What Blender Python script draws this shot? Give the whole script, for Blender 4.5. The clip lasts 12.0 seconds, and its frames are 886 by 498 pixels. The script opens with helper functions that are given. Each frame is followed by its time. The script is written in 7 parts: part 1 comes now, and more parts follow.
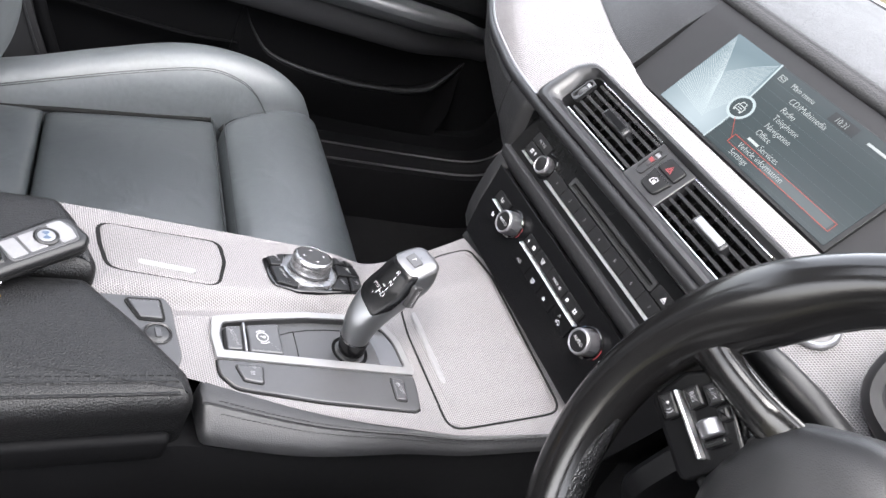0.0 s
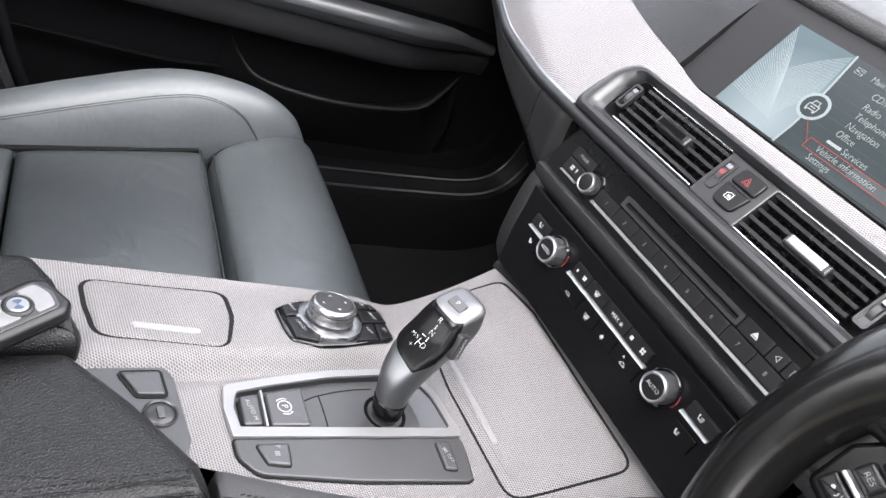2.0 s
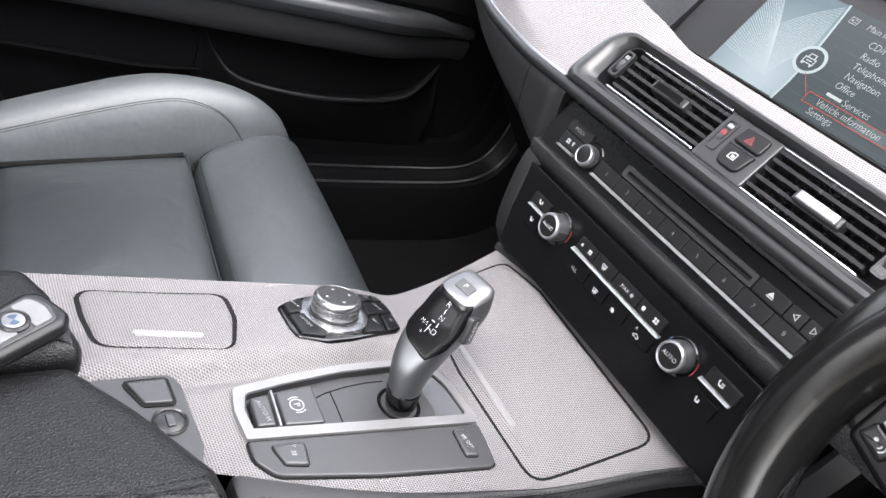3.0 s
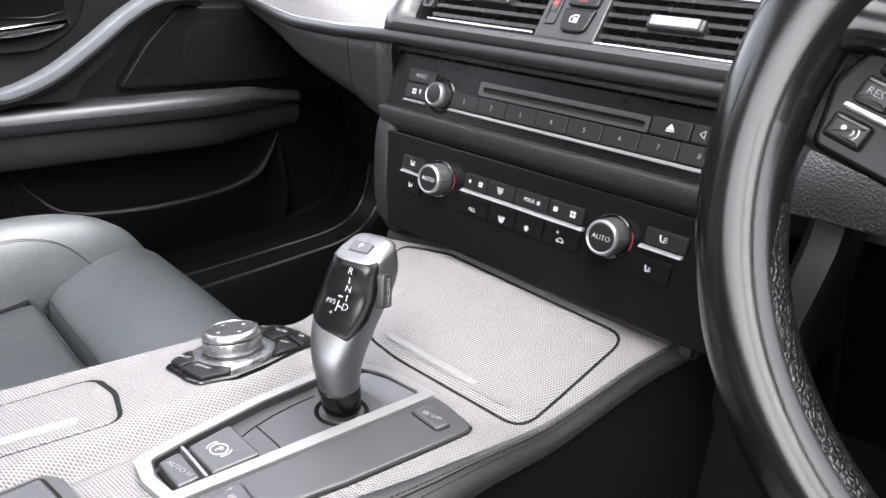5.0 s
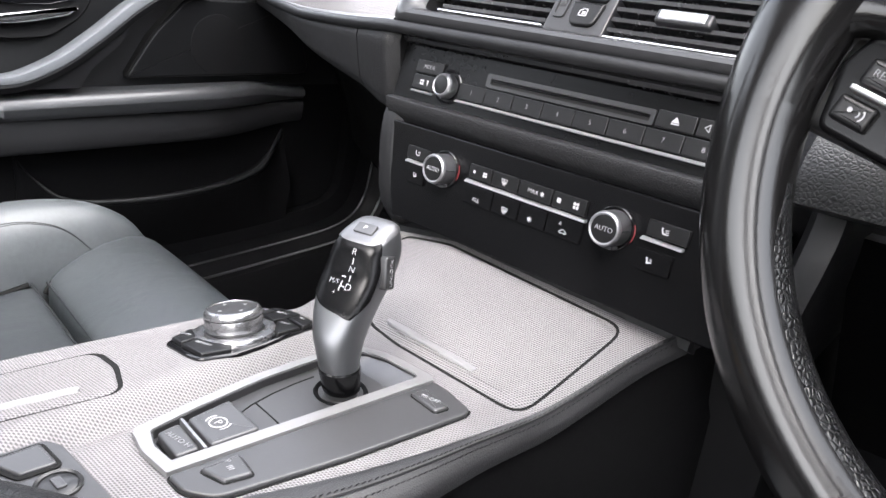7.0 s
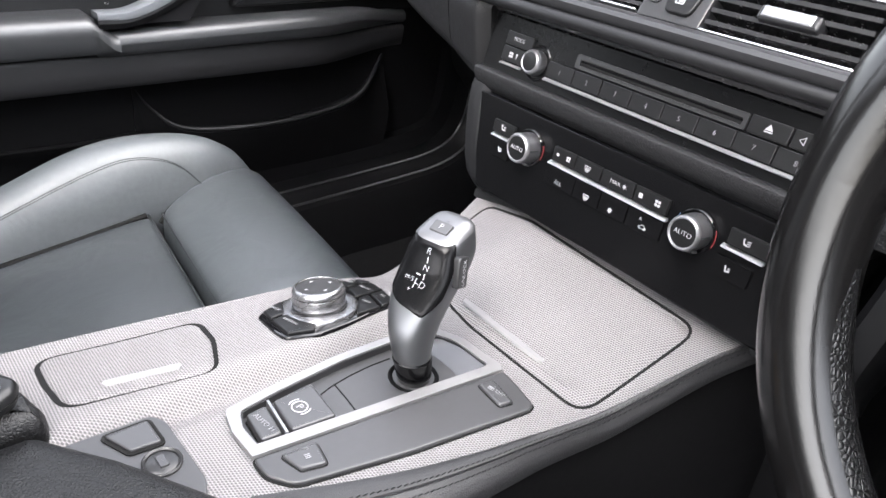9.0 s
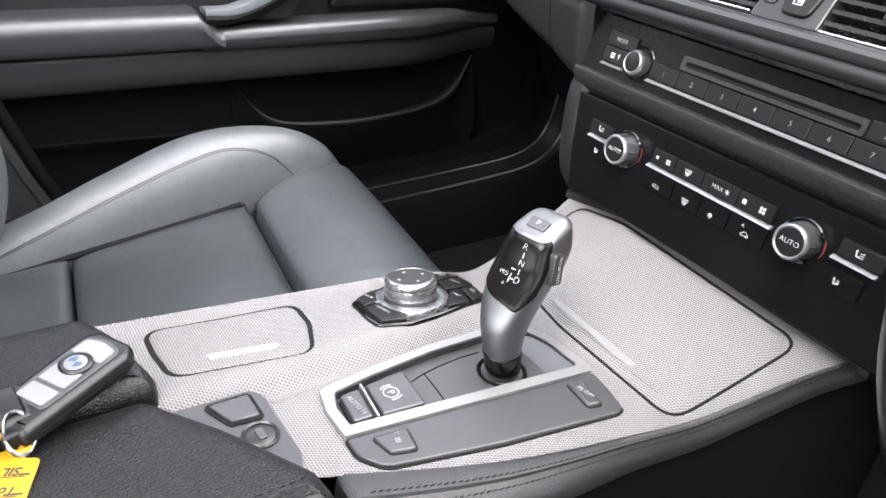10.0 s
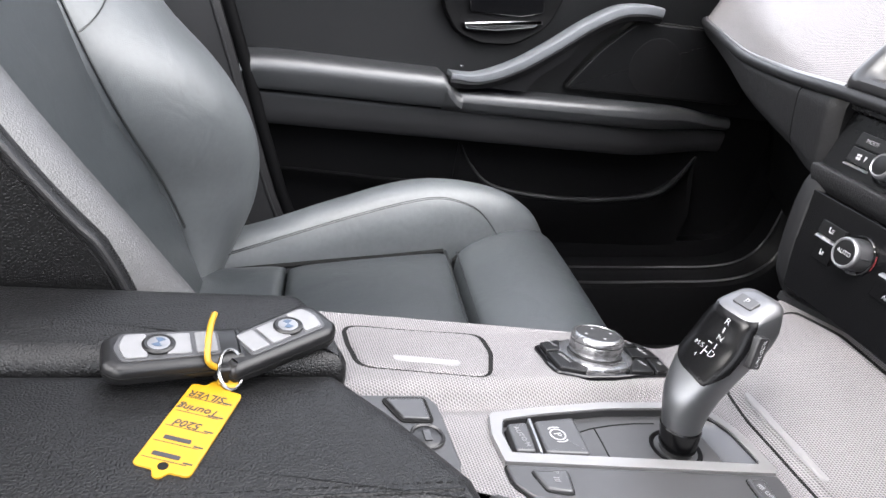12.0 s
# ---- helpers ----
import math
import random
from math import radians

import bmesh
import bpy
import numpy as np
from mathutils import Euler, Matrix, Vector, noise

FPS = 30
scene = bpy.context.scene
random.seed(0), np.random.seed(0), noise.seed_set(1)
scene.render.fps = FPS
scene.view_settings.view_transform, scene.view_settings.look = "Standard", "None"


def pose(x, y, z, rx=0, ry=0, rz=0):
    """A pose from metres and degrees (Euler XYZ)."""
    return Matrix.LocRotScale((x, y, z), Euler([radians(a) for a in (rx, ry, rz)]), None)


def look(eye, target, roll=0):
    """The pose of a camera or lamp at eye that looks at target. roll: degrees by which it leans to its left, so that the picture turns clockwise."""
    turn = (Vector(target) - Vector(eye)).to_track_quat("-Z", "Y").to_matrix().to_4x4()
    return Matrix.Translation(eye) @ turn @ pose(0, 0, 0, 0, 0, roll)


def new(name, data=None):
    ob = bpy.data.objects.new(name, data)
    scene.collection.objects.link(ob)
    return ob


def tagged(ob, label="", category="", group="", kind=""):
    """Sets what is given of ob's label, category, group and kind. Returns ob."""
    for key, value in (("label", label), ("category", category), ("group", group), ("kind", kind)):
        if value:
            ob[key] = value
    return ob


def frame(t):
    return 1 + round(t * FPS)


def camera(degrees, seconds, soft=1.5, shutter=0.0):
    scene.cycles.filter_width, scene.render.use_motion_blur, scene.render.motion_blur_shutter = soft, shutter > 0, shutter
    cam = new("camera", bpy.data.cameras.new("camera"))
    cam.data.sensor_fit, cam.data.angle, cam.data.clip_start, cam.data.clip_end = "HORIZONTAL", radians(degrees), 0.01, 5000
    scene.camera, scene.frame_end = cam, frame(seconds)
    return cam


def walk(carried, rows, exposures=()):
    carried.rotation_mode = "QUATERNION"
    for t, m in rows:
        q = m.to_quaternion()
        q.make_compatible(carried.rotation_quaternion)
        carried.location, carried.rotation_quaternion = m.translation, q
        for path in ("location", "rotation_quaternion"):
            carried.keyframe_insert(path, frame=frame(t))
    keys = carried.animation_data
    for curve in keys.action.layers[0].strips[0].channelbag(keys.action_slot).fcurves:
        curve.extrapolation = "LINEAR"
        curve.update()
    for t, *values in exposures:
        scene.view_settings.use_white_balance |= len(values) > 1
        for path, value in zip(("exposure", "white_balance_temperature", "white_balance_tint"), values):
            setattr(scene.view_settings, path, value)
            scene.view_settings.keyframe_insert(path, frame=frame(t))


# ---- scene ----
from mathutils.bvhtree import BVHTree

cam = camera(63.5, 12.0)
PATH = [
    (0, (-0.322, -0.314, 0.789), (0.87, 0.938, -0.217), 32.1),
    (0.5, (-0.315, -0.265, 0.764), (0.988, 0.949, -0.147), 33.8),
    (1, (-0.311, -0.237, 0.744), (0.991, 0.966, -0.184), 33.0),
    (1.5, (-0.307, -0.233, 0.743), (0.968, 0.993, -0.19), 31.3),
    (2, (-0.307, -0.235, 0.742), (0.916, 1.029, -0.211), 29.2),
    (2.5, (-0.303, -0.239, 0.743), (0.887, 1.042, -0.227), 27.7),
    (2.7, (-0.31, -0.23, 0.737), (0.909, 1.026, -0.23), 27.8),
    (4.3, (-0.275, -0.223, 0.666), (1.09, 0.988, -0.154), 7.7),
    (4.5, (-0.278, -0.23, 0.644), (1.109, 0.978, -0.142), 6.3),
    (5, (-0.272, -0.234, 0.634), (1.193, 0.94, -0.055), 5.6),
    (5.5, (-0.276, -0.235, 0.622), (1.235, 0.909, -0.019), 6.0),
    (6, (-0.277, -0.236, 0.621), (1.251, 0.895, 0.001), 6.7),
    (6.5, (-0.279, -0.237, 0.621), (1.238, 0.909, -0.001), 6.9),
    (7, (-0.279, -0.237, 0.622), (1.195, 0.938, -0.045), 7.5),
    (7.5, (-0.267, -0.229, 0.646), (1.129, 0.979, -0.121), 7.8),
    (7.7, (-0.26, -0.234, 0.661), (1.069, 1.004, -0.175), 7.2),
    (9.5, (-0.268, -0.233, 0.681), (0.904, 1.069, -0.284), 7.1),
    (10, (-0.277, -0.23, 0.675), (0.782, 1.166, -0.289), 6.8),
    (10.5, (-0.285, -0.237, 0.667), (0.614, 1.279, -0.279), 7.7),
    (11, (-0.29, -0.244, 0.655), (0.471, 1.381, -0.229), 9.7),
    (11.5, (-0.292, -0.25, 0.653), (0.362, 1.452, -0.168), 10.8),
    (12, (-0.293, -0.25, 0.651), (0.325, 1.469, -0.163), 11.4),
]
walk(cam, [(t, look(eye, target, roll)) for t, eye, target, roll in PATH], exposures=[(0.0, 3.57, 6430, 11.5), (0.5, 3.42, 6430, 11.5), (1.0, 3.36, 6430, 11.5), (2.5, 3.33, 6430, 11.5), (4.5, 3.59, 6430, 11.5), (7.5, 3.53, 6430, 11.5), (9.5, 3.54, 6430, 11.5), (10.5, 3.54, 6430, 11.5), (12.0, 3.40, 6430, 11.5)])


# ---- world and light: an overcast day outside the car ----
world = bpy.data.worlds.new("sky")
scene.world = world
world.use_nodes = True
wn = world.node_tree
wn.nodes.clear()
sky = wn.nodes.new("ShaderNodeTexSky")
sky.sky_type = "NISHITA"
sky.sun_disc = False
sky.sun_elevation, sky.sun_rotation = radians(50), radians(245)
sky.dust_density = 4.0
grey = wn.nodes.new("ShaderNodeHueSaturation")
grey.inputs["Saturation"].default_value = 0.27
wbg = wn.nodes.new("ShaderNodeBackground")
wbg.inputs["Strength"].default_value = 0.15
wout = wn.nodes.new("ShaderNodeOutputWorld")
wn.links.new(sky.outputs[0], grey.inputs["Color"])
wn.links.new(grey.outputs[0], wbg.inputs["Color"])
wn.links.new(wbg.outputs[0], wout.inputs["Surface"])
sun = new("sun", bpy.data.lights.new("sun", "SUN"))
sun.data.energy, sun.data.angle, sun.data.color = 1.0, radians(70), (1.0, 0.97, 0.93)
sun.matrix_world = look((1.0, -0.45, 1.70), (0.0, 0.0, 0.4))

# ---- helpers of this scene ----
def base_of(ob):
    while ob.parent:
        ob = ob.parent
    return ob.location.copy()


def finish(bm, me, mat, angle=38):
    bmesh.ops.recalc_face_normals(bm, faces=bm.faces[:])
    bm.to_mesh(me)
    bm.free()
    me.materials.append(mat)
    me.shade_smooth()
    for f in me.polygons:
        if len(f.vertices) > 8 and f.area > 2e-5:
            f.use_smooth = False  # flat end caps
    me.set_sharp_from_angle(angle=radians(angle))


def part(name, bm, mat, parent, label="", angle=38):
    """One mesh under a thing or a part; the bmesh is in world metres."""
    at = base_of(parent)
    bmesh.ops.translate(bm, verts=bm.verts[:], vec=-at)
    me = bpy.data.meshes.new(name)
    finish(bm, me, mat, angle)
    ob = new(name, me)
    ob.parent = parent
    if label:
        ob["label"] = label
    return ob


def thing(name, at, label, category, group="", kind=""):
    ob = new(name)
    ob.location = at
    ob.empty_display_size = 0.02
    return tagged(ob, label, category, group, kind)


def solid(name, bm, mat, label, category, group="", kind="", angle=38):
    """A top-level thing that is one mesh."""
    lo = Vector((min(v.co.x for v in bm.verts), min(v.co.y for v in bm.verts), min(v.co.z for v in bm.verts)))
    hi = Vector((max(v.co.x for v in bm.verts), max(v.co.y for v in bm.verts), lo.z))
    at = (lo + hi) / 2
    bmesh.ops.translate(bm, verts=bm.verts[:], vec=-at)
    me = bpy.data.meshes.new(name)
    finish(bm, me, mat, angle)
    ob = new(name, me)
    ob.location = at
    return tagged(ob, label, category, group, kind)


def plane_frame(o, u, lean):
    """A panel's frame: u to the right, v up the panel, n out of it."""
    u = Vector(u).normalized()
    v = Vector((lean, 0, 1))
    v = (v - v.dot(u) * u).normalized()
    n = u.cross(v)
    m = Matrix((u, v, n)).transposed().to_4x4()
    m.translation = Vector(o)
    return m


FLAT = Matrix(((0, 1, 0, 0), (-1, 0, 0, 0), (0, 0, 1, 0), (0, 0, 0, 1)))  # u = -y, v = x, n = z


def lerp_table(table, x):
    if x <= table[0][0]:
        return table[0][1]
    for (a, p), (b, q) in zip(table, table[1:]):
        if x <= b:
            return p + (q - p) * (x - a) / (b - a)
    return table[-1][1]


def smooth_table(table, x):
    """Like lerp_table, through a Catmull-Rom curve."""
    n = len(table)
    if x <= table[0][0]:
        return table[0][1]
    if x >= table[-1][0]:
        return table[-1][1]
    i = max(k for k in range(n - 1) if table[k][0] <= x)
    a, b = table[i], table[i + 1]
    h = b[0] - a[0]
    w = (x - a[0]) / h
    ma = (b[1] - table[i - 1][1]) / (b[0] - table[i - 1][0]) if i > 0 else (b[1] - a[1]) / h
    mb = (table[i + 2][1] - a[1]) / (table[i + 2][0] - a[0]) if i + 2 < n else (b[1] - a[1]) / h
    return ((2 * w**3 - 3 * w * w + 1) * a[1] + (w**3 - 2 * w * w + w) * h * ma + (3 * w * w - 2 * w**3) * b[1] + (w**3 - w * w) * h * mb)


def clamp(x, a=0.0, b=1.0):
    return max(a, min(b, x))


def sstep(a, b, x):
    w = clamp((x - a) / (b - a))
    return w * w * (3 - 2 * w)


def round_poly(pts, r, seg=5):
    """A polygon with its corners rounded; r is one radius or one for each corner."""
    out = []
    n = len(pts)
    for i in range(n):
        p, a, b = Vector(pts[i]), Vector(pts[i - 1]), Vector(pts[(i + 1) % n])
        rr = r[i] if isinstance(r, (list, tuple)) else r
        da, db = (a - p), (b - p)
        la, lb = da.length, db.length
        da, db = da / la, db / lb
        ang = math.acos(clamp(da.dot(db), -1, 1))
        t = min(rr / max(math.tan(ang / 2), 1e-4), la * 0.45, lb * 0.45)
        if t < 1e-6 or rr <= 0:
            out.append(p)
            continue
        p0, p1 = p + da * t, p + db * t
        for k in range(seg + 1):
            w = k / seg
            out.append((1 - w) ** 2 * p0 + 2 * w * (1 - w) * p + w * w * p1)
    return out


def densify(pts, step=0.003):
    """The same outline with points at most a step apart."""
    out = []
    for a, b in zip(pts, pts[1:] + pts[:1]):
        n = max(1, math.ceil((b - a).length / step))
        out += [a.lerp(b, k / n) for k in range(n)]
    return out


def area2(pts):
    return sum(a[0] * b[1] - a[1] * b[0] for a, b in zip(pts, pts[1:] + pts[:1])) / 2


def inset_poly(pts, d):
    """The polygon moved inward by d."""
    pts = [Vector(p) for p in pts]
    if area2(pts) < 0:
        pts = pts[::-1]
    out = []
    n = len(pts)
    for i in range(n):
        a, p, b = pts[i - 1], pts[i], pts[(i + 1) % n]
        e, f = (p - a), (b - p)
        e = e.normalized() if e.length > 1e-9 else Vector((1, 0))
        f = f.normalized() if f.length > 1e-9 else e
        m = Vector((-(e.y + f.y), e.x + f.x))
        m = m.normalized() if m.length > 1e-6 else Vector((-e.y, e.x))
        k = max(m.dot(Vector((-e.y, e.x))), 0.4)
        out.append(p + m * (d / k))
    return out


def inside(p, poly):
    r = False
    x, y = p[0], p[1]
    for a, b in zip(poly, poly[1:] + poly[:1]):
        if (a[1] > y) != (b[1] > y) and x < (b[0] - a[0]) * (y - a[1]) / (b[1] - a[1]) + a[0]:
            r = not r
    return r


def loft(rings, closed=True, cap=True, bm=None):
    """A skin over rings of points; closed: each ring is a loop."""
    bm = bm or bmesh.new()
    rows = [[bm.verts.new(p) for p in ring] for ring in rings]
    n = len(rows[0])
    for a, b in zip(rows, rows[1:]):
        for i in range(n if closed else n - 1):
            j = (i + 1) % n
            bm.faces.new((a[i], a[j], b[j], b[i]))
    if cap and closed:
        bm.faces.new(rows[0][::-1])
        bm.faces.new(rows[-1])
    return bm


def slab(poly, m, h0, h1, bev=0.0008, seg=2, bm=None, warp=None, dome=0.0):
    """A polygon in a panel's u, v made solid from h0 to h1 along n, its upper edge rounded."""
    pts = [Vector(p) for p in poly]
    if area2(pts) < 0:
        pts = pts[::-1]
    rings = [[(p.x, p.y, h0) for p in pts], [(p.x, p.y, h1 - bev) for p in pts]]
    for k in range(1, seg + 1):
        a = math.pi / 2 * k / seg
        q = inset_poly(pts, bev * (1 - math.cos(a)))
        rings.append([(p.x, p.y, h1 - bev + bev * math.sin(a)) for p in q])
    if bev >= 0.0004:
        # a narrow flat margin keeps the upper face flat in its shading
        rings.append([(p.x, p.y, h1) for p in inset_poly(pts, bev * 1.35)])
    rings = [[m @ Vector(p) for p in r] for r in rings]
    if warp:
        rings = [[p + Vector((0, 0, warp(p.x, p.y))) for p in r] for r in rings]
    return loft(rings, bm=bm)


def rect(u0, v0, u1, v1, r=0.0, seg=4):
    pts = [(u0, v0), (u1, v0), (u1, v1), (u0, v1)]
    return round_poly(pts, r, seg) if r > 0 else [Vector(p) for p in pts]


def circle(cx, cy, r, n=32):
    return [Vector((cx + r * math.cos(2 * math.pi * k / n), cy + r * math.sin(2 * math.pi * k / n))) for k in range(n)]


def turned(profile, m, n=40, bm=None, c=(0, 0)):
    """A lathe: profile of (radius, height) round the frame's n."""
    rings = [[m @ Vector((c[0] + r * math.cos(2 * math.pi * k / n), c[1] + r * math.sin(2 * math.pi * k / n), h)) for k in range(n)] for r, h in profile]
    return loft(rings, bm=bm)


def ring_strip(outer, inner, m, h0, h1, bm=None, warp=None):
    """A frame between two outlines with equal numbers of points."""
    w = warp or (lambda x, y: 0)
    rows = []
    for pts, h in ((outer, h0), (outer, h1), (inner, h1), (inner, h0)):
        row = []
        for p in pts:
            q = m @ Vector((p[0], p[1], h))
            row.append(q + Vector((0, 0, w(q.x, q.y))))
        rows.append(row)
    return loft(rows, cap=False, bm=bm)


def tube(path, radius, n=12, cap=True, bm=None, flat=1.0):
    """A tube along a path of points; radius: a number or one for each point."""
    path = [Vector(p) for p in path]
    rings = []
    up = Vector((0.13, 0.21, 0.97)).normalized()
    for i, p in enumerate(path):
        d = (path[min(i + 1, len(path) - 1)] - path[max(i - 1, 0)]).normalized()
        s = d.cross(up)
        s = s.normalized() if s.length > 1e-4 else d.orthogonal().normalized()
        t = s.cross(d)
        r = radius[i] if isinstance(radius, (list, tuple)) else radius
        rings.append([p + s * (r * math.cos(2 * math.pi * k / n)) + t * (r * flat * math.sin(2 * math.pi * k / n)) for k in range(n)])
    return loft(rings, cap=cap, bm=bm)


def curve_pts(ctrl, n=40):
    """Points along a Catmull-Rom curve through ctrl."""
    c = [Vector(p) for p in ctrl]
    c = [2 * c[0] - c[1]] + c + [2 * c[-1] - c[-2]]
    out = []
    seg = len(c) - 3
    for k in range(n + 1):
        x = k / n * seg
        i = min(int(x), seg - 1)
        w = x - i
        a, b, d, e = c[i], c[i + 1], c[i + 2], c[i + 3]
        out.append(0.5 * ((2 * b) + (d - a) * w + (2 * a - 5 * b + 4 * d - e) * w * w + (3 * b - a - 3 * d + e) * w**3))
    return out


def box(x0, y0, z0, x1, y1, z1, bev=0.004, seg=2, bm=None):
    b = bmesh.new()
    bmesh.ops.create_cube(b, size=1, matrix=Matrix.LocRotScale(((x0 + x1) / 2, (y0 + y1) / 2, (z0 + z1) / 2), None, (x1 - x0, y1 - y0, z1 - z0)))
    if bev:
        bmesh.ops.bevel(b, geom=b.edges[:], offset=bev, segments=seg, profile=0.5, affect="EDGES")
    return b


def grid(fn, us, vs, bm=None):
    """A sheet of points fn(u, v)."""
    bm = bm or bmesh.new()
    rows = [[bm.verts.new(fn(u, v)) for v in vs] for u in us]
    for a, b in zip(rows, rows[1:]):
        for i in range(len(vs) - 1):
            bm.faces.new((a[i], a[i + 1], b[i + 1], b[i]))
    return bm


def span(a, b, n):
    return [a + (b - a) * k / n for k in range(n + 1)]


def thicken(bm, vec):
    """Gives a sheet depth along vec."""
    r = bmesh.ops.extrude_face_region(bm, geom=bm.faces[:])
    bmesh.ops.translate(bm, verts=[e for e in r["geom"] if isinstance(e, bmesh.types.BMVert)], vec=Vector(vec))
    return bm


def pad(c00, c10, c11, c01, depth, crown=0.006, edge=0.02, n=26, power=6.0):
    """A stuffed leather pad: four corners of its top, rounded edges that roll down by depth."""
    c00, c10, c11, c01 = (Vector(c) for c in (c00, c10, c11, c01))
    nrm = (c10 - c00).cross(c01 - c00).normalized()
    if nrm.z < 0:
        nrm = -nrm

    def pt(u, v):
        # u, v in -1..1 with the outer rows turned down
        su, sv = clamp(abs(u)), clamp(abs(v))
        p = c00 * ((1 - u) * (1 - v) / 4) + c10 * ((1 + u) * (1 - v) / 4) + c11 * ((1 + u) * (1 + v) / 4) + c01 * ((1 - u) * (1 + v) / 4)
        roll = 1 - ((1 - su**power) * (1 - sv**power)) ** 0.5
        return p + nrm * (crown * (1 - u * u) * (1 - v * v) - edge * roll)

    ks = [math.sin(a * math.pi / 2) for a in span(-1, 1, n)]
    bm = grid(pt, ks, ks)
    border = [e for e in bm.edges if e.is_boundary]
    r = bmesh.ops.extrude_edge_only(bm, edges=border)
    vs = [e for e in r["geom"] if isinstance(e, bmesh.types.BMVert)]
    bmesh.ops.translate(bm, verts=vs, vec=-nrm * depth)
    bmesh.ops.contextual_create(bm, geom=[e for e in bm.edges if e.is_boundary])
    return bm


def text_bm(string, size, m, depth=0.00015, align="CENTER", shear=0.0, thin=0.020):
    cu = bpy.data.curves.new("letters", "FONT")
    cu.body, cu.size, cu.extrude, cu.align_x, cu.align_y, cu.resolution_u = string, size, depth, align, "CENTER", 3
    cu.shear = shear
    cu.offset = -thin * size
    ob = bpy.data.objects.new("letters", cu)
    scene.collection.objects.link(ob)
    dg = bpy.context.evaluated_depsgraph_get()
    me = bpy.data.meshes.new_from_object(ob.evaluated_get(dg))
    bm = bmesh.new()
    bm.from_mesh(me)
    bmesh.ops.transform(bm, matrix=m, verts=bm.verts[:])
    bpy.data.objects.remove(ob)
    bpy.data.curves.remove(cu)
    bpy.data.meshes.remove(me)
    return bm


def lettering(string, size, m, mat, parent, name="lettering", label="", **kw):
    return part(name, text_bm(string, size, m, **kw), mat, parent, label)


def at_uv(m, u, v, n=0.0, turn=0.0):
    return m @ Matrix.Translation((u, v, n)) @ Matrix.Rotation(radians(turn), 4, "Z")


def bars(shapes, m, n=0.0, depth=0.0002):
    """Small flat marks: polygons in u, v on a panel."""
    bm = bmesh.new()
    for poly in shapes:
        slab(poly, m, n, n + depth, bev=0.00002, seg=1, bm=bm)
    return bm


def line_poly(a, b, w):
    a, b = Vector(a), Vector(b)
    d = (b - a).normalized() * (w / 2)
    s = Vector((-d.y, d.x))
    return [a - d + s * 1, a - d - s, b + d - s, b + d + s]

# ---- materials ----
def material(name, color, rough=0.5, metal=0.0, spec=0.5, coat=0.0):
    m = bpy.data.materials.new(name)
    m.use_nodes = True
    b = m.node_tree.nodes["Principled BSDF"]
    b.inputs["Base Color"].default_value = (*color, 1)
    b.inputs["Roughness"].default_value = rough
    b.inputs["Metallic"].default_value = metal
    b.inputs["Specular IOR Level"].default_value = spec
    b.inputs["Coat Weight"].default_value = coat
    return m, m.node_tree, b


def node(t, kind, **inputs):
    n = t.nodes.new(kind)
    for k, v in inputs.items():
        n.inputs[k.replace("_", " ")].default_value = v
    return n


def coords(t):
    return t.nodes.new("ShaderNodeTexCoord").outputs["Object"]


def vary(t, b, color, amount=0.12, scale=6.0, fine=90.0):
    """Stains and grain in the colour and roughness, at two scales."""
    c = coords(t)
    big = node(t, "ShaderNodeTexNoise", Scale=scale, Detail=5.0)
    small = node(t, "ShaderNodeTexNoise", Scale=fine, Detail=3.0)
    t.links.new(c, big.inputs["Vector"])
    t.links.new(c, small.inputs["Vector"])
    add = node(t, "ShaderNodeMath")
    add.operation = "ADD"
    t.links.new(big.outputs["Fac"], add.inputs[0])
    t.links.new(small.outputs["Fac"], add.inputs[1])
    ramp = t.nodes.new("ShaderNodeMapRange")
    ramp.inputs["From Min"].default_value, ramp.inputs["From Max"].default_value = 0.6, 1.4
    t.links.new(add.outputs[0], ramp.inputs["Value"])
    mix = t.nodes.new("ShaderNodeMix")
    mix.data_type = "RGBA"
    mix.inputs["A"].default_value = (*[v * (1 - amount) for v in color], 1)
    mix.inputs["B"].default_value = (*[v * (1 + amount) for v in color], 1)
    t.links.new(ramp.outputs[0], mix.inputs["Factor"])
    t.links.new(mix.outputs["Result"], b.inputs["Base Color"])
    rough = b.inputs["Roughness"].default_value
    rr = t.nodes.new("ShaderNodeMapRange")
    rr.inputs["To Min"].default_value, rr.inputs["To Max"].default_value = rough * 0.88, rough * 1.12
    t.links.new(ramp.outputs[0], rr.inputs["Value"])
    t.links.new(rr.outputs[0], b.inputs["Roughness"])
    return c, mix


def bump(t, b, height, strength, distance):
    n = node(t, "ShaderNodeBump", Strength=strength, Distance=distance)
    t.links.new(height, n.inputs["Height"])
    t.links.new(n.outputs[0], b.inputs["Normal"])
    return n


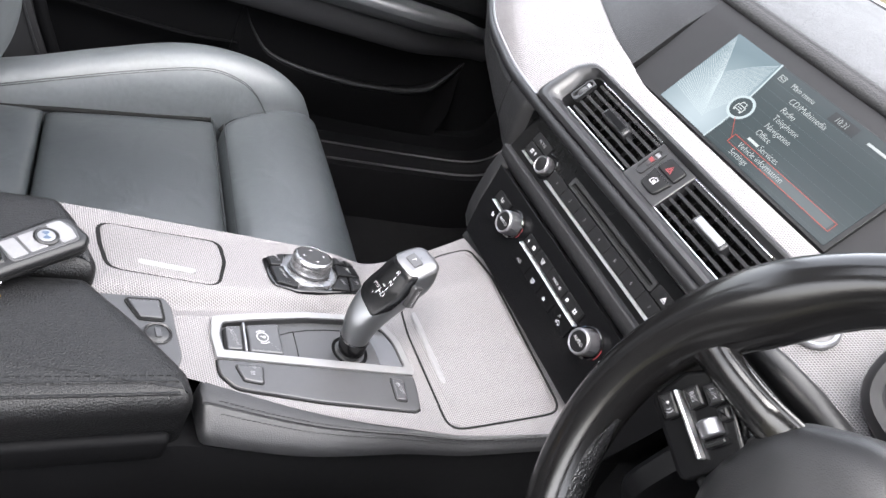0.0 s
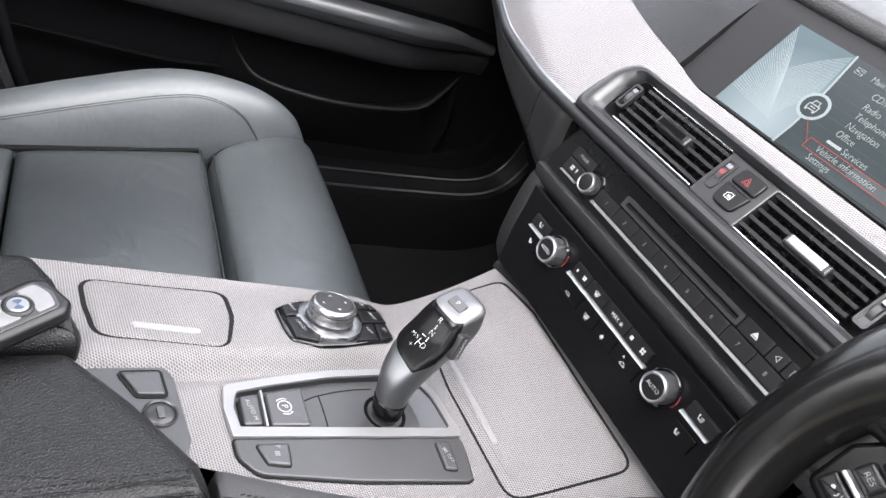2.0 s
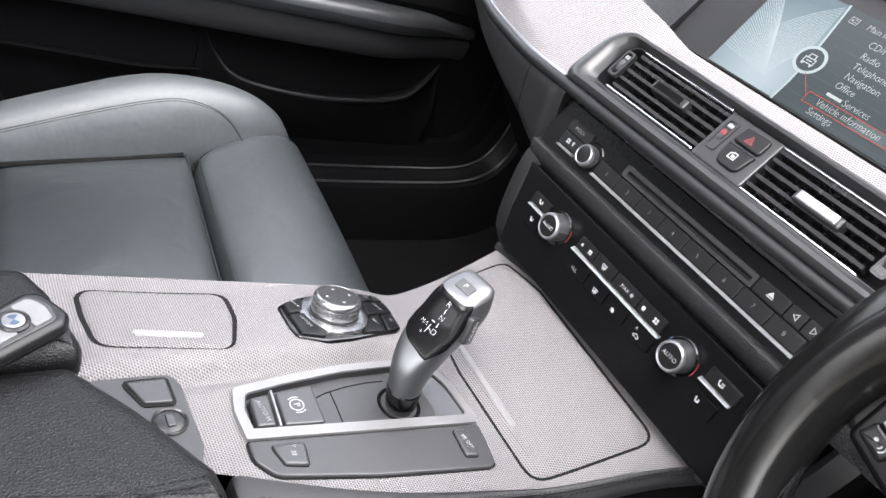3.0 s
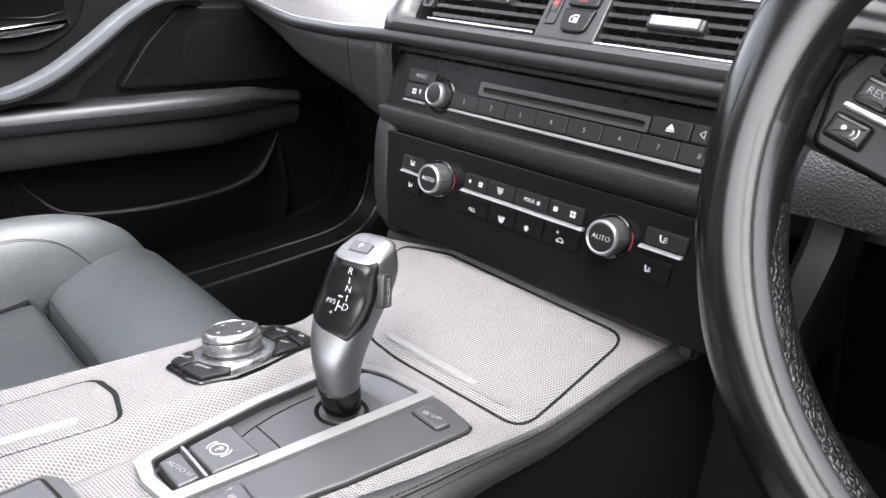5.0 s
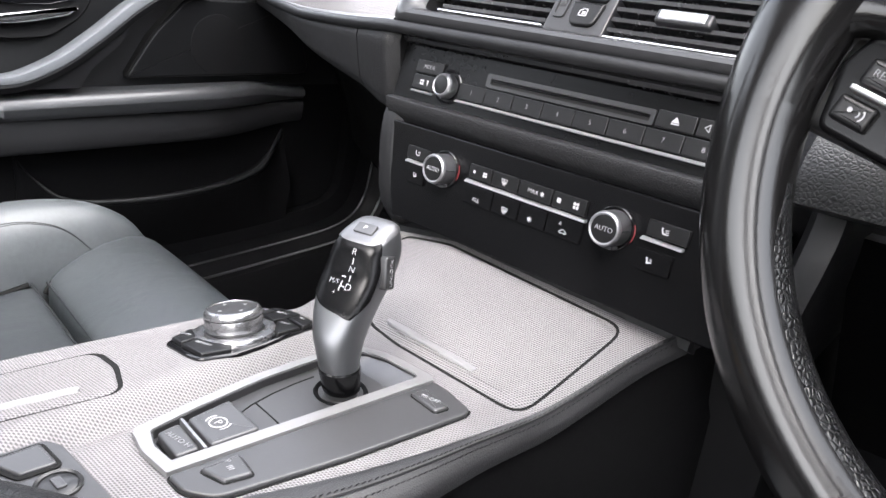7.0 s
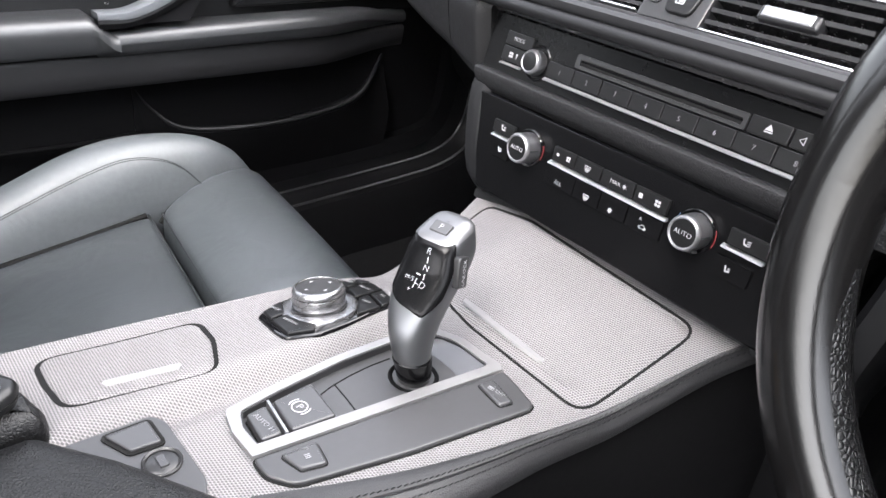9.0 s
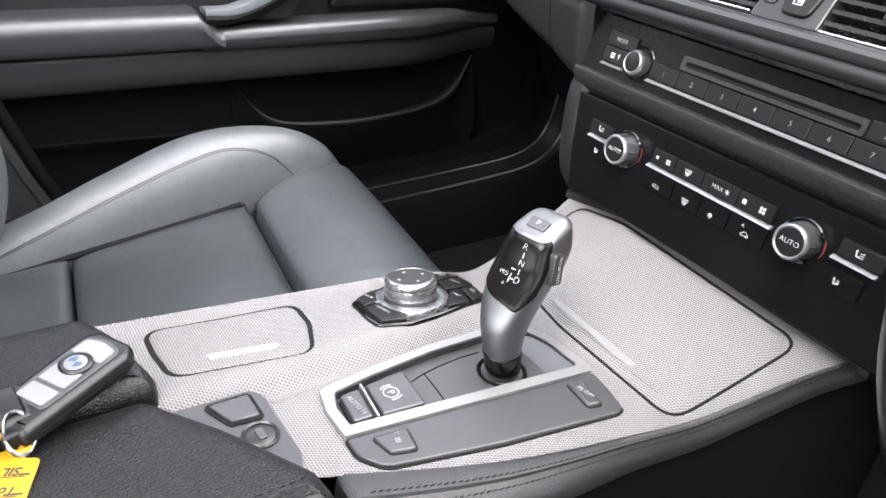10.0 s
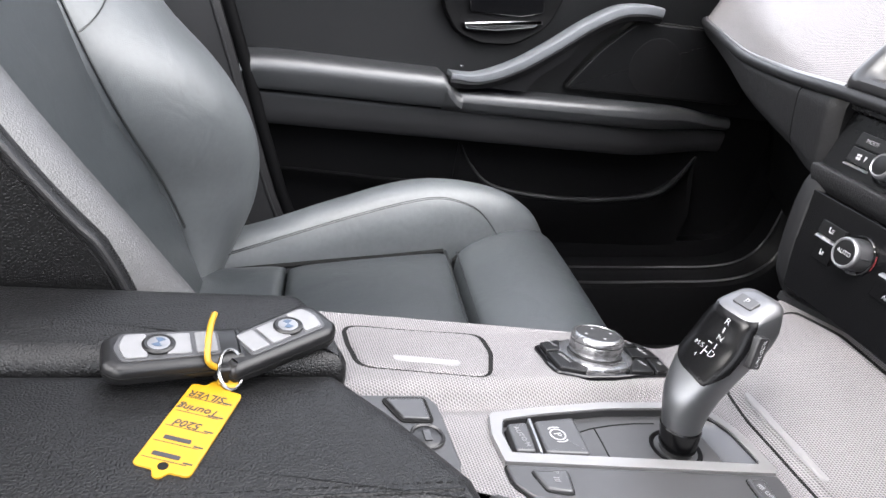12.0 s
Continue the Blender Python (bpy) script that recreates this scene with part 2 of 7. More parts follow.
def leather(name, color, rough, cell=420.0, strength=0.5, spec=0.5, crease=0.0):
    m, t, b = material(name, color, rough, spec=spec)
    c, _ = vary(t, b, color, 0.20 if crease else 0.18, 9.0 if crease else 7.0, 160.0)
    warp = node(t, "ShaderNodeTexNoise", Scale=cell * 0.5, Detail=2.0)
    t.links.new(c, warp.inputs["Vector"])
    mixv = t.nodes.new("ShaderNodeMix")
    mixv.data_type = "VECTOR"
    mixv.inputs["Factor"].default_value = 0.0009
    t.links.new(c, mixv.inputs["A"])
    t.links.new(warp.outputs["Color"], mixv.inputs["B"])
    v = node(t, "ShaderNodeTexVoronoi", Scale=cell)
    v.feature = "DISTANCE_TO_EDGE"
    t.links.new(mixv.outputs["Result"], v.inputs["Vector"])
    r = t.nodes.new("ShaderNodeMapRange")
    r.interpolation_type = "SMOOTHSTEP"
    r.inputs["From Max"].default_value = 0.32
    t.links.new(v.outputs["Distance"], r.inputs["Value"])
    h = r.outputs[0]
    if crease:
        w = node(t, "ShaderNodeTexNoise", Scale=26.0, Detail=4.0, Distortion=1.4)
        t.links.new(c, w.inputs["Vector"])
        mm = node(t, "ShaderNodeMath")
        mm.operation = "MULTIPLY_ADD"
        mm.inputs[1].default_value = crease
        t.links.new(w.outputs["Fac"], mm.inputs[0])
        t.links.new(h, mm.inputs[2])
        h = mm.outputs[0]
    fine = bump(t, b, h, strength, 0.0005)
    if crease:
        # soft folds and sitting creases
        w = node(t, "ShaderNodeTexNoise", Scale=15.0, Detail=3.0, Roughness=0.5, Distortion=0.6)
        t.links.new(c, w.inputs["Vector"])
        folds = node(t, "ShaderNodeBump", Strength=0.30, Distance=0.008)
        t.links.new(w.outputs["Fac"], folds.inputs["Height"])
        t.links.new(folds.outputs[0], fine.inputs["Normal"])
    return m


def plastic(name, color, rough, grain=0.15, spec=0.5, scale=900.0, coat=0.0):
    m, t, b = material(name, color, rough, spec=spec, coat=coat)
    c, _ = vary(t, b, color, 0.10, 9.0, 220.0)
    if grain:
        n = node(t, "ShaderNodeTexNoise", Scale=scale, Detail=2.0)
        t.links.new(c, n.inputs["Vector"])
        bump(t, b, n.outputs["Fac"], grain, 0.0003)
    return m


def hex_trim(name):
    """Satin aluminium trim with a fine raised hexagon weave."""
    color = (0.162, 0.155, 0.157)
    m, t, b = material(name, color, 0.52, metal=0.0, spec=0.25)
    c, mix = vary(t, b, color, 0.05, 8.0, 300.0)
    terms = []
    for d, w in (((3900.0, 0.0, 990.0), 1.0), ((1950.0, 3380.0, 500.0), 0.85), ((-1950.0, 3380.0, -500.0), 0.45)):
        dot = t.nodes.new("ShaderNodeVectorMath")
        dot.operation = "DOT_PRODUCT"
        dot.inputs[1].default_value = d
        t.links.new(c, dot.inputs[0])
        cs = node(t, "ShaderNodeMath")
        cs.operation = "COSINE"
        t.links.new(dot.outputs["Value"], cs.inputs[0])
        wt = node(t, "ShaderNodeMath")
        wt.operation = "MULTIPLY"
        wt.inputs[1].default_value = w
        t.links.new(cs.outputs[0], wt.inputs[0])
        terms.append(wt.outputs[0])
    s = node(t, "ShaderNodeMath")
    s.operation = "ADD"
    t.links.new(terms[0], s.inputs[0])
    t.links.new(terms[1], s.inputs[1])
    s2 = node(t, "ShaderNodeMath")
    s2.operation = "ADD"
    t.links.new(s.outputs[0], s2.inputs[0])
    t.links.new(terms[2], s2.inputs[1])
    r = t.nodes.new("ShaderNodeMapRange")
    r.inputs["From Min"].default_value, r.inputs["From Max"].default_value = -1.1, 1.1
    t.links.new(s2.outputs[0], r.inputs["Value"])
    bump(t, b, r.outputs[0], 0.7, 0.0006)
    dark = t.nodes.new("ShaderNodeMix")
    dark.data_type = "RGBA"
    dark.blend_type = "MULTIPLY"
    dark.inputs["Factor"].default_value = 1.0
    groove = t.nodes.new("ShaderNodeMix")
    groove.data_type = "RGBA"
    groove.inputs["A"].default_value = (0.40, 0.40, 0.405, 1)
    groove.inputs["B"].default_value = (1.19, 1.185, 1.19, 1)
    t.links.new(r.outputs[0], groove.inputs["Factor"])
    t.links.new(mix.outputs["Result"], dark.inputs["A"])
    t.links.new(groove.outputs["Result"], dark.inputs["B"])
    t.links.new(dark.outputs["Result"], b.inputs["Base Color"])
    return m


def metal(name, color, rough, amount=1.0):
    m, t, b = material(name, color, rough, metal=amount)
    c = coords(t)
    n = node(t, "ShaderNodeTexNoise", Scale=60.0, Detail=3.0)
    t.links.new(c, n.inputs["Vector"])
    rr = t.nodes.new("ShaderNodeMapRange")
    rr.inputs["To Min"].default_value, rr.inputs["To Max"].default_value = rough * 0.93, rough * 1.07
    t.links.new(n.outputs["Fac"], rr.inputs["Value"])
    t.links.new(rr.outputs[0], b.inputs["Roughness"])
    return m


def glow(name, color, strength):
    m, t, b = material(name, (0.008, 0.008, 0.008), 0.20, spec=0.15)
    b.inputs["Emission Color"].default_value = (*color, 1)
    b.inputs["Emission Strength"].default_value = strength
    return m


def glow_field(name, near, far, at, strength):
    """A lit display picture that is palest round one point."""
    m, t, b = material(name, (0.008, 0.008, 0.008), 0.20, spec=0.15)
    d = t.nodes.new("ShaderNodeVectorMath")
    d.operation = "DISTANCE"
    d.inputs[1].default_value = at
    t.links.new(coords(t), d.inputs[0])
    r = t.nodes.new("ShaderNodeMapRange")
    r.inputs["From Min"].default_value, r.inputs["From Max"].default_value = 0.008, 0.068
    t.links.new(d.outputs["Value"], r.inputs["Value"])
    mix = t.nodes.new("ShaderNodeMix")
    mix.data_type = "RGBA"
    mix.inputs["A"].default_value = (*near, 1)
    mix.inputs["B"].default_value = (*far, 1)
    t.links.new(r.outputs[0], mix.inputs["Factor"])
    t.links.new(mix.outputs["Result"], b.inputs["Emission Color"])
    b.inputs["Emission Strength"].default_value = strength
    return m


def fabric(name, color, scale=1600.0):
    m, t, b = material(name, color, 0.95, spec=0.1)
    c, _ = vary(t, b, color, 0.3, 12.0, 500.0)
    n = node(t, "ShaderNodeTexNoise", Scale=scale, Detail=3.0)
    t.links.new(c, n.inputs["Vector"])
    bump(t, b, n.outputs["Fac"], 0.8, 0.002)
    return m


TRIM = hex_trim("aluminium_hexagon_trim")
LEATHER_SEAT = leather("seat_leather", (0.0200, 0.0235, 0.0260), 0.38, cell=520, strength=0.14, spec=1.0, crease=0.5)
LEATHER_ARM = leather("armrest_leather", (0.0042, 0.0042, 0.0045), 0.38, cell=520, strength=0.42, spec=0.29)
LEATHER_DASH = leather("dash_skin", (0.0088, 0.0088, 0.0095), 0.50, cell=520, strength=0.25, spec=0.26)
DASH_GRAIN = leather("dash_grain", (0.0110, 0.0110, 0.0118), 0.48, cell=470, strength=0.5, spec=0.32)
LEATHER_RIM = leather("wheel_leather", (0.0045, 0.0043, 0.0044), 0.17, cell=900, strength=0.03, spec=0.39)
LEATHER_GRIP = leather("grip_leather", (0.006, 0.006, 0.0063), 0.34, cell=430, strength=0.75, spec=0.5)
# seat leather lightened to carry the windscreen's light on the thigh support
LEATHER_THIGH_LIT = leather("thigh_leather_lit", (0.034, 0.039, 0.0425), 0.40, cell=520, strength=0.14, spec=1.0, crease=0.5)
# paler copy of the seat leather; light on the bolsters put into its colour
LEATHER_LIT = leather("lit_seat_leather", (0.057, 0.063, 0.067), 0.46, cell=520, strength=0.14, spec=0.9, crease=0.5)
PIPING = leather("piping_leather", (0.013, 0.0145, 0.0155), 0.42, cell=900, strength=0.1, spec=0.45)
STITCH = fabric("black_thread", (0.020, 0.020, 0.021), 4000.0)
SOFT = plastic("soft_touch_black", (0.0066, 0.0066, 0.0073), 0.46, 0.2, spec=0.28)
DOOR_SKIN = leather("door_skin", (0.0048, 0.0050, 0.0055), 0.42, cell=700, strength=0.25, spec=0.22)
# set below its own black; part of the footwell's shade is in this colour
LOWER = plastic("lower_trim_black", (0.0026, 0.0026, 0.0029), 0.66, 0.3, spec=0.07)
STRIP = plastic("door_strip_grey", (0.0165, 0.0165, 0.0178), 0.48, 0.2, spec=0.45)
SATIN_BLACK = plastic("satin_black", (0.017, 0.017, 0.018), 0.32, 0.06, spec=0.4)
PANEL_BLACK = plastic("panel_black", (0.0026, 0.0026, 0.0029), 0.22, 0.0, spec=0.15)
BUTTON = plastic("button_black", (0.0055, 0.0055, 0.0059), 0.36, 0.06, spec=0.24)
BUTTON_GREY = plastic("button_grey", (0.030, 0.030, 0.032), 0.36, 0.10, spec=0.6)
PANEL_GREY = plastic("panel_grey", (0.030, 0.030, 0.0317), 0.38, 0.08, spec=0.5)
GLOSS = plastic("gloss_black", (0.004, 0.004, 0.0045), 0.06, 0.0, spec=0.5)
DARK_GAP = plastic("dark_gap", (0.003, 0.003, 0.003), 0.8, 0.1, spec=0.2)
SILVER = metal("satin_silver", (0.25, 0.25, 0.26), 0.34, 0.8)
FRAME_SILVER = metal("frame_silver", (0.175, 0.174, 0.176), 0.34, 0.35)
SILVER_DULL = metal("dull_silver", (0.17, 0.17, 0.18), 0.34, 0.8)
PEWTER = metal("pewter", (0.105, 0.108, 0.114), 0.38, 0.85)
RAMP = metal("ramp_grey", (0.085, 0.085, 0.088), 0.26, 0.6)
VENT_GREY = plastic("vent_grey", (0.017, 0.017, 0.0182), 0.34, 0.06, spec=0.45)
SLAT = plastic("vent_slat", (0.019, 0.019, 0.0203), 0.26, 0.03, spec=0.48)
KNOB_SILVER = metal("knob_silver", (0.27, 0.27, 0.278), 0.27, 0.9)
RADIO_BLACK = plastic("radio_black", (0.0030, 0.0030, 0.0033), 0.26, 0.03, spec=0.14)
# door skin made paler; the window's sheen on armrest and ledge is coloured in
ARM_SKIN_LIT = leather("door_armrest_skin_lit", (0.027, 0.0279, 0.0300), 0.36, cell=700, strength=0.2, spec=1.0)
LEATHER_PAD = leather("edge_pad_leather", (0.012, 0.012, 0.013), 0.44, cell=760, strength=0.22, spec=0.45)
SHIELD = plastic("shield_black", (0.003, 0.003, 0.0033), 0.22, 0.0, spec=0.12)
CAP_GREY = plastic("cap_grey", (0.017, 0.017, 0.018), 0.5, 0.05, spec=0.3)
CROWN = metal("crown_silver", (0.145, 0.145, 0.151), 0.38, 0.85)
DASH_TOP = leather("dash_top", (0.0165, 0.0165, 0.0175), 0.58, cell=420, strength=0.5, spec=0.22)
AIRBAG = leather("airbag_skin", (0.0085, 0.0085, 0.0091), 0.42, cell=900, strength=0.15, spec=0.38)
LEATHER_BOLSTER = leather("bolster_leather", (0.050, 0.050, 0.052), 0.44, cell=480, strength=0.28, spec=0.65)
CHROME = metal("chrome", (0.86, 0.86, 0.87), 0.22, 1.0)
STEEL = metal("ring_steel", (0.19, 0.19, 0.19), 0.22, 1.0)
WHITE = plastic("white_print", (0.33, 0.33, 0.34), 0.5, 0.0)
GREY_PRINT = plastic("grey_print", (0.22, 0.22, 0.23), 0.5, 0.0)
RED_PRINT = plastic("red_print", (0.12, 0.014, 0.017), 0.4, 0.0)
BLUE_PRINT = plastic("blue_print", (0.03, 0.05, 0.085), 0.4, 0.0)
YELLOW = plastic("yellow_tag", (0.31, 0.172, 0.004), 0.42, 0.05)
INK = plastic("ink", (0.014, 0.014, 0.022), 0.5, 0.0)
# near zero: the footwell's shade is put into the carpet colour
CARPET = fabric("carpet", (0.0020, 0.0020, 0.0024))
HEADLINE = fabric("headlining", (0.30, 0.30, 0.30))
PAINT = plastic("body_paint", (0.45, 0.45, 0.46), 0.25, 0.0, coat=0.6)
KEY_BODY = plastic("key_black", (0.006, 0.006, 0.0065), 0.36, 0.12, spec=0.35)
KEY_SILVER = plastic("key_silver", (0.13, 0.13, 0.134), 0.34, 0.02)
GRASS = fabric("grass", (0.046, 0.043, 0.024), 30.0)
BAY = plastic("screen_bay_black", (0.006, 0.006, 0.0066), 0.5, 0.10, spec=0.22)
# sill colour lowered too, to hold the shade beside the carpet
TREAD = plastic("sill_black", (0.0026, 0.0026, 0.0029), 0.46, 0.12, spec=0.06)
GRIP_SILVER = plastic("grip_silver", (0.150, 0.148, 0.150), 0.40, 0.03, spec=0.5)
LINE_METAL = metal("line_silver", (0.66, 0.66, 0.67), 0.34, 0.9)

# ---- the car's shell and the ground outside ----
gx = [-300, -60, -15, -4] + span(-2, 12, 28) + [20, 60, 300]
gy = [-300, -60, -15, -5] + span(-3, 18, 30) + [40, 100, 300]
# lawn that rises to a low bank ahead of the car
gb = grid(lambda x, y: Vector((x, y, -0.35 + 2.0 * sstep(2.6, 8.5, x) * sstep(-6, 1, y) + (0.05 * noise.noise(Vector((x * 0.9, y * 0.9, 2))) if abs(x) < 15 and abs(y) < 20 else 0))), gx, gy)
solid("ground", gb, GRASS, "dull green grass ground outside the car", "ground", kind="structure")

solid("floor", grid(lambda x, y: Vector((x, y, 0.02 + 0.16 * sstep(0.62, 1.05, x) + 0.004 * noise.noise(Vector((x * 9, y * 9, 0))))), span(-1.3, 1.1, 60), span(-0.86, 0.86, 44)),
      CARPET, "carpet in the passenger footwell, near black for the shade there", "floor", kind="structure")


# Roof with rounded sides, bulkhead, rear wall and the sills under both doors.
rb = grid(lambda x, y: Vector((x, y, 1.15 - 0.10 * (abs(y) / 0.72) ** 4)), span(-1.35, -0.15, 24), span(-0.72, 0.72, 32))
# assumed opening, cut to let overhead light onto console and seats
bmesh.ops.delete(rb, geom=[f for f in rb.faces if -0.70 < f.calc_center_median().x < -0.25 and abs(f.calc_center_median().y) < 0.42], context="FACES")
thicken(rb, (0, 0, 0.03))
solid("roof", rb, HEADLINE, "unseen pale grey fabric headlining, opening added for overhead light", "roof", kind="structure")
solid("bulkhead", box(1.05, -0.86, 0.0, 1.12, 0.86, 0.775, 0.01), LOWER, "black bulkhead ahead of the footwells", "wall", kind="structure")
solid("windscreen_trim", tube([(0.962, y, 0.8215 - 0.010 * (y / 0.8) ** 2) for y in span(-0.80, 0.82, 16)], 0.0045, 10), SOFT, "black rubber trim along the windscreen base", "trim", kind="structure")
solid("windscreen_edge", tube([(0.990, y, 0.8270 - 0.010 * (y / 0.8) ** 2) for y in span(-0.80, 0.82, 16)], 0.0035, 10), PAINT, "pale edge of the windscreen base", "trim", kind="structure")
solid("wall_rear", box(-1.42, -0.86, 0.0, -1.34, 0.86, 0.68, 0.01), SOFT, "black rear seat wall closing the cabin", "wall", kind="structure")
solid("rear_bench", box(-1.33, -0.70, 0.03, -0.86, 0.70, 0.30, 0.04, 4), LEATHER_SEAT, "black leather rear bench behind the front seats", "seat")
solid("windscreen_pillar", tube([(0.02, 0.70, 1.055), (0.50, 0.78, 0.90), (0.98, 0.84, 0.68)], 0.03), SOFT, "black windscreen pillar beside the passenger", "pillar", kind="structure")
solid("windscreen_pillar", tube([(0.02, -0.70, 1.055), (0.50, -0.78, 0.90), (0.98, -0.84, 0.68)], 0.03), SOFT, "black windscreen pillar beside the driver", "pillar", kind="structure")
solid("door_pillar_driver", box(-0.62, -0.90, 0.0, -0.50, -0.74, 1.08, 0.02), SOFT, "black door pillar behind the driver", "pillar", kind="structure")
solid("sill_driver", box(-1.3, -0.92, -0.05, 1.0, -0.80, 0.14, 0.02), LOWER, "black sill under the driver's door", "sill", kind="structure")


def sill():
    root = thing("sill_passenger", (0.2, 0.80, 0.0), "black ribbed plastic door sill beside the carpet", "sill", kind="structure")

    # the edge of the door opening: level beside the carpet, then up the front pillar
    path = curve_pts([Vector(p) for p in ((-0.70, 0.0, 0.126), (-0.20, 0.0, 0.128), (0.15, 0.0, 0.132), (0.35, 0.0, 0.138), (0.52, 0.0, 0.146), (0.63, 0.0, 0.154), (0.69, 0.0, 0.172), (0.722, 0.0, 0.206), (0.737, 0.0, 0.262), (0.743, 0.0, 0.335), (0.750, 0.0, 0.46), (0.758, 0.0, 0.62))], 90)
    prof = [(0.715, -0.13), (0.735, -0.045), (0.746, -0.020), (0.757, -0.0150), (0.772, -0.0125), (0.780, -0.0045), (0.788, -0.0005), (0.798, -0.001), (0.826, 0.002), (0.834, 0.034), (0.88, 0.036), (0.88, -0.13)]
    ups = []
    for k, p in enumerate(path):
        d = (path[min(k + 1, 90)] - path[max(k - 1, 0)]).normalized()
        ups.append(Vector((-d.z, 0, d.x)))
    at = lambda y, d: [p + u * d + Vector((0, y, 0)) for p, u in zip(path, ups)]
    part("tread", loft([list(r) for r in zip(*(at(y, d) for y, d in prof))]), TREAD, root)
    for y, d, r in ((0.757, -0.0142, 0.0022), (0.789, -0.0002, 0.0022)):
        part("rib", tube(at(y, d), r, 6), SATIN_BLACK, root)


sill()
for side, who in ((1, "passenger's"), (-1, "driver's")):
    solid("kick_panel", box(0.76, min(side * 0.79, side * 0.90), 0.0, 1.12, max(side * 0.80, side * 0.90), 0.74, 0.01), LOWER, "black kick panel at the end of the %s footwell" % who, "wall", kind="structure")


def b_pillar():
    root = thing("door_pillar", (-0.36, 0.80, 0.0), "grey-black plastic door pillar behind the seat", "pillar", kind="structure")
    path = [(-0.165, 0.16), (-0.20, 0.24), (-0.232, 0.33), (-0.262, 0.42), (-0.29, 0.50), (-0.335, 0.62), (-0.40, 0.80), (-0.46, 0.95)]
    rings = []
    for x, z in path:
        rings.append([Vector((x, 0.80, z)), Vector((x - 0.006, 0.787, z)), Vector((x - 0.02, 0.780, z)), Vector((x - 0.10, 0.775, z)), Vector((x - 0.13, 0.80, z)), Vector((x - 0.13, 0.88, z)), Vector((x, 0.88, z))])
    part("cover", loft(rings), SATIN_BLACK, root)
    part("seal", tube([(x + 0.004, 0.798, z) for x, z in path], 0.010, 10), LOWER, root, "black rubber door seal")
    part("edge", tube([(x - 0.016, 0.781, z) for x, z in path], 0.0025, 8), SATIN_BLACK, root)


b_pillar()


def unseen_driver_door():
    """Plain unseen driver's door to its window line, closed to block side light."""
    root = thing("unseen_driver_door", (0.1, -0.88, 0.12), "unseen black driver's door with a padded top, closed against side light", "door", kind="structure")
    part("skin", box(-0.50, -0.90, 0.12, 0.80, -0.85, 0.70, 0.012, 3), DOOR_SKIN, root)
    part("armrest", box(-0.45, -0.86, 0.40, 0.45, -0.79, 0.455, 0.015, 4), DOOR_SKIN, root)
    part("window_sill", box(-0.50, -0.905, 0.69, 0.72, -0.82, 0.722, 0.012, 3), SOFT, root)


unseen_driver_door()

# ---- centre console ----
LEFT = [(-0.27, 0.184), (-0.228, 0.179), (-0.164, 0.171), (-0.084, 0.161), (-0.038, 0.156), (0.01, 0.150), (0.05, 0.150), (0.10, 0.153), (0.158, 0.153)]
RIGHT = [(-0.27, 0.03), (-0.20, 0.012), (-0.156, -0.006), (-0.126, -0.019), (-0.099, -0.030), (-0.07, -0.040), (-0.037, -0.049), (-0.01, -0.055), (0.03, -0.065), (0.065, -0.076), (0.105, -0.089), (0.135, -0.103), (0.16, -0.115)]


PAD_W = [(-0.17, 0.040), (-0.10, 0.030), (-0.02, 0.0165), (0.05, 0.0112), (0.10, 0.0095), (0.15, 0.0085)]


def console_z(x, y):
    """Height of the console's upper skin."""
    s = x - 0.035
    base = 0.404 + 0.40 * 0.5 * (s + math.sqrt(s * s + 0.014**2)) - 0.0012
    base = min(base, 0.4505 - 0.0008)
    fold = sstep(0.066, 0.082, y) * (1 - sstep(-0.03, 0.05, x)) * 0.0065
    drop = smooth_table([(-0.3, 0.014), (0.0, 0.014), (0.05, 0.024), (0.10, 0.024), (0.155, 0.010)], x)
    tilt = drop * clamp((y - 0.082) / 0.072) ** 1.15
    return base + fold - tilt - 0.004 * sstep(0.075, 0.064, y) * sstep(0.054, 0.064, y) * (1 - sstep(-0.05, 0.03, x))


BIG_LID = densify(round_poly([(0.1365, 0.136), (0.1225, -0.0745), (0.0285, -0.0610), (0.0320, 0.040), (0.0372, 0.072), (0.105, 0.141)], [0.012, 0.014, 0.016, 0.10, 0.03, 0.02], 5))
SMALL_LID = densify(round_poly([(-0.207, 0.1612), (-0.1095, 0.1475), (-0.1128, 0.115), (-0.1265, 0.0802), (-0.2075, 0.0955), (-0.2090, 0.13)], [0.012, 0.012, 0.05, 0.013, 0.014, 0.05], 5))
GEAR_FRAME = round_poly([(-0.141, 0.0135), (-0.1415, 0.035), (-0.1372, 0.053), (-0.105, 0.0570), (-0.06, 0.0608), (-0.02, 0.0595), (0.0095, 0.0545), (0.0195, 0.033), (0.0212, -0.002), (0.0185, -0.0058)], [0.001, 0.01, 0.006, 0.05, 0.05, 0.03, 0.016, 0.03, 0.004, 0.001], 4)
GEAR_TUB = round_poly([(-0.1350, 0.0200), (-0.1355, 0.035), (-0.1310, 0.0472), (-0.105, 0.0510), (-0.06, 0.0548), (-0.02, 0.0540), (0.0050, 0.0490), (0.0135, 0.032), (0.0145, 0.004), (0.0120, 0.0022)], [0.001, 0.01, 0.005, 0.05, 0.05, 0.03, 0.014, 0.03, 0.004, 0.001], 4)
GEAR_LOWER = round_poly([(-0.141, 0.0122), (-0.1415, -0.001), (-0.1320, -0.0140), (-0.07, -0.0285), (0.006, -0.0412), (0.0118, -0.0395), (0.0168, -0.021), (0.0188, -0.0068)], [0.0022, 0.012, 0.014, 0.05, 0.004, 0.005, 0.02, 0.003], 4)
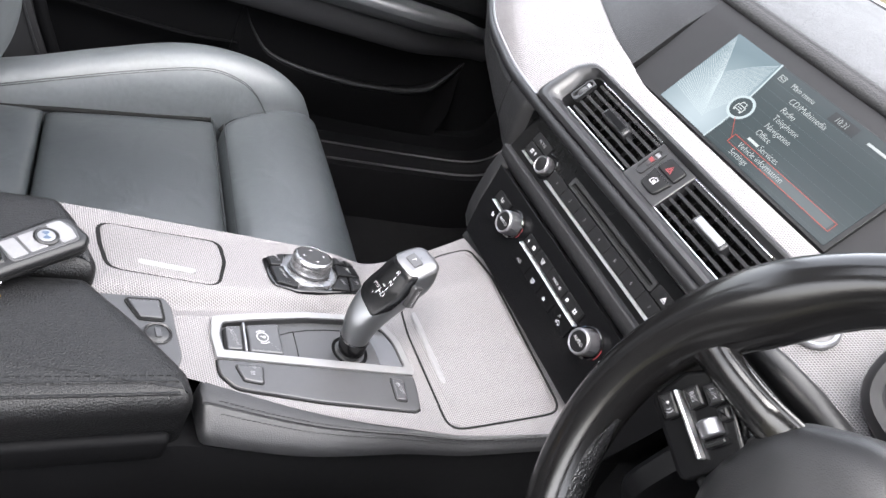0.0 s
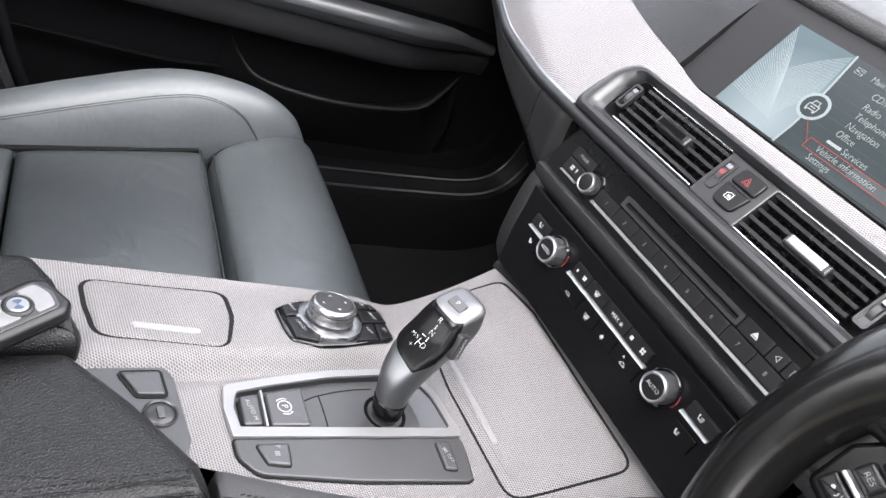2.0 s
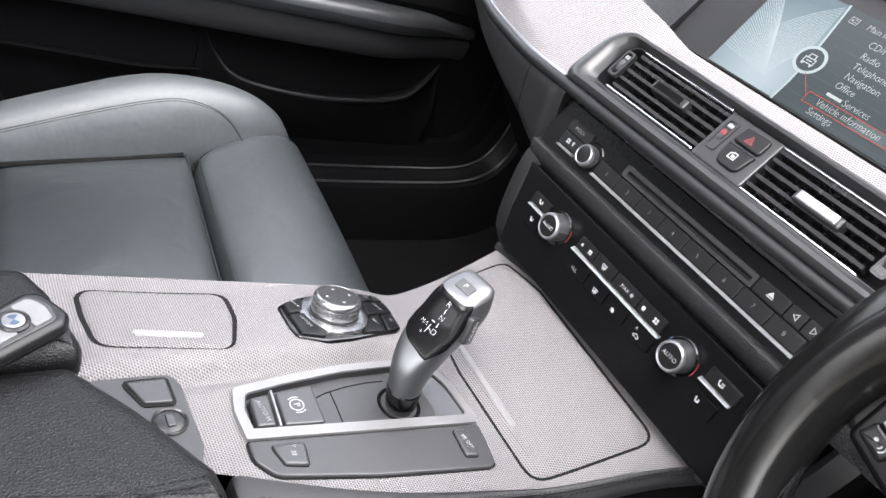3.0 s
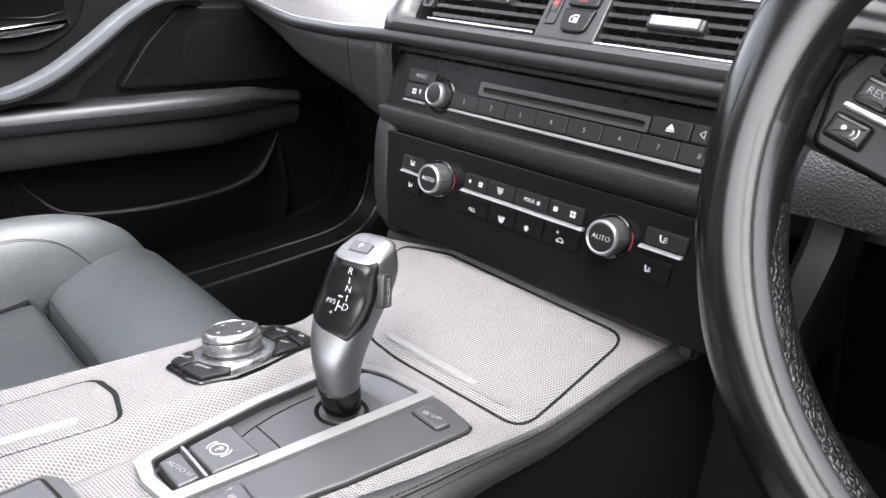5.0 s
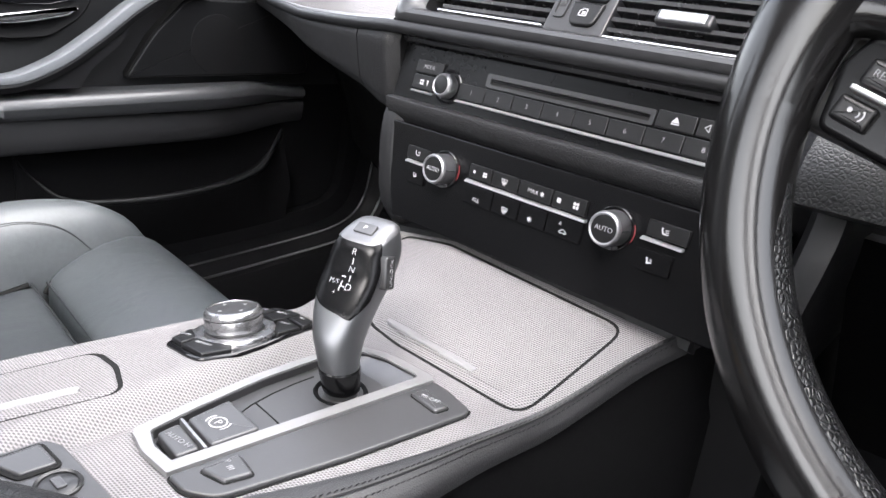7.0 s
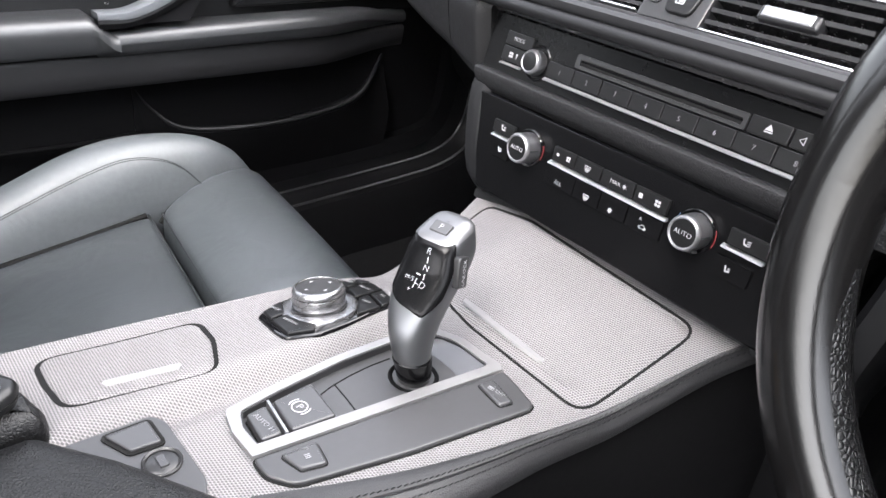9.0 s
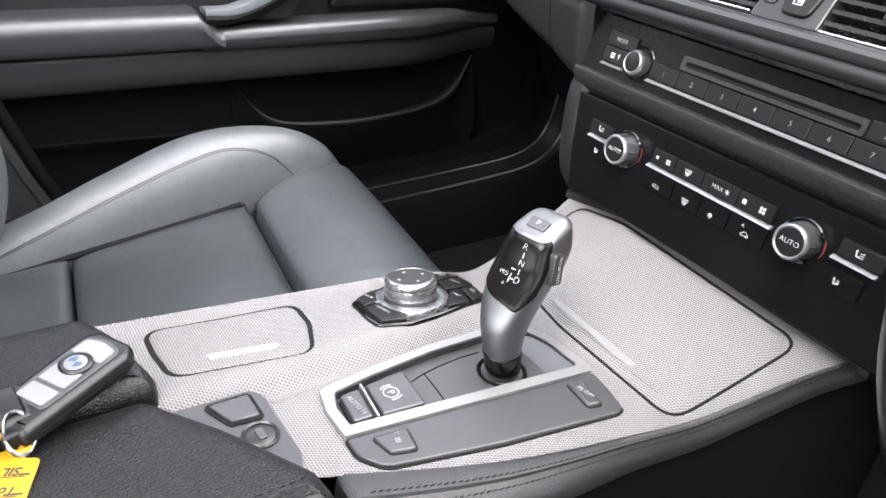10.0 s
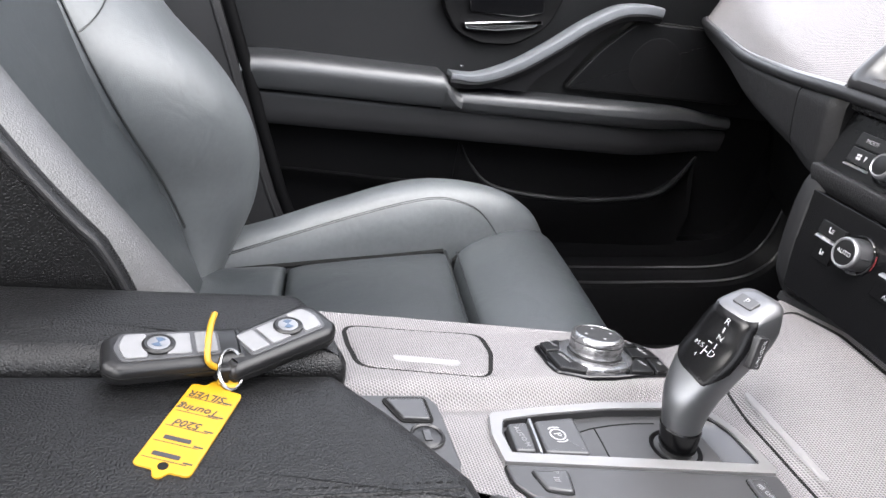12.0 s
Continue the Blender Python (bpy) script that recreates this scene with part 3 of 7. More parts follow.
POWER_PANEL = round_poly([(-0.214, 0.072), (-0.170, 0.0705), (-0.1655, 0.062), (-0.165, 0.014), (-0.170, 0.002), (-0.19, 0.02)], [0.002, 0.006, 0.01, 0.01, 0.003, 0.0], 4)
CONTROL_PANEL = round_poly([(-0.0798, 0.1255), (-0.0568, 0.1355), (-0.0328, 0.1380), (0.0012, 0.1390), (0.0112, 0.1345), (0.0137, 0.1235), (0.0062, 0.0875), (-0.0008, 0.0830), (-0.0208, 0.0805), (-0.0428, 0.0785), (-0.0608, 0.0785), (-0.0808, 0.0860), (-0.0823, 0.0975)], [0.006, 0.03, 0.03, 0.03, 0.006, 0.02, 0.004, 0.01, 0.03, 0.03, 0.02, 0.006, 0.03], 4)


def console():
    root = thing("centre_console", (0.0, 0.04, 0.02), "centre console with hexagon aluminium trim between the seats", "console")
    # upper skin as a fine sheet with real openings
    holes = [inset_poly(p, 0.0042) for p in (BIG_LID, SMALL_LID)] + [inset_poly(GEAR_TUB, -0.002), inset_poly(GEAR_LOWER, 0.002), inset_poly(POWER_PANEL, 0.002), inset_poly(CONTROL_PANEL, 0.003)]
    bm = bmesh.new()
    nx, ny = 250, 130
    rows = []
    for i in range(nx + 1):
        x = -0.262 + (0.150 + 0.262) * i / nx
        a, b = smooth_table(RIGHT, x), smooth_table(LEFT, x)
        row = []
        for j in range(ny + 1):
            y = a + (b - a) * j / ny
            row.append(bm.verts.new((x, y, console_z(x, y))))
        rows.append(row)
    for i in range(nx):
        for j in range(ny):
            q = (rows[i][j], rows[i][j + 1], rows[i + 1][j + 1], rows[i + 1][j])
            c = (q[0].co + q[2].co) / 2
            if not any(inside((c.x, c.y), h) for h in holes):
                bm.faces.new(q)
    bmesh.ops.delete(bm, geom=[v for v in bm.verts if not v.link_faces], context="VERTS")
    # rolled edge towards the passenger
    part("trim_skin", bm, TRIM, root, "silver hexagon-textured aluminium trim")
    xs = span(-0.262, 0.150, 80)
    rings = []
    for x in xs:
        y = smooth_table(LEFT, x)
        z = console_z(x, y)
        rings.append([Vector((x, y - 0.002, z - 0.0006)), Vector((x, y + 0.0012, z - 0.0012)), Vector((x, y + 0.0018, z - 0.004)), Vector((x, y + 0.001, z - 0.012)), Vector((x, y - 0.004, z - 0.012))])
    part("trim_edge", loft(rings), TRIM, root)
    # side towards the passenger
    rings = []
    for x in span(-0.6, 0.5, 50):
        xx = clamp(x, -0.262, 0.152)
        y = smooth_table(LEFT, xx)
        z = console_z(xx, y) - 0.006
        if x > 0.152:
            z = 0.40
        rings.append([Vector((x, y - 0.02, z)), Vector((x, y - 0.0015, z)), Vector((x, y - 0.001, z - 0.03)), Vector((x, y + 0.004, z - 0.2)), Vector((x, y + 0.006, 0.015)), Vector((x, y - 0.02, 0.015))])
    part("side_panel", loft(rings), LOWER, root)
    # leather pad towards the driver with a stitched seam
    def pad_ring(x):
        y = smooth_table(RIGHT, x)
        z = console_z(x, y)
        w = smooth_table(PAD_W, x)
        k = (w / 0.040) ** 1.2
        return [Vector((x, y + 0.001, z - 0.006)), Vector((x, y, z + 0.0005)), Vector((x, y - 0.0018, z + 0.0028)), Vector((x, y - w * 0.25, z + 0.0036)), Vector((x, y - w * 0.48, z + 0.0026)), Vector((x, y - w * 0.50, z + 0.0014)), Vector((x, y - w * 0.54, z + 0.0020)),
                Vector((x, y - w * 0.75, z - 0.0012)), Vector((x, y - w * 0.92, z - 0.0020 - 0.0042 * k)), Vector((x, y - w, z - 0.0040 - 0.0065 * k)), Vector((x, y - w - 0.0005, z - 0.0060 - 0.012 * k)), Vector((x, y - w + 0.004, z - 0.008 - 0.016 * k)), Vector((x, y + 0.001, z - 0.008 - 0.016 * k))]

    xs = [-0.158, -0.1575, -0.156, -0.153] + span(-0.15, 0.155, 90)
    rings = [pad_ring(x) for x in xs]
    for k, s in ((0, 0.55), (1, 0.8), (2, 0.93)):
        c = sum(rings[k], Vector()) / len(rings[k])
        rings[k] = [Vector((p.x, c.y + (p.y - c.y) * s, c.z + (p.z - c.z) * s)) for p in rings[k]]
    part("edge_pad", loft(rings), LEATHER_PAD, root, "black grained leather pad along the edge")
    bm = bmesh.new()
    x = -0.146
    while x < 0.142:
        for f in (0.40, 0.64):
            y = smooth_table(RIGHT, x)
            w = smooth_table(PAD_W, x)
            z = console_z(x, y) + (0.0032 if f < 0.5 else 0.0006)
            d = 0.0012
            y2 = smooth_table(RIGHT, x + d)
            tube([(x - d, y - w * f - (y2 - y) * -1, z), (x + d, y - w * f + (y2 - y), z + console_z(x + d, y2) - console_z(x, y))], 0.00030, 5, bm=bm)
        x += 0.0034
    tagged(part("stitching", bm, STITCH, root), kind="stuff")
    # side towards the driver
    rings = []
    for x in span(-0.7, 0.40, 60):
        xx = clamp(x, -0.16, 0.15)
        y = smooth_table(RIGHT, xx)
        w = smooth_table(PAD_W, xx)
        z = console_z(xx, y) - 0.005 - 0.021 * (w / 0.040) ** 1.2
        rings.append([Vector((x, y + 0.03, z)), Vector((x, y - w + 0.004, z)), Vector((x, y - w + 0.002, z - 0.006)), Vector((x, y - w - 0.002, z - 0.05)), Vector((x, y - w - 0.006, z - 0.06)), Vector((x, y - w - 0.012, 0.015)), Vector((x, y + 0.03, 0.015))])
    part("side_panel", loft(rings), LOWER, root)
    # dark tray that closes the openings from below
    part("inner_tray", box(-0.25, -0.03, 0.355, 0.13, 0.145, 0.375, 0.002), DARK_GAP, root)
    # trim lip at the climate panel, given black skin to stand for its shade
    rings = []
    for y in span(-0.112, 0.158, 40):
        x0 = 0.1455 + 0.054 * (y - 0.02)
        z = console_z(min(x0 - 0.010, 0.149), clamp(y, -0.11, 0.15)) + 0.0005
        rings.append([Vector((x0 - 0.0125, y, z - 0.003)), Vector((x0 - 0.0115, y, z + 0.0025)), Vector((x0 - 0.007, y, z + 0.0050)), Vector((x0 - 0.001, y, z + 0.0045)), Vector((x0 + 0.02, y, z + 0.002)), Vector((x0 + 0.02, y, z - 0.02))])
    part("front_lip", loft(rings), LEATHER_DASH, root, "trim lip below the climate panel, black for the shade on it")
    # the two lids
    for name, poly, label in (("tray_lid", BIG_LID, "large hexagon-textured aluminium tray lid"), ("ashtray_lid", SMALL_LID, "small hexagon-textured aluminium lid")):
        body = inset_poly(poly, 0.0012)
        if name == "ashtray_lid":
            # wider gaps at the two short ends
            mid = sum(p.x for p in poly) / len(poly)
            body = [Vector((mid + (p.x - mid) * 0.958, p.y)) for p in inset_poly(poly, 0.0004)]
        # a fine top sheet so that it follows the console's bend
        xs_, ys_ = [p.x for p in body], [p.y for p in body]
        cx, cy = sum(xs_) / len(xs_), sum(ys_) / len(ys_)
        rings = []
        for s in [0.02] + span(0.06, 0.88, 28):
            rings.append([Vector((cx + (p.x - cx) * s, cy + (p.y - cy) * s, 0)) for p in body])
        roll = 0.45 if name == "ashtray_lid" else 1.0
        for d, hh in ((0.0105, -0.0001), (0.0075, -0.0005), (0.0050, -0.0012), (0.0030, -0.0022), (0.0014, -0.0035), (0.0004, -0.0050)):
            rings.append([Vector((p.x, p.y, hh * roll)) for p in inset_poly(body, d * roll)])
        rings.append([Vector((p.x, p.y, -0.0060 * roll)) for p in body])
        rings.append([Vector((p.x, p.y, -0.0090)) for p in body])
        rings = [[Vector((p.x, p.y, console_z(p.x, min(p.y, 0.160)) + (0.0014 if roll < 1 else 0.0026) + p.z)) for p in r] for r in rings]
        lid = part(name, loft(rings), TRIM, root, label)
        o = inset_poly(poly, 0.0002)
        i = inset_poly(poly, 0.0021)
        if name == "ashtray_lid":
            i = [Vector((mid + (p.x - mid) * 0.945, p.y)) for p in inset_poly(poly, 0.0008)]
        part("gap", ring_strip(o, i, Matrix(), -0.004, 0.0003, warp=lambda x, y: console_z(x, min(y, 0.162))), DARK_GAP, lid, "dark shadow gap round the lid")
        if name == "tray_lid":
            a, b, w = Vector((0.0450, 0.060)), Vector((0.0418, -0.0185)), 0.0052
        else:
            a, b, w = Vector((-0.1835, 0.1050)), Vector((-0.1428, 0.0958)), 0.0050
        side = Vector((-(b - a).y, (b - a).x)).normalized()
        rings = []
        for f in [0.0, 0.01, 0.03] + span(0.08, 0.92, 14) + [0.97, 0.99, 1.0]:
            p = a.lerp(b, f)
            ww = w / 2 * min(1.0, 0.35 + 22 * min(f, 1 - f))
            z = console_z(p.x, p.y) + (0.0016 if roll < 1 else 0.0024)
            rings.append([Vector((p.x + side.x * ww * s, p.y + side.y * ww * s, z + h)) for s, h in ((-1, -0.002), (-1, 0.0004), (-0.7, 0.0012), (0.7, 0.0016), (1, 0.0008), (1, -0.002))])
        part("grip_strip", loft(rings), GRIP_SILVER, lid, "satin silver grip strip")
    return root


console()


SKID = [line_poly((-0.0058 + 0.0013 * k, 0.0016 - 0.0004 * (k % 2)), (-0.0054 + 0.0013 * k, -0.0016 + 0.0004 * (k % 2)), 0.0005) for k in range(4)] + [rect(-0.0056, 0.0008, -0.0014, 0.0020, 0.0004)]


def gear_panel():
    z0 = 0.4028
    root = thing("shift_console_plate", (-0.06, 0.02, 0.376), "black gear panel in a satin silver frame", "control panel")
    part("frame", ring_strip(GEAR_FRAME, GEAR_TUB, Matrix.Translation((0, 0, z0)), -0.004, 0.0032), FRAME_SILVER, root, "satin silver frame")
    part("tub", slab(GEAR_TUB, Matrix.Translation((0, 0, z0)), -0.014, -0.0024, 0.001), PANEL_GREY, root, "dark grey recessed tub")
    wall = ring_strip(inset_poly(GEAR_TUB, -0.0004), inset_poly(GEAR_TUB, 0.0009), Matrix.Translation((0, 0, z0)), -0.006, 0.0022)
    part("tub_rim", wall, SATIN_BLACK, root)
    part("lower_panel", slab(GEAR_LOWER, Matrix.Translation((0, 0, z0)), -0.008, 0.0026, 0.0012, 3), PANEL_GREY, root, "dark grey satin panel")
    o = inset_poly(GEAR_LOWER, -0.0012)
    part("lower_gap", ring_strip(o, inset_poly(GEAR_LOWER, 0.0004), Matrix.Translation((0, 0, z0)), -0.004, 0.0008), DARK_GAP, root)
    part("boot_ring", turned([(0.0105, -0.0045), (0.0128, -0.0026), (0.0142, -0.0012), (0.0152, -0.0010), (0.0158, -0.0020), (0.0150, -0.0045)], Matrix.Translation((-0.0282, 0.0238, z0)), 40), LOWER, root, "black ring round the lever")

    def button(name, poly, h, label, bev=0.0014, mat=BUTTON_GREY):
        part("button_gap", slab(inset_poly(round_poly(poly, 0.0022, 3), -0.0009), Matrix.Translation((0, 0, z0)), -0.006, -0.0020 if poly[0][1] > 0.01 else 0.0029, 0.0002, 1), DARK_GAP, root)
        return part(name, slab(round_poly(poly, 0.0022, 3), Matrix.Translation((0, 0, z0)), -0.005, h, bev, 3), mat, root, label)

    b = button("hold_button", [(-0.1318, 0.0210), (-0.1295, 0.0430), (-0.1172, 0.0442), (-0.1203, 0.0200)], 0.0034, "dark grey AUTO H button")
    lettering("AUTO H", 0.0044, at_uv(FLAT, -0.0318, -0.1248, z0 + 0.0036, 8), GREY_PRINT, b)
    b = button("parking_brake_button", [(-0.1152, 0.0185), (-0.1125, 0.0442), (-0.0868, 0.0468), (-0.0895, 0.0155)], 0.0038, "dark grey parking brake button")
    m = at_uv(FLAT, -0.0318, -0.1030, z0 + 0.0040, 8)
    lettering("P", 0.0062, m, WHITE, b)
    arcs = bmesh.new()
    for r, a0, a1 in ((0.0044, 0, 360), (0.0062, 145, 215), (0.0062, -35, 35)):
        n = 40 if a1 - a0 == 360 else 10
        for k in range(n):
            p = [Vector((math.cos(radians(a0 + (a1 - a0) * j / n)), math.sin(radians(a0 + (a1 - a0) * j / n)))) for j in (k, k + 1)]
            slab([p[0] * (r - 0.00035), p[0] * (r + 0.00035), p[1] * (r + 0.00035), p[1] * (r - 0.00035)], m, 0, 0.0002, 0.00002, 1, bm=arcs)
    part("symbol", arcs, WHITE, b)
    part("divider", slab(line_poly((-0.1180, 0.0195), (-0.1147, 0.0460), 0.0016), Matrix.Translation((0, 0, z0)), -0.004, 0.0036, 0.0004), SILVER, root, "thin silver divider")
    b = button("parking_aid_button", [(-0.1295, 0.0058), (-0.1095, 0.0040), (-0.1125, -0.0122), (-0.1258, -0.0085)], 0.0046, "dark grey parking aid button")
    m = at_uv(FLAT, 0.0005, -0.1182, z0 + 0.0048, 8)
    lettering("P", 0.0042, m @ Matrix.Translation((-0.0022, 0.0012, 0)), GREY_PRINT, b)
    part("symbol", bars([line_poly((0.0008 + k * 0.0012, -0.002 - k * 0.0003), (0.0016 + k * 0.0012, 0.0004 - k * 0.0003), 0.0005) for k in range(3)], m), GREY_PRINT, b)
    b = button("traction_button", [(-0.0050, -0.0090), (0.0062, -0.0110), (0.0015, -0.0322), (-0.0075, -0.0302)], 0.0046, "dark grey traction control OFF button")
    m = at_uv(FLAT, 0.0195, -0.0012, z0 + 0.0048, 12)
    lettering("OFF", 0.0038, m @ Matrix.Translation((0.0036, 0, 0)), GREY_PRINT, b)
    part("symbol", bars(SKID, m @ Matrix.Diagonal((0.8, 0.8, 1, 1))), GREY_PRINT, b)
    # polished ramp that rises from the tub's floor to the frame, ahead of the lever
    def ramp(u, v):
        y = 0.0032 + 0.0508 * v
        x1 = 0.0140 - 0.0012 * clamp((y - 0.004) / 0.030) - 0.0310 * clamp((y - 0.0325) / 0.0215) ** 1.9
        x0 = -0.0090 + 0.004 * math.sin(math.pi * v) - 0.004 * v
        return Vector((x0 + (x1 - x0) * u, y, z0 - 0.0026 + 0.0040 * u ** 1.6))
    bm = grid(ramp, span(0, 1, 14), span(0, 1, 16))
    thicken(bm, (0, 0, -0.004))
    part("front_plate", bm, RAMP, root, "polished grey ramp ahead of the lever")
    # thin seams in the tub
    for path in ([(-0.0860, 0.0395), (-0.076, 0.0428), (-0.060, 0.0455), (-0.044, 0.0465), (-0.030, 0.0460)], [(-0.0725, 0.0440), (-0.0735, 0.030), (-0.0750, 0.0160)]):
        part("seam", tube([(x, y, z0 - 0.0024) for x, y in path], 0.0005, 6), DARK_GAP, root)


gear_panel()


def gear_selector():
    root = thing("gear_selector", (-0.0285, 0.0232, 0.400), "silver and gloss black electronic gear selector lever", "gear lever")
    turn = radians(16)  # the head faces the driver
    ax, ay = Vector((math.cos(turn), math.sin(turn), 0)), Vector((-math.sin(turn), math.cos(turn), 0))
    rows = [
        (0.3960, -0.0285, 0.0232, 0.0099, 0.0097), (0.4040, -0.0290, 0.0230, 0.0101, 0.0099), (0.4100, -0.0302, 0.0228, 0.0104, 0.0102), (0.4180, -0.0318, 0.0228, 0.0118, 0.0109),
        (0.4280, -0.0316, 0.0246, 0.0143, 0.0121), (0.4380, -0.0286, 0.0277, 0.0170, 0.0140), (0.4480, -0.0230, 0.0309, 0.0190, 0.0158), (0.4580, -0.0163, 0.0335, 0.0203, 0.0172),
        (0.4670, -0.0102, 0.0353, 0.0205, 0.0178), (0.4750, -0.0056, 0.0367, 0.0194, 0.0174), (0.4815, -0.0036, 0.0378, 0.0181, 0.0164), (0.4870, -0.0023, 0.0385, 0.0163, 0.0150),
        (0.4900, -0.0015, 0.0389, 0.0143, 0.0132), (0.4918, -0.0010, 0.0390, 0.0115, 0.0108), (0.4928, -0.0006, 0.0390, 0.0080, 0.0076), (0.4934, -0.0003, 0.0389, 0.0040, 0.0038), (0.4935, -0.0003, 0.0389, 0.0010, 0.0010),
    ]
    tables = [[(r[0], r[k]) for r in rows] for k in range(1, 5)]
    n = 60

    def ring(z, grow=0.0):
        cx, cy, a, b = (smooth_table(t, z) for t in tables)
        tip = 0.20 * sstep(0.425, 0.470, z)
        e = 1.0 - 0.44 * sstep(0.425, 0.470, z)
        out = []
        for k in range(n):
            t = 2 * math.pi * k / n
            c, s = math.cos(t), math.sin(t)
            dx = (a + grow) * math.copysign(abs(c) ** e, c)
            dy = (b + grow) * math.copysign(abs(s) ** e, s)
            p = Vector((cx, cy, z + dx * tip)) + ax * dx + ay * dy
            out.append(p)
        return out

    part("boot", loft([ring(z) for z in (0.396, 0.400, 0.404)]), SATIN_BLACK, root, "dark base collar")
    part("collar", loft([ring(z, g) for z, g in ((0.4035, 0.0004), (0.4045, 0.0010), (0.410, 0.0010), (0.4185, 0.0008), (0.4195, 0.0))]), PANEL_BLACK, root, "black collar")
    part("body", loft([ring(z) for z in [0.4160] + span(0.4175, 0.4935, 52)]), PEWTER, root, "satin pewter lever body")

    def patch(d0, d1, z0, z1, grow, name, mat, label, point=0.0, rows_n=26):
        """A shell on the head between two angles, its foot drawn to a point."""
        ks = [k for k in range(n) if d0 <= k / n * 360 <= d1]
        out = []
        for i, f in enumerate(span(0, 1, rows_n)):
            row = []
            for j, k in enumerate(ks):
                f0 = j / (len(ks) - 1)
                low = point * (f0 / 0.74 if f0 < 0.74 else (1 - f0) / 0.26)
                z = z0 - low + (z1 - z0 + low) * f
                edge = 0.55 if j in (0, len(ks) - 1) or i in (0, rows_n) else 1.0
                row.append(ring(z, grow * edge)[k])
            out.append(row)
        bm = loft(out, closed=False, cap=False)
        back = bmesh.ops.extrude_face_region(bm, geom=bm.faces[:])
        c = Vector((-0.004, 0.035, 0.466))
        for v in back["geom"]:
            if isinstance(v, bmesh.types.BMVert):
                v.co += (c - v.co).normalized() * 0.0016
        return part(name, bm, mat, root, label)

    shield = patch(124, 250, 0.4612, 0.4901, 0.0009, "shield", SHIELD, "gloss black shield with shift pattern", 0.0088)
    part("crown", loft([ring(z, 0.0006) for z in [0.4886] + span(0.4889, 0.4935, 14)]), CROWN, root, "bright silver crown")

    def frame_at(deg, z, grow, lean_up=0.004):
        """A frame on the head's skin: u to the right, v up, n out."""
        k = round(deg / 360 * n) % n
        p, q = ring(z, grow)[k], ring(z + lean_up, grow)[k]
        r = ring(z, grow)
        u = (r[(k + 2) % n] - r[(k - 2) % n]).normalized()
        v = (q - p)
        v = (v - v.dot(u) * u).normalized()
        m = Matrix((u, v, u.cross(v))).transposed().to_4x4()
        m.translation = p
        return m

    m3 = frame_at(180, 0.4775, 0.0010)
    skin = BVHTree.FromPolygons([v.co + root.location for v in shield.data.vertices], [tuple(f.vertices) for f in shield.data.polygons])
    out = (m3.to_3x3() @ Vector((0, 0, 1))).normalized()

    def wrapped(bm):
        """Lays flat marks onto the curved shield."""
        for v in bm.verts:
            hit = skin.ray_cast(v.co + out * 0.02, -out)[0]
            if hit:
                v.co = hit + out * (0.00012 + max(0.0, (m3.inverted() @ v.co).z) * 0.2)
        return bm

    for text, a, c, z in (("R", -0.0002, 0.0098, 0.0056), ("N", 0.0016, 0.0000, 0.0052), ("D", 0.0034, -0.0100, 0.0056), ("M/S", -0.0062, -0.0084, 0.0040), ("+", -0.0038, -0.0146, 0.0046)):
        part("lettering", wrapped(text_bm(text, z, at_uv(m3, a + 0.0013, c, 0.0002))), WHITE, root)
    part("gate_lines", wrapped(bars([line_poly((0.0006, 0.0062), (0.0010, 0.0034), 0.0005), line_poly((0.0022, -0.0036), (0.0026, -0.0064), 0.0005), line_poly((-0.0014, -0.0100), (0.0008, -0.0102), 0.0005),
                                     line_poly((-0.0016, -0.0128), (-0.0014, -0.0074), 0.0005), line_poly((-0.0026, -0.0046), (-0.0004, -0.0046), 0.0006)], m3 @ Matrix.Translation((0.0013, 0, 0)), 0.0001)), WHITE, root)
    # P button on the sloping top of the crown
    v = (ax * 0.90 + Vector((0, 0, 0.42))).normalized()
    u = -ay
    m = Matrix((u, v, u.cross(v))).transposed().to_4x4()
    m.translation = Vector((-0.0012, 0.0388, 0.4922)) - ax * 0.0062
    b = part("park_button", slab(rect(-0.0062, -0.0040, 0.0062, 0.0044, 0.0012), m, -0.006, 0.0008, 0.0006), BUTTON_GREY, root, "grey P button")
    lettering("P", 0.0052, at_uv(m, 0, 0.0002, 0.00085), WHITE, b)
    # unlock key on the side towards the dash
    m2 = frame_at(262, 0.4730, 0.0002) @ Matrix.Rotation(radians(-24), 4, "Z")
    b = part("unlock_key", slab(rect(-0.0048, -0.0092, 0.0050, 0.0096, 0.0020), m2, -0.005, 0.0032, 0.0012, 3), SATIN_BLACK, root, "black unlock key")
    lettering("UNLOCK", 0.0038, at_uv(m2, 0.0005, 0.0002, 0.0033, 90), GREY_PRINT, b)


gear_selector()


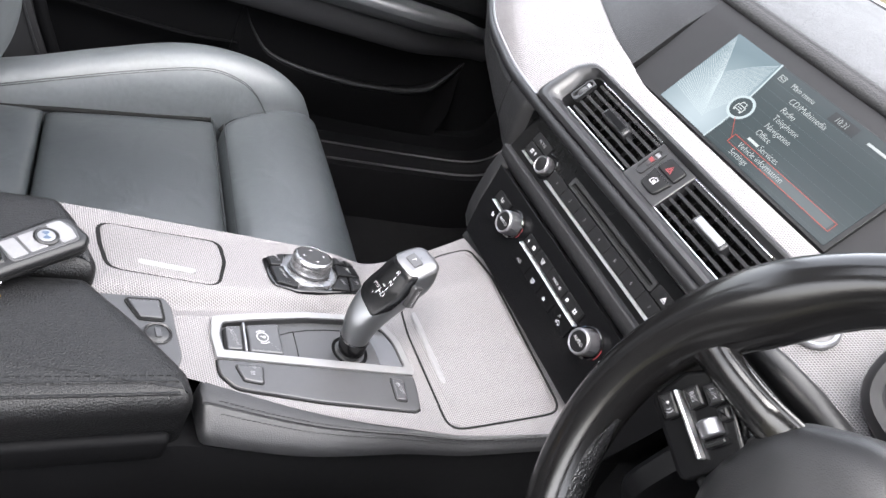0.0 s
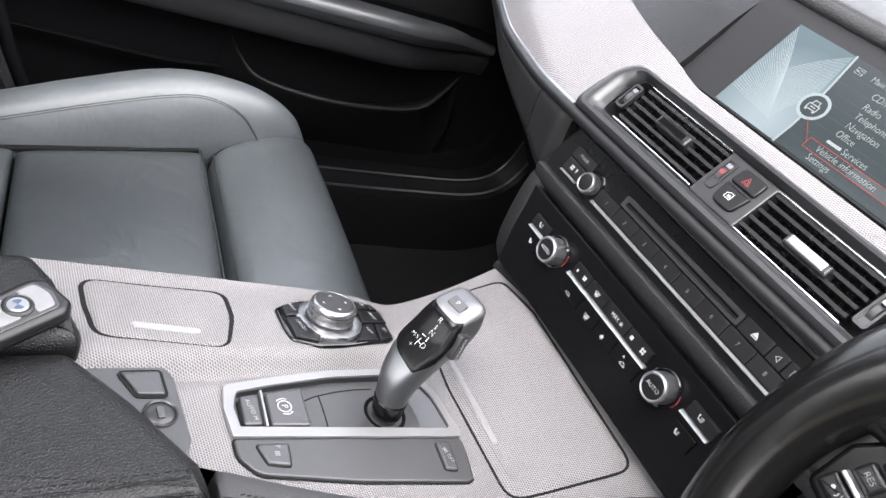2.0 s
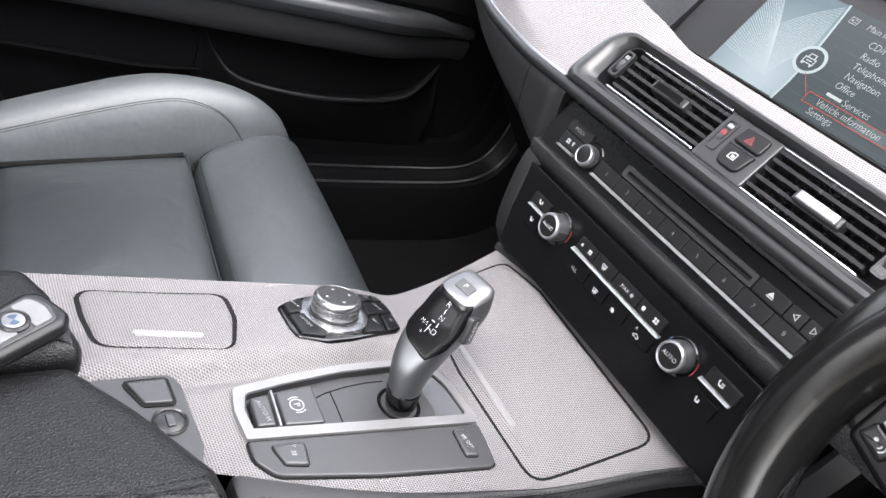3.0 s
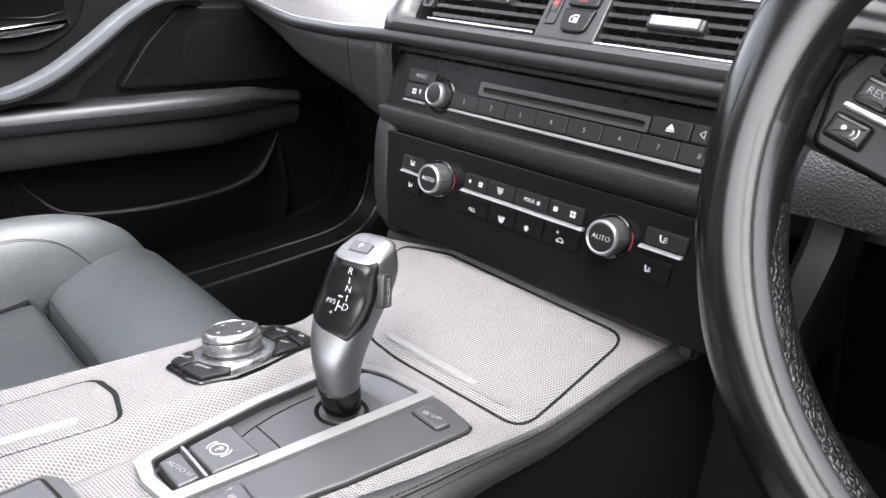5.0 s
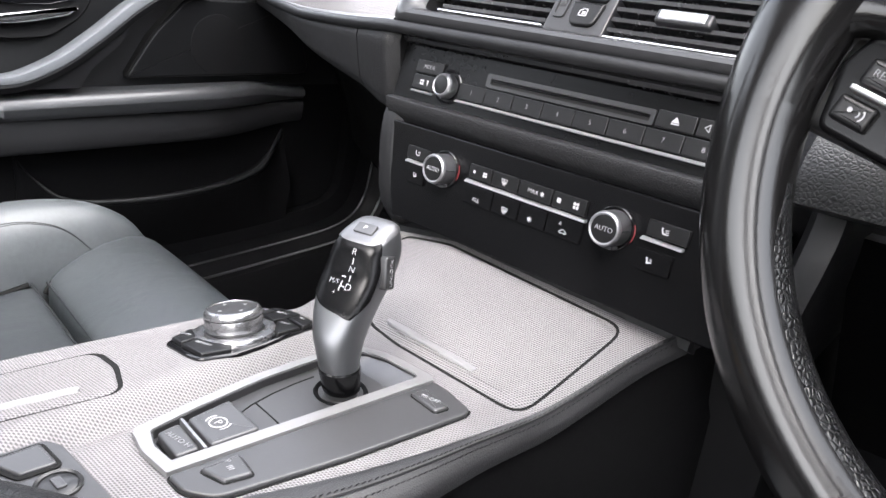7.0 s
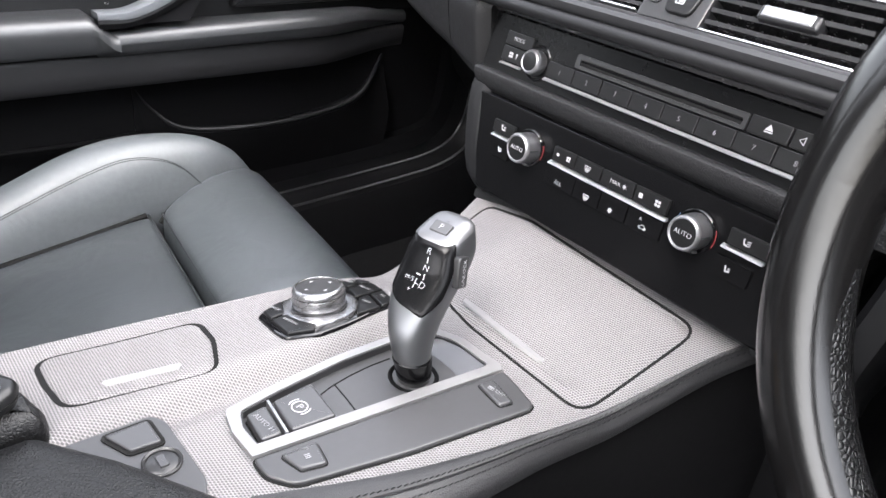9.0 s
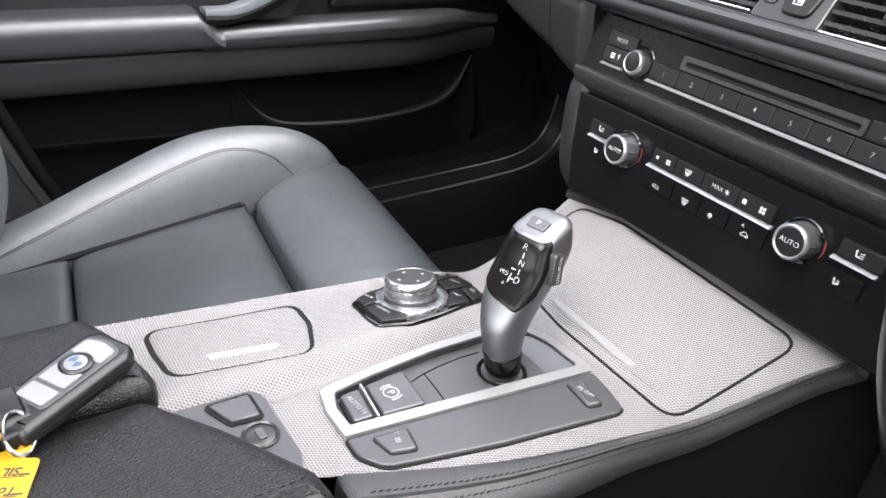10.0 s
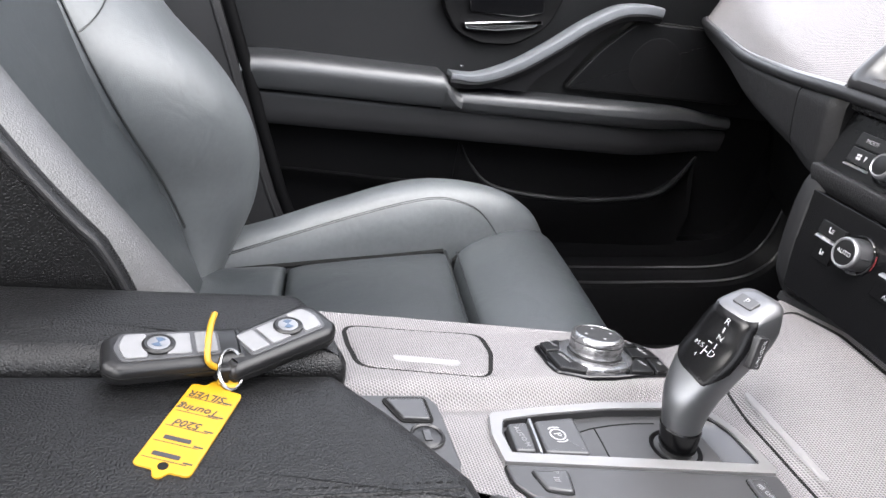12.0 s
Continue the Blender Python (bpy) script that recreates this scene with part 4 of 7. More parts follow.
def rotary_controller():
    root = thing("rotary_controller", (-0.0423, 0.1085, 0.398), "silver rotary menu controller in a black button cluster", "controller")
    base = lambda x, y: console_z(x, y)
    part("base_plate", slab(CONTROL_PANEL, Matrix(), -0.006, 0.0020, 0.0014, 3, warp=base), GLOSS, root, "black button surround")
    # the tilt of the console under the knob
    c = Vector((-0.0423, 0.1085, console_z(-0.0423, 0.1085)))
    nx = (console_z(-0.03, 0.1085) - console_z(-0.05, 0.1085)) / 0.02
    ny = (console_z(-0.0423, 0.1185) - console_z(-0.0423, 0.0985)) / 0.02
    nn = Vector((-nx, -ny, 1)).normalized()
    u = Vector((0, -1, 0))
    u = (u - u.dot(nn) * nn).normalized()
    m = Matrix((u, nn.cross(u), nn)).transposed().to_4x4()
    m.translation = c
    mk = m @ Matrix.Diagonal((0.89, 0.89, 0.80, 1))
    part("base_ring", turned([(0.0294, 0.0), (0.0294, 0.0034), (0.0286, 0.0046), (0.0245, 0.0058), (0.0205, 0.0050), (0.0200, 0.0)], mk, 56), KNOB_SILVER, root, "silver base ring")
    k = part("knob", turned([(0.0188, 0.003), (0.0190, 0.0050), (0.0196, 0.0062), (0.0200, 0.0080), (0.0200, 0.0160), (0.0199, 0.0163), (0.0194, 0.0165), (0.0194, 0.0171), (0.0199, 0.0173), (0.0200, 0.0186), (0.0196, 0.0206), (0.0188, 0.0220), (0.0178, 0.0227), (0.0168, 0.0229), (0.0164, 0.0221)], mk, 64), KNOB_SILVER, root, "polished silver knob with a thin groove")
    part("waist_band", turned([(0.0191, 0.0163), (0.0195, 0.0165), (0.0195, 0.0171), (0.0191, 0.0173)], mk, 64), DARK_GAP, k, "dark groove")
    part("foot_groove", turned([(0.0186, 0.0044), (0.0204, 0.0046), (0.0206, 0.0060), (0.0190, 0.0062)], mk, 64), SATIN_BLACK, k, "dark foot of the knob")
    part("cap", turned([(0.0166, 0.018), (0.0166, 0.0222), (0.0160, 0.0226), (0.0100, 0.0224), (0.002, 0.0223)], mk, 48), CAP_GREY, k, "dark grey cap")
    bm = bmesh.new()
    for a in (0, 90, 180, 270):
        q = Matrix.Rotation(radians(a), 4, "Z")
        poly = [(q @ Vector(p)).xy for p in ((0.0, 0.0118, 0), (-0.0016, 0.0096, 0), (0.0016, 0.0096, 0))]
        slab(poly, mk, 0.0224, 0.0227, 0.00003, 1, bm=bm)
    part("arrows", bm, WHITE, k)
    # seven keys round the knob, cut as ring sectors
    keys = [
        ("back_key", "BACK", [(-0.0763, 0.1130), (-0.0753, 0.1260), (-0.0583, 0.1330), (-0.0628, 0.1145)]),
        ("option_key", "OPTION", [(-0.0773, 0.1110), (-0.0633, 0.1120), (-0.0638, 0.0985), (-0.0588, 0.0880), (-0.0623, 0.0820), (-0.0783, 0.0880)]),
        ("cd_key", "CD", [(-0.0098, 0.1240), (-0.0078, 0.1360), (0.0022, 0.1360), (0.0017, 0.1255)]),
        ("radio_key", "", [(0.0032, 0.1255), (0.0037, 0.1355), (0.0097, 0.1325), (0.0117, 0.1250)]),
        ("menu_key", "MENU", [(-0.0158, 0.1050), (-0.0113, 0.1220), (0.0112, 0.1235), (0.0092, 0.1070)]),
        ("nav_key", "NAV", [(-0.0308, 0.0820), (-0.0208, 0.0955), (-0.0148, 0.1025), (-0.0063, 0.1035), (-0.0118, 0.0825)]),
        ("phone_key", "TEL", [(-0.0043, 0.1040), (0.0082, 0.1050), (0.0042, 0.0885), (-0.0018, 0.0848), (-0.0098, 0.0830)]),
    ]
    spot = {"BACK": (-0.0680, 0.1223), "OPTION": (-0.0700, 0.0995), "CD": (-0.0033, 0.1305), "MENU": (-0.0018, 0.1141), "NAV": (-0.0158, 0.0927), "TEL": (-0.0006, 0.0945)}
    for name, s, poly in keys:
        b = part(name, slab(round_poly(poly, 0.0016, 3), Matrix(), 0.0, 0.0042, 0.0012, 3, warp=base), BUTTON, root, "black key")
        if s:
            cx, cy = spot[s]
            q = m.inverted() @ Vector((cx, cy, console_z(cx, cy) + 0.0044))
            lettering(s, 0.0037, m @ Matrix.Translation((q.x, q.y, q.z + 0.0007)) @ Matrix.Rotation(radians(8), 4, "Z"), GREY_PRINT, b, thin=0.030)


rotary_controller()


def power_panel():
    z0 = 0.4035
    root = thing("power_socket_panel", (-0.185, 0.045, 0.376), "dark grey corner panel with socket and blank button", "control panel")
    M = Matrix.Translation((0, 0, z0))
    part("plate", slab(POWER_PANEL, M, -0.02, 0.0018, 0.001), PANEL_GREY, root)
    hole = round_poly([(-0.1965, 0.0665), (-0.1735, 0.0660), (-0.1730, 0.0470), (-0.1890, 0.0485)], 0.002, 3)
    part("button_well", ring_strip(inset_poly(hole, -0.0016), inset_poly(hole, 0.0006), M, 0.0, 0.0026), DARK_GAP, root)
    part("blank_button", slab(inset_poly(hole, 0.0004), M, 0.0, 0.0040, 0.0010, 3), BUTTON_GREY, root, "dark grey blank button")
    ms = Matrix.Translation((-0.1785, 0.0345, z0))
    s = part("socket_ring", turned([(0.0098, 0.0), (0.0098, 0.0030), (0.0092, 0.0035), (0.0082, 0.0028), (0.0080, 0.0)], ms, 32), SATIN_BLACK, root, "black socket ring")
    part("socket_cap", turned([(0.0078, 0.0), (0.0078, 0.0022), (0.0070, 0.0028), (0.001, 0.0028)], ms, 32), SATIN_BLACK, s)
    part("pull_tab", slab(rect(-0.0042, -0.0022, 0.0042, 0.0022, 0.0008), ms @ FLAT, 0.0015, 0.0040, 0.0005), BUTTON_GREY, s)


power_panel()


def armrest():
    """Two stuffed leather lids, side by side, behind the console trim."""
    root = thing("armrest", (-0.42, 0.05, 0.02), "black grained leather armrest box with split lid", "armrest")

    def lid(name, outline, top, crown, label):
        o = round_poly(outline, [0.012] * len(outline), 6)
        cx, cy = sum(p.x for p in o) / len(o), sum(p.y for p in o) / len(o)
        rings = []
        for d, h in ((0.0, -0.055), (0.0, -0.016), (0.0006, -0.0105), (0.0026, -0.0058), (0.006, -0.0026), (0.0105, -0.0006), (0.016, 0.0)):
            rings.append([Vector((p.x, p.y, top + h)) for p in inset_poly(o, d)])
        last = [p.xy for p in rings[-1]]
        for s in (0.85, 0.6, 0.3, 0.03):
            rings.append([Vector((cx + (p.x - cx) * s, cy + (p.y - cy) * s, top + crown * (1 - s * s))) for p in last])
        return part(name, loft(rings), LEATHER_ARM, root, label)

    lid("lid_driver", [(-0.720, -0.050), (-0.165, -0.036), (-0.168, -0.010), (-0.196, 0.036), (-0.224, 0.0735), (-0.720, 0.0735)], 0.4235, 0.002, "driver's half of the lid, worn smooth")
    lid("lid_passenger", [(-0.720, 0.0745), (-0.2180, 0.0745), (-0.2155, 0.084), (-0.226, 0.128), (-0.237, 0.151), (-0.720, 0.154)], 0.4285, 0.002, "passenger's half of the lid")
    # stitched seam along the driver's edge
    y_of = lambda x: -0.021 - 0.004 * (x + 0.4)
    for dy in (0.0, -0.0085):
        part("seam", tube([(x, y_of(x) + dy, 0.4236 - 0.0002 - (0.0012 if dy else 0)) for x in span(-0.70, -0.178, 30)], 0.0011, 6), LEATHER_ARM, root)
    bm = bmesh.new()
    x = -0.70
    while x < -0.18:
        for dy in (0.0045,):
            tube([(x, y_of(x) + dy, 0.4240 - (0.0004 if dy < 0 else 0)), (x + 0.0032, y_of(x) + dy, 0.4240 - (0.0004 if dy < 0 else 0))], 0.00032, 5, bm=bm)
        x += 0.0052
    tagged(part("stitching", bm, STITCH, root), kind="stuff")
    part("box", box(-0.715, -0.040, 0.02, -0.215, 0.140, 0.385, 0.006), LOWER, root, "black plastic box under the lid")
    part("latch_edge", box(-0.70, -0.0450, 0.372, -0.178, -0.036, 0.394, 0.004, 3), LOWER, root)


armrest()

# ---- dashboard ----
RF = plane_frame((0.1335, 0.02, 0.556), (-0.054, -0.9985, 0), 0.23)
CF = plane_frame((0.122, 0.005, 0.490), (-0.054, -0.9985, 0), 0.10)
VF = plane_frame((0.148, 0.013, 0.626), (-0.03, -1, 0), 0.60)
SF = plane_frame((0.2325, 0.02, 0.695), (0, -1, 0), 0.53)
# foot of the trim band: x and z by y
EX = [(-0.80, 0.23), (-0.60, 0.17), (-0.45, 0.140), (-0.30, 0.130), (-0.15, 0.128), (0.0, 0.1285), (0.15, 0.134), (0.19, 0.140), (0.24, 0.153), (0.29, 0.172), (0.37, 0.206), (0.45, 0.250), (0.60, 0.335), (0.75, 0.42), (0.84, 0.48)]
EZ = [(-0.80, 0.598), (0.15, 0.598), (0.24, 0.594), (0.37, 0.590), (0.84, 0.590)]
# head of the trim band
TX = [(-0.80, 0.29), (-0.60, 0.23), (-0.30, 0.195), (0.0, 0.194), (0.14, 0.196), (0.20, 0.206), (0.29, 0.245), (0.37, 0.285), (0.45, 0.33), (0.60, 0.42), (0.84, 0.56)]
TZ = [(-0.80, 0.658), (0.11, 0.655), (0.16, 0.664), (0.30, 0.680), (0.45, 0.692), (0.84, 0.70)]


def dashboard():
    root = thing("dashboard", (0.40, 0.0, 0.30), "black dashboard with silver hexagon trim band", "dashboard")
    ys = span(-0.80, -0.17, 24) + span(-0.165, 0.17, 90) + span(0.175, 0.84, 60)

    def band(y, v):
        a = Vector((smooth_table(EX, y), y, smooth_table(EZ, y)))
        b = Vector((smooth_table(TX, y), y, smooth_table(TZ, y)))
        # a lip that turns under, wider towards the door
        vc = lerp_table([(0.16, 0.05), (0.24, 0.10), (0.31, 0.16), (0.44, 0.28), (0.62, 0.42)], y)
        d = 0.013 * sstep(0.17, 0.36, y)
        f = v / vc if v < vc else (1 - v) / (1 - vc)
        belly = d * (f - 0.12 * math.exp(-((v - vc) / 0.05) ** 2))
        return a.lerp(b, v) + Vector((-belly * 0.8, 0, belly * 0.6))

    bm = grid(band, ys, span(0, 1, 40))
    # opening for the air vent
    back = VF.inverted()
    gone = []
    for f in bm.faces:
        c = back @ f.calc_center_median()
        if -0.146 < c.x < 0.141 and -0.028 < c.y < 0.0215:
            gone.append(f)
    bmesh.ops.delete(bm, geom=gone, context="FACES")
    thicken(bm, (0.012, 0, -0.006))
    part("trim_band", bm, TRIM, root, "silver hexagon-textured aluminium trim band")
    # bright edge below the band
    part("chrome_edge", tube([band(y, 0) + Vector((-0.0022, 0, 0.0012)) for y in span(0.168, 0.83, 60)], 0.0019, 8), SILVER, root, "thin bright edge")
    part("dark_edge", tube([band(y, 0) + Vector((-0.0045, 0, -0.0035)) for y in span(-0.145, 0.83, 90)], 0.0048, 10), SOFT, root)

    # padded panel under the band, passenger's side
    def low(y, v):
        e = Vector((smooth_table(EX, y), y, smooth_table(EZ, y)))
        bz = smooth_table([(0.16, 0.534), (0.183, 0.532), (0.225, 0.543), (0.31, 0.551), (0.42, 0.562), (0.55, 0.568), (0.84, 0.575)], y)
        prof = [(-0.004, 0.0), (-0.006, 0.15), (-0.003, 0.45), (0.002, 0.80), (0.008, 0.95), (0.022, 1.0), (0.20, 1.12), (0.34, 1.30)]
        i = min(int(v * (len(prof) - 1)), len(prof) - 2)
        w = v * (len(prof) - 1) - i
        dx = prof[i][0] + (prof[i + 1][0] - prof[i][0]) * w
        f = prof[i][1] + (prof[i + 1][1] - prof[i][1]) * w
        return Vector((e.x + dx + 0.010 * (1 - sstep(0.1655, 0.176, y)), y, e.z - 0.005 + (bz - e.z) * f))

    for y0, y1 in ((0.1660, 0.2165), (0.218, 0.84)):
        bm = grid(low, span(y0, y1, 14 if y1 < 0.3 else 40), span(0, 1, 28))
        thicken(bm, (0.012, 0, 0.004))
        part("lower_pad" if y1 < 0.3 else "glovebox_front", bm, LEATHER_DASH, root, "black padded panel")
    def under(y, v):
        e = low(y, 0.70)
        prof = [(0.0, 0.004), (0.04, -0.010), (0.10, -0.035), (0.16, -0.09), (0.20, -0.17), (0.22, -0.24)]
        x = v * (len(prof) - 1)
        return Vector((min(e.x + lerp_table([(i, p[0]) for i, p in enumerate(prof)], x), 0.98), y, e.z + lerp_table([(i, p[1]) for i, p in enumerate(prof)], x)))

    bm = grid(under, span(0.166, 0.85, 30), span(0, 1, 20))
    thicken(bm, (0.02, 0, 0.01))
    part("glovebox_lid", bm, LOWER, root, "black glovebox lid below the pad")
    part("joint", grid(lambda v, y: low(y, v) + Vector((0.0035, 0, 0.0)), span(0.0, 1, 28), span(0.214, 0.221, 1)), DARK_GAP, root)

    # upper dash: a smooth face that rises from the trim to a padded top with a rolled lip
    def top(y, v):
        t = Vector((smooth_table(TX, y), y, smooth_table(TZ, y)))
        k = t.x - 0.194
        prof = [(t.x, t.z - 0.001), (t.x + 0.007, t.z - 0.0070), (t.x + 0.0135, t.z - 0.0060), (t.x + 0.019, t.z + 0.002), (t.x + 0.045, t.z + 0.045), (t.x + 0.0685, 0.7395), (t.x + 0.0690, 0.7430), (t.x + 0.0672, 0.7485), (t.x + 0.0722, 0.7545), (t.x + 0.0860, 0.7580), (0.36 + k * 0.6, 0.769), (0.50 + k * 0.4, 0.7825), (0.75, 0.8035), (0.955, 0.8190)]
        x = v * (len(prof) - 1)
        return Vector((lerp_table([(i, p[0]) for i, p in enumerate(prof)], x), y, lerp_table([(i, p[1]) for i, p in enumerate(prof)], x)))

    for y0, y1 in ((0.1605, 0.84), (-0.80, -0.2505)):
        bm = grid(top, span(y0, y1, 36), span(0, 5 / 13, 40))
        thicken(bm, (0.01, 0, -0.012))
        part("upper_face", bm, LEATHER_DASH, root, "black face between trim and dash top")
        bm = grid(top, span(y0, y1, 36), span(5 / 13, 1, 48))
        thicken(bm, (0.01, 0, -0.012))
        part("upper_pad", bm, DASH_TOP, root, "grained grey upper dash skin")
    # over the screen
    def hood(y, v):
        prof = [(0.300, 0.728), (0.272, 0.738), (0.2635, 0.7425), (0.2615, 0.7485), (0.2665, 0.7545), (0.280, 0.7595), (0.36, 0.769), (0.50, 0.7825), (0.75, 0.8035), (0.955, 0.8190)]
        x = v * (len(prof) - 1)
        return Vector((smooth_table([(i, p[0]) for i, p in enumerate(prof)], x), y, smooth_table([(i, p[1]) for i, p in enumerate(prof)], x)))

    bm = grid(hood, span(-0.2495, 0.1595, 12), span(0, 1, 44))
    thicken(bm, (0.01, 0, -0.012))
    part("screen_hood", bm, DASH_TOP, root, "grained grey hood above the screen")

    # screen bay: smooth black back panel and floor, open to the driver
    def bay(y, v):
        y = -y
        prof = [(0.195, 0.6555), (0.202, 0.6490), (0.2085, 0.6485), (0.2130, 0.6560), (0.2590, 0.7420), (0.272, 0.750)]
        x = v * (len(prof) - 1)
        i = min(int(x), len(prof) - 2)
        w = x - i
        return Vector((prof[i][0] + (prof[i + 1][0] - prof[i][0]) * w + 0.004, y, prof[i][1] + (prof[i + 1][1] - prof[i][1]) * w))

    bm = grid(bay, span(-0.159, 0.249, 8), span(0, 1, 30))
    thicken(bm, (0.012, 0, -0.008))
    part("screen_bay", bm, BAY, root, "smooth black screen bay")
    # driver's binnacle side and lower dash under the wheel
    part("binnacle", box(0.21, -0.62, 0.660, 0.46, -0.300, 0.785, 0.03, 4), SOFT, root, "black instrument binnacle")
    outer = round_poly([(-0.182, -0.016), (0.182, -0.016), (0.182, 0.125), (-0.182, 0.125)], 0.045, 8)
    IF = plane_frame((0.145, -0.372, 0.628), (0, -1, 0), 0.30)
    rings = [[IF @ Vector((p.x, p.y, h)) for p in inset_poly(outer, d)] for d, h in ((0.0, -0.05), (0.0, 0.002), (0.002, 0.008), (0.007, 0.0115), (0.013, 0.010), (0.017, 0.004), (0.0185, -0.004), (0.022, -0.040))]
    part("instrument_surround", loft(rings), SATIN_BLACK, root, "dark rounded surround of the instruments")
    bm = grid(lambda y, v: Vector((smooth_table(EX, y) - 0.004 - 0.060 * math.sin(math.pi * min(v, 0.7) * 0.72) ** 0.6 * sstep(-0.134, -0.150, y) + 0.25 * max(0, v - 0.8), y, 0.598 - 0.056 * v)), span(-0.80, -0.138, 34), span(0, 1, 24))
    thicken(bm, (0.015, 0, 0))
    part("driver_pad", bm, DASH_GRAIN, root, "grained black pad under the trim")
    bm = grid(lambda y, v: Vector((0.175 + 0.20 * v, y, 0.522 - 0.22 * v)), span(-0.80, -0.17, 20), span(0, 1, 8))
    thicken(bm, (0.02, 0, 0))
    part("knee_panel", bm, LOWER, root, "black knee panel")

    # centre stack: housing, cheeks and the ridge between radio and climate
    part("stack_body", box(0.168, -0.165, 0.10, 0.50, 0.168, 0.60, 0.004), LOWER, root, "black stack housing")
    for sgn, name in ((1, "stack_cheek"), (-1, "stack_cheek")):
        rings = []
        for z, dx, out in ((0.592, 0.146, 0.174), (0.575, 0.142, 0.175), (0.545, 0.1355, 0.1755), (0.535, 0.132, 0.176), (0.525, 0.1275, 0.176), (0.510, 0.1245, 0.1745), (0.490, 0.1225, 0.1715), (0.47, 0.1220, 0.1685), (0.455, 0.1250, 0.1665), (0.443, 0.133, 0.1655), (0.425, 0.150, 0.165), (0.40, 0.18, 0.164), (0.2, 0.25, 0.16), (0.02, 0.30, 0.16)):
            c = 0.054 * (out if sgn > 0 else -out) * 0.6
            y0, y1 = out - 0.022, out
            ys_ = (y0, y0 + 0.004, y1 - 0.004, y1)
            w = [Vector((0.34, sgn * ys_[0], z)), Vector((dx + c + 0.006, sgn * ys_[0], z)), Vector((dx + c + 0.001, sgn * ys_[1], z)), Vector((dx + c, sgn * (ys_[1] + 0.005), z)), Vector((dx + c + 0.002, sgn * ys_[2], z)), Vector((dx + c + 0.008, sgn * ys_[3], z)), Vector((0.34, sgn * ys_[3], z))]
            rings.append(w)
        part(name, loft(rings), SOFT, root)

    def ridge(u, k):
        prof = [(-0.0120, -0.010), (-0.0146, 0.0025), (-0.0156, 0.0050), (-0.0170, 0.0062), (-0.0190, 0.0060), (-0.0235, 0.0036), (-0.0285, -0.001), (-0.0335, -0.010)]
        v, n = prof[k]
        return RF @ Vector((u, v, n))

    rings = [[ridge(u, k) for k in range(8)] for u in span(-0.1475, 0.150, 40)]
    part("stack_ridge", loft(rings), DASH_GRAIN, root, "grained ridge below the radio")
    rings = [[RF @ Vector((u, v, n)) for v, n in ((0.0275, -0.004), (0.0285, 0.0035), (0.0310, 0.0055), (0.036, 0.0045), (0.043, -0.004), (0.043, -0.012))] for u in span(-0.149, 0.155, 20)]
    part("vent_shelf", loft(rings), SLAT, root, "smooth black ledge above the radio")
    # silver lower trim seen behind the wheel is part of the band; start button
    s = part("start_button", turned([(0.0185, 0.0), (0.0185, 0.004), (0.017, 0.0055), (0.0145, 0.0050), (0.0140, 0.003)], plane_frame((0.1575, -0.1515, 0.6265), (0, -1, 0), 1.1) @ Matrix.Scale(0.82, 4), 40), SILVER, root, "round start button in a silver ring")
    part("button_face", turned([(0.0138, 0.002), (0.0138, 0.0042), (0.012, 0.0050), (0.001, 0.0050)], plane_frame((0.1575, -0.1515, 0.6265), (0, -1, 0), 1.1) @ Matrix.Scale(0.82, 4), 36), PANEL_GREY, s)
    lettering("START", 0.0056, at_uv(plane_frame((0.1575, -0.1515, 0.6265), (0, -1, 0), 1.1) @ Matrix.Scale(0.82, 4), 0, 0.003, 0.0052), WHITE, s)
    lettering("STOP", 0.0056, at_uv(plane_frame((0.1575, -0.1515, 0.6265), (0, -1, 0), 1.1) @ Matrix.Scale(0.82, 4), 0, -0.004, 0.0052), WHITE, s)
    return root


dashboard()


def key_cap(root, m, u0, v0, u1, v1, n, name="button", mat=None, label=""):
    return part(name, slab(rect(u0, v0, u1, v1, 0.0008, 2), m, -0.004, n, 0.0006, 2), mat or BUTTON, root, label)


def bright_line(root, m, u0, u1, v0, v1, mat, label="", proud=0.0040):
    """A thin bright strip under a row of keys, its face sloping up."""
    prof = [(v0 - 0.0002, -0.002), (v0 - 0.0002, proud - 0.0004), (v0 + 0.0002, proud), (v1, 0.0014), (v1, -0.002)]
    return part("chrome_line", loft([[m @ Vector((u, v, n)) for v, n in prof] for u in (u0, u0 + 0.0008, u1 - 0.0008, u1)]), mat, root, label)


def arc_shape(cx, cy, r, a0, a1, w, n=10):
    o = [Vector((cx + (r + w / 2) * math.cos(radians(a0 + (a1 - a0) * k / n)), cy + (r + w / 2) * math.sin(radians(a0 + (a1 - a0) * k / n)))) for k in range(n + 1)]
    i = [Vector((cx + (r - w / 2) * math.cos(radians(a0 + (a1 - a0) * k / n)), cy + (r - w / 2) * math.sin(radians(a0 + (a1 - a0) * k / n)))) for k in range(n + 1)]
    return [[o[k], o[k + 1], i[k + 1], i[k]] for k in range(n)]


def ic_fan(s=1.0):
    out = []
    for a in (45, 135, 225, 315):
        c = Vector((math.cos(radians(a)), math.sin(radians(a)))) * 0.0017 * s
        out.append([c + Vector((math.cos(radians(b)), math.sin(radians(b)))) * 0.0011 * s for b in range(0, 360, 45)])
    return out


def ic_dot(w=0.0012, h=0.0013):
    return [rect(-w, -h, w, h, 0.0004, 2)]


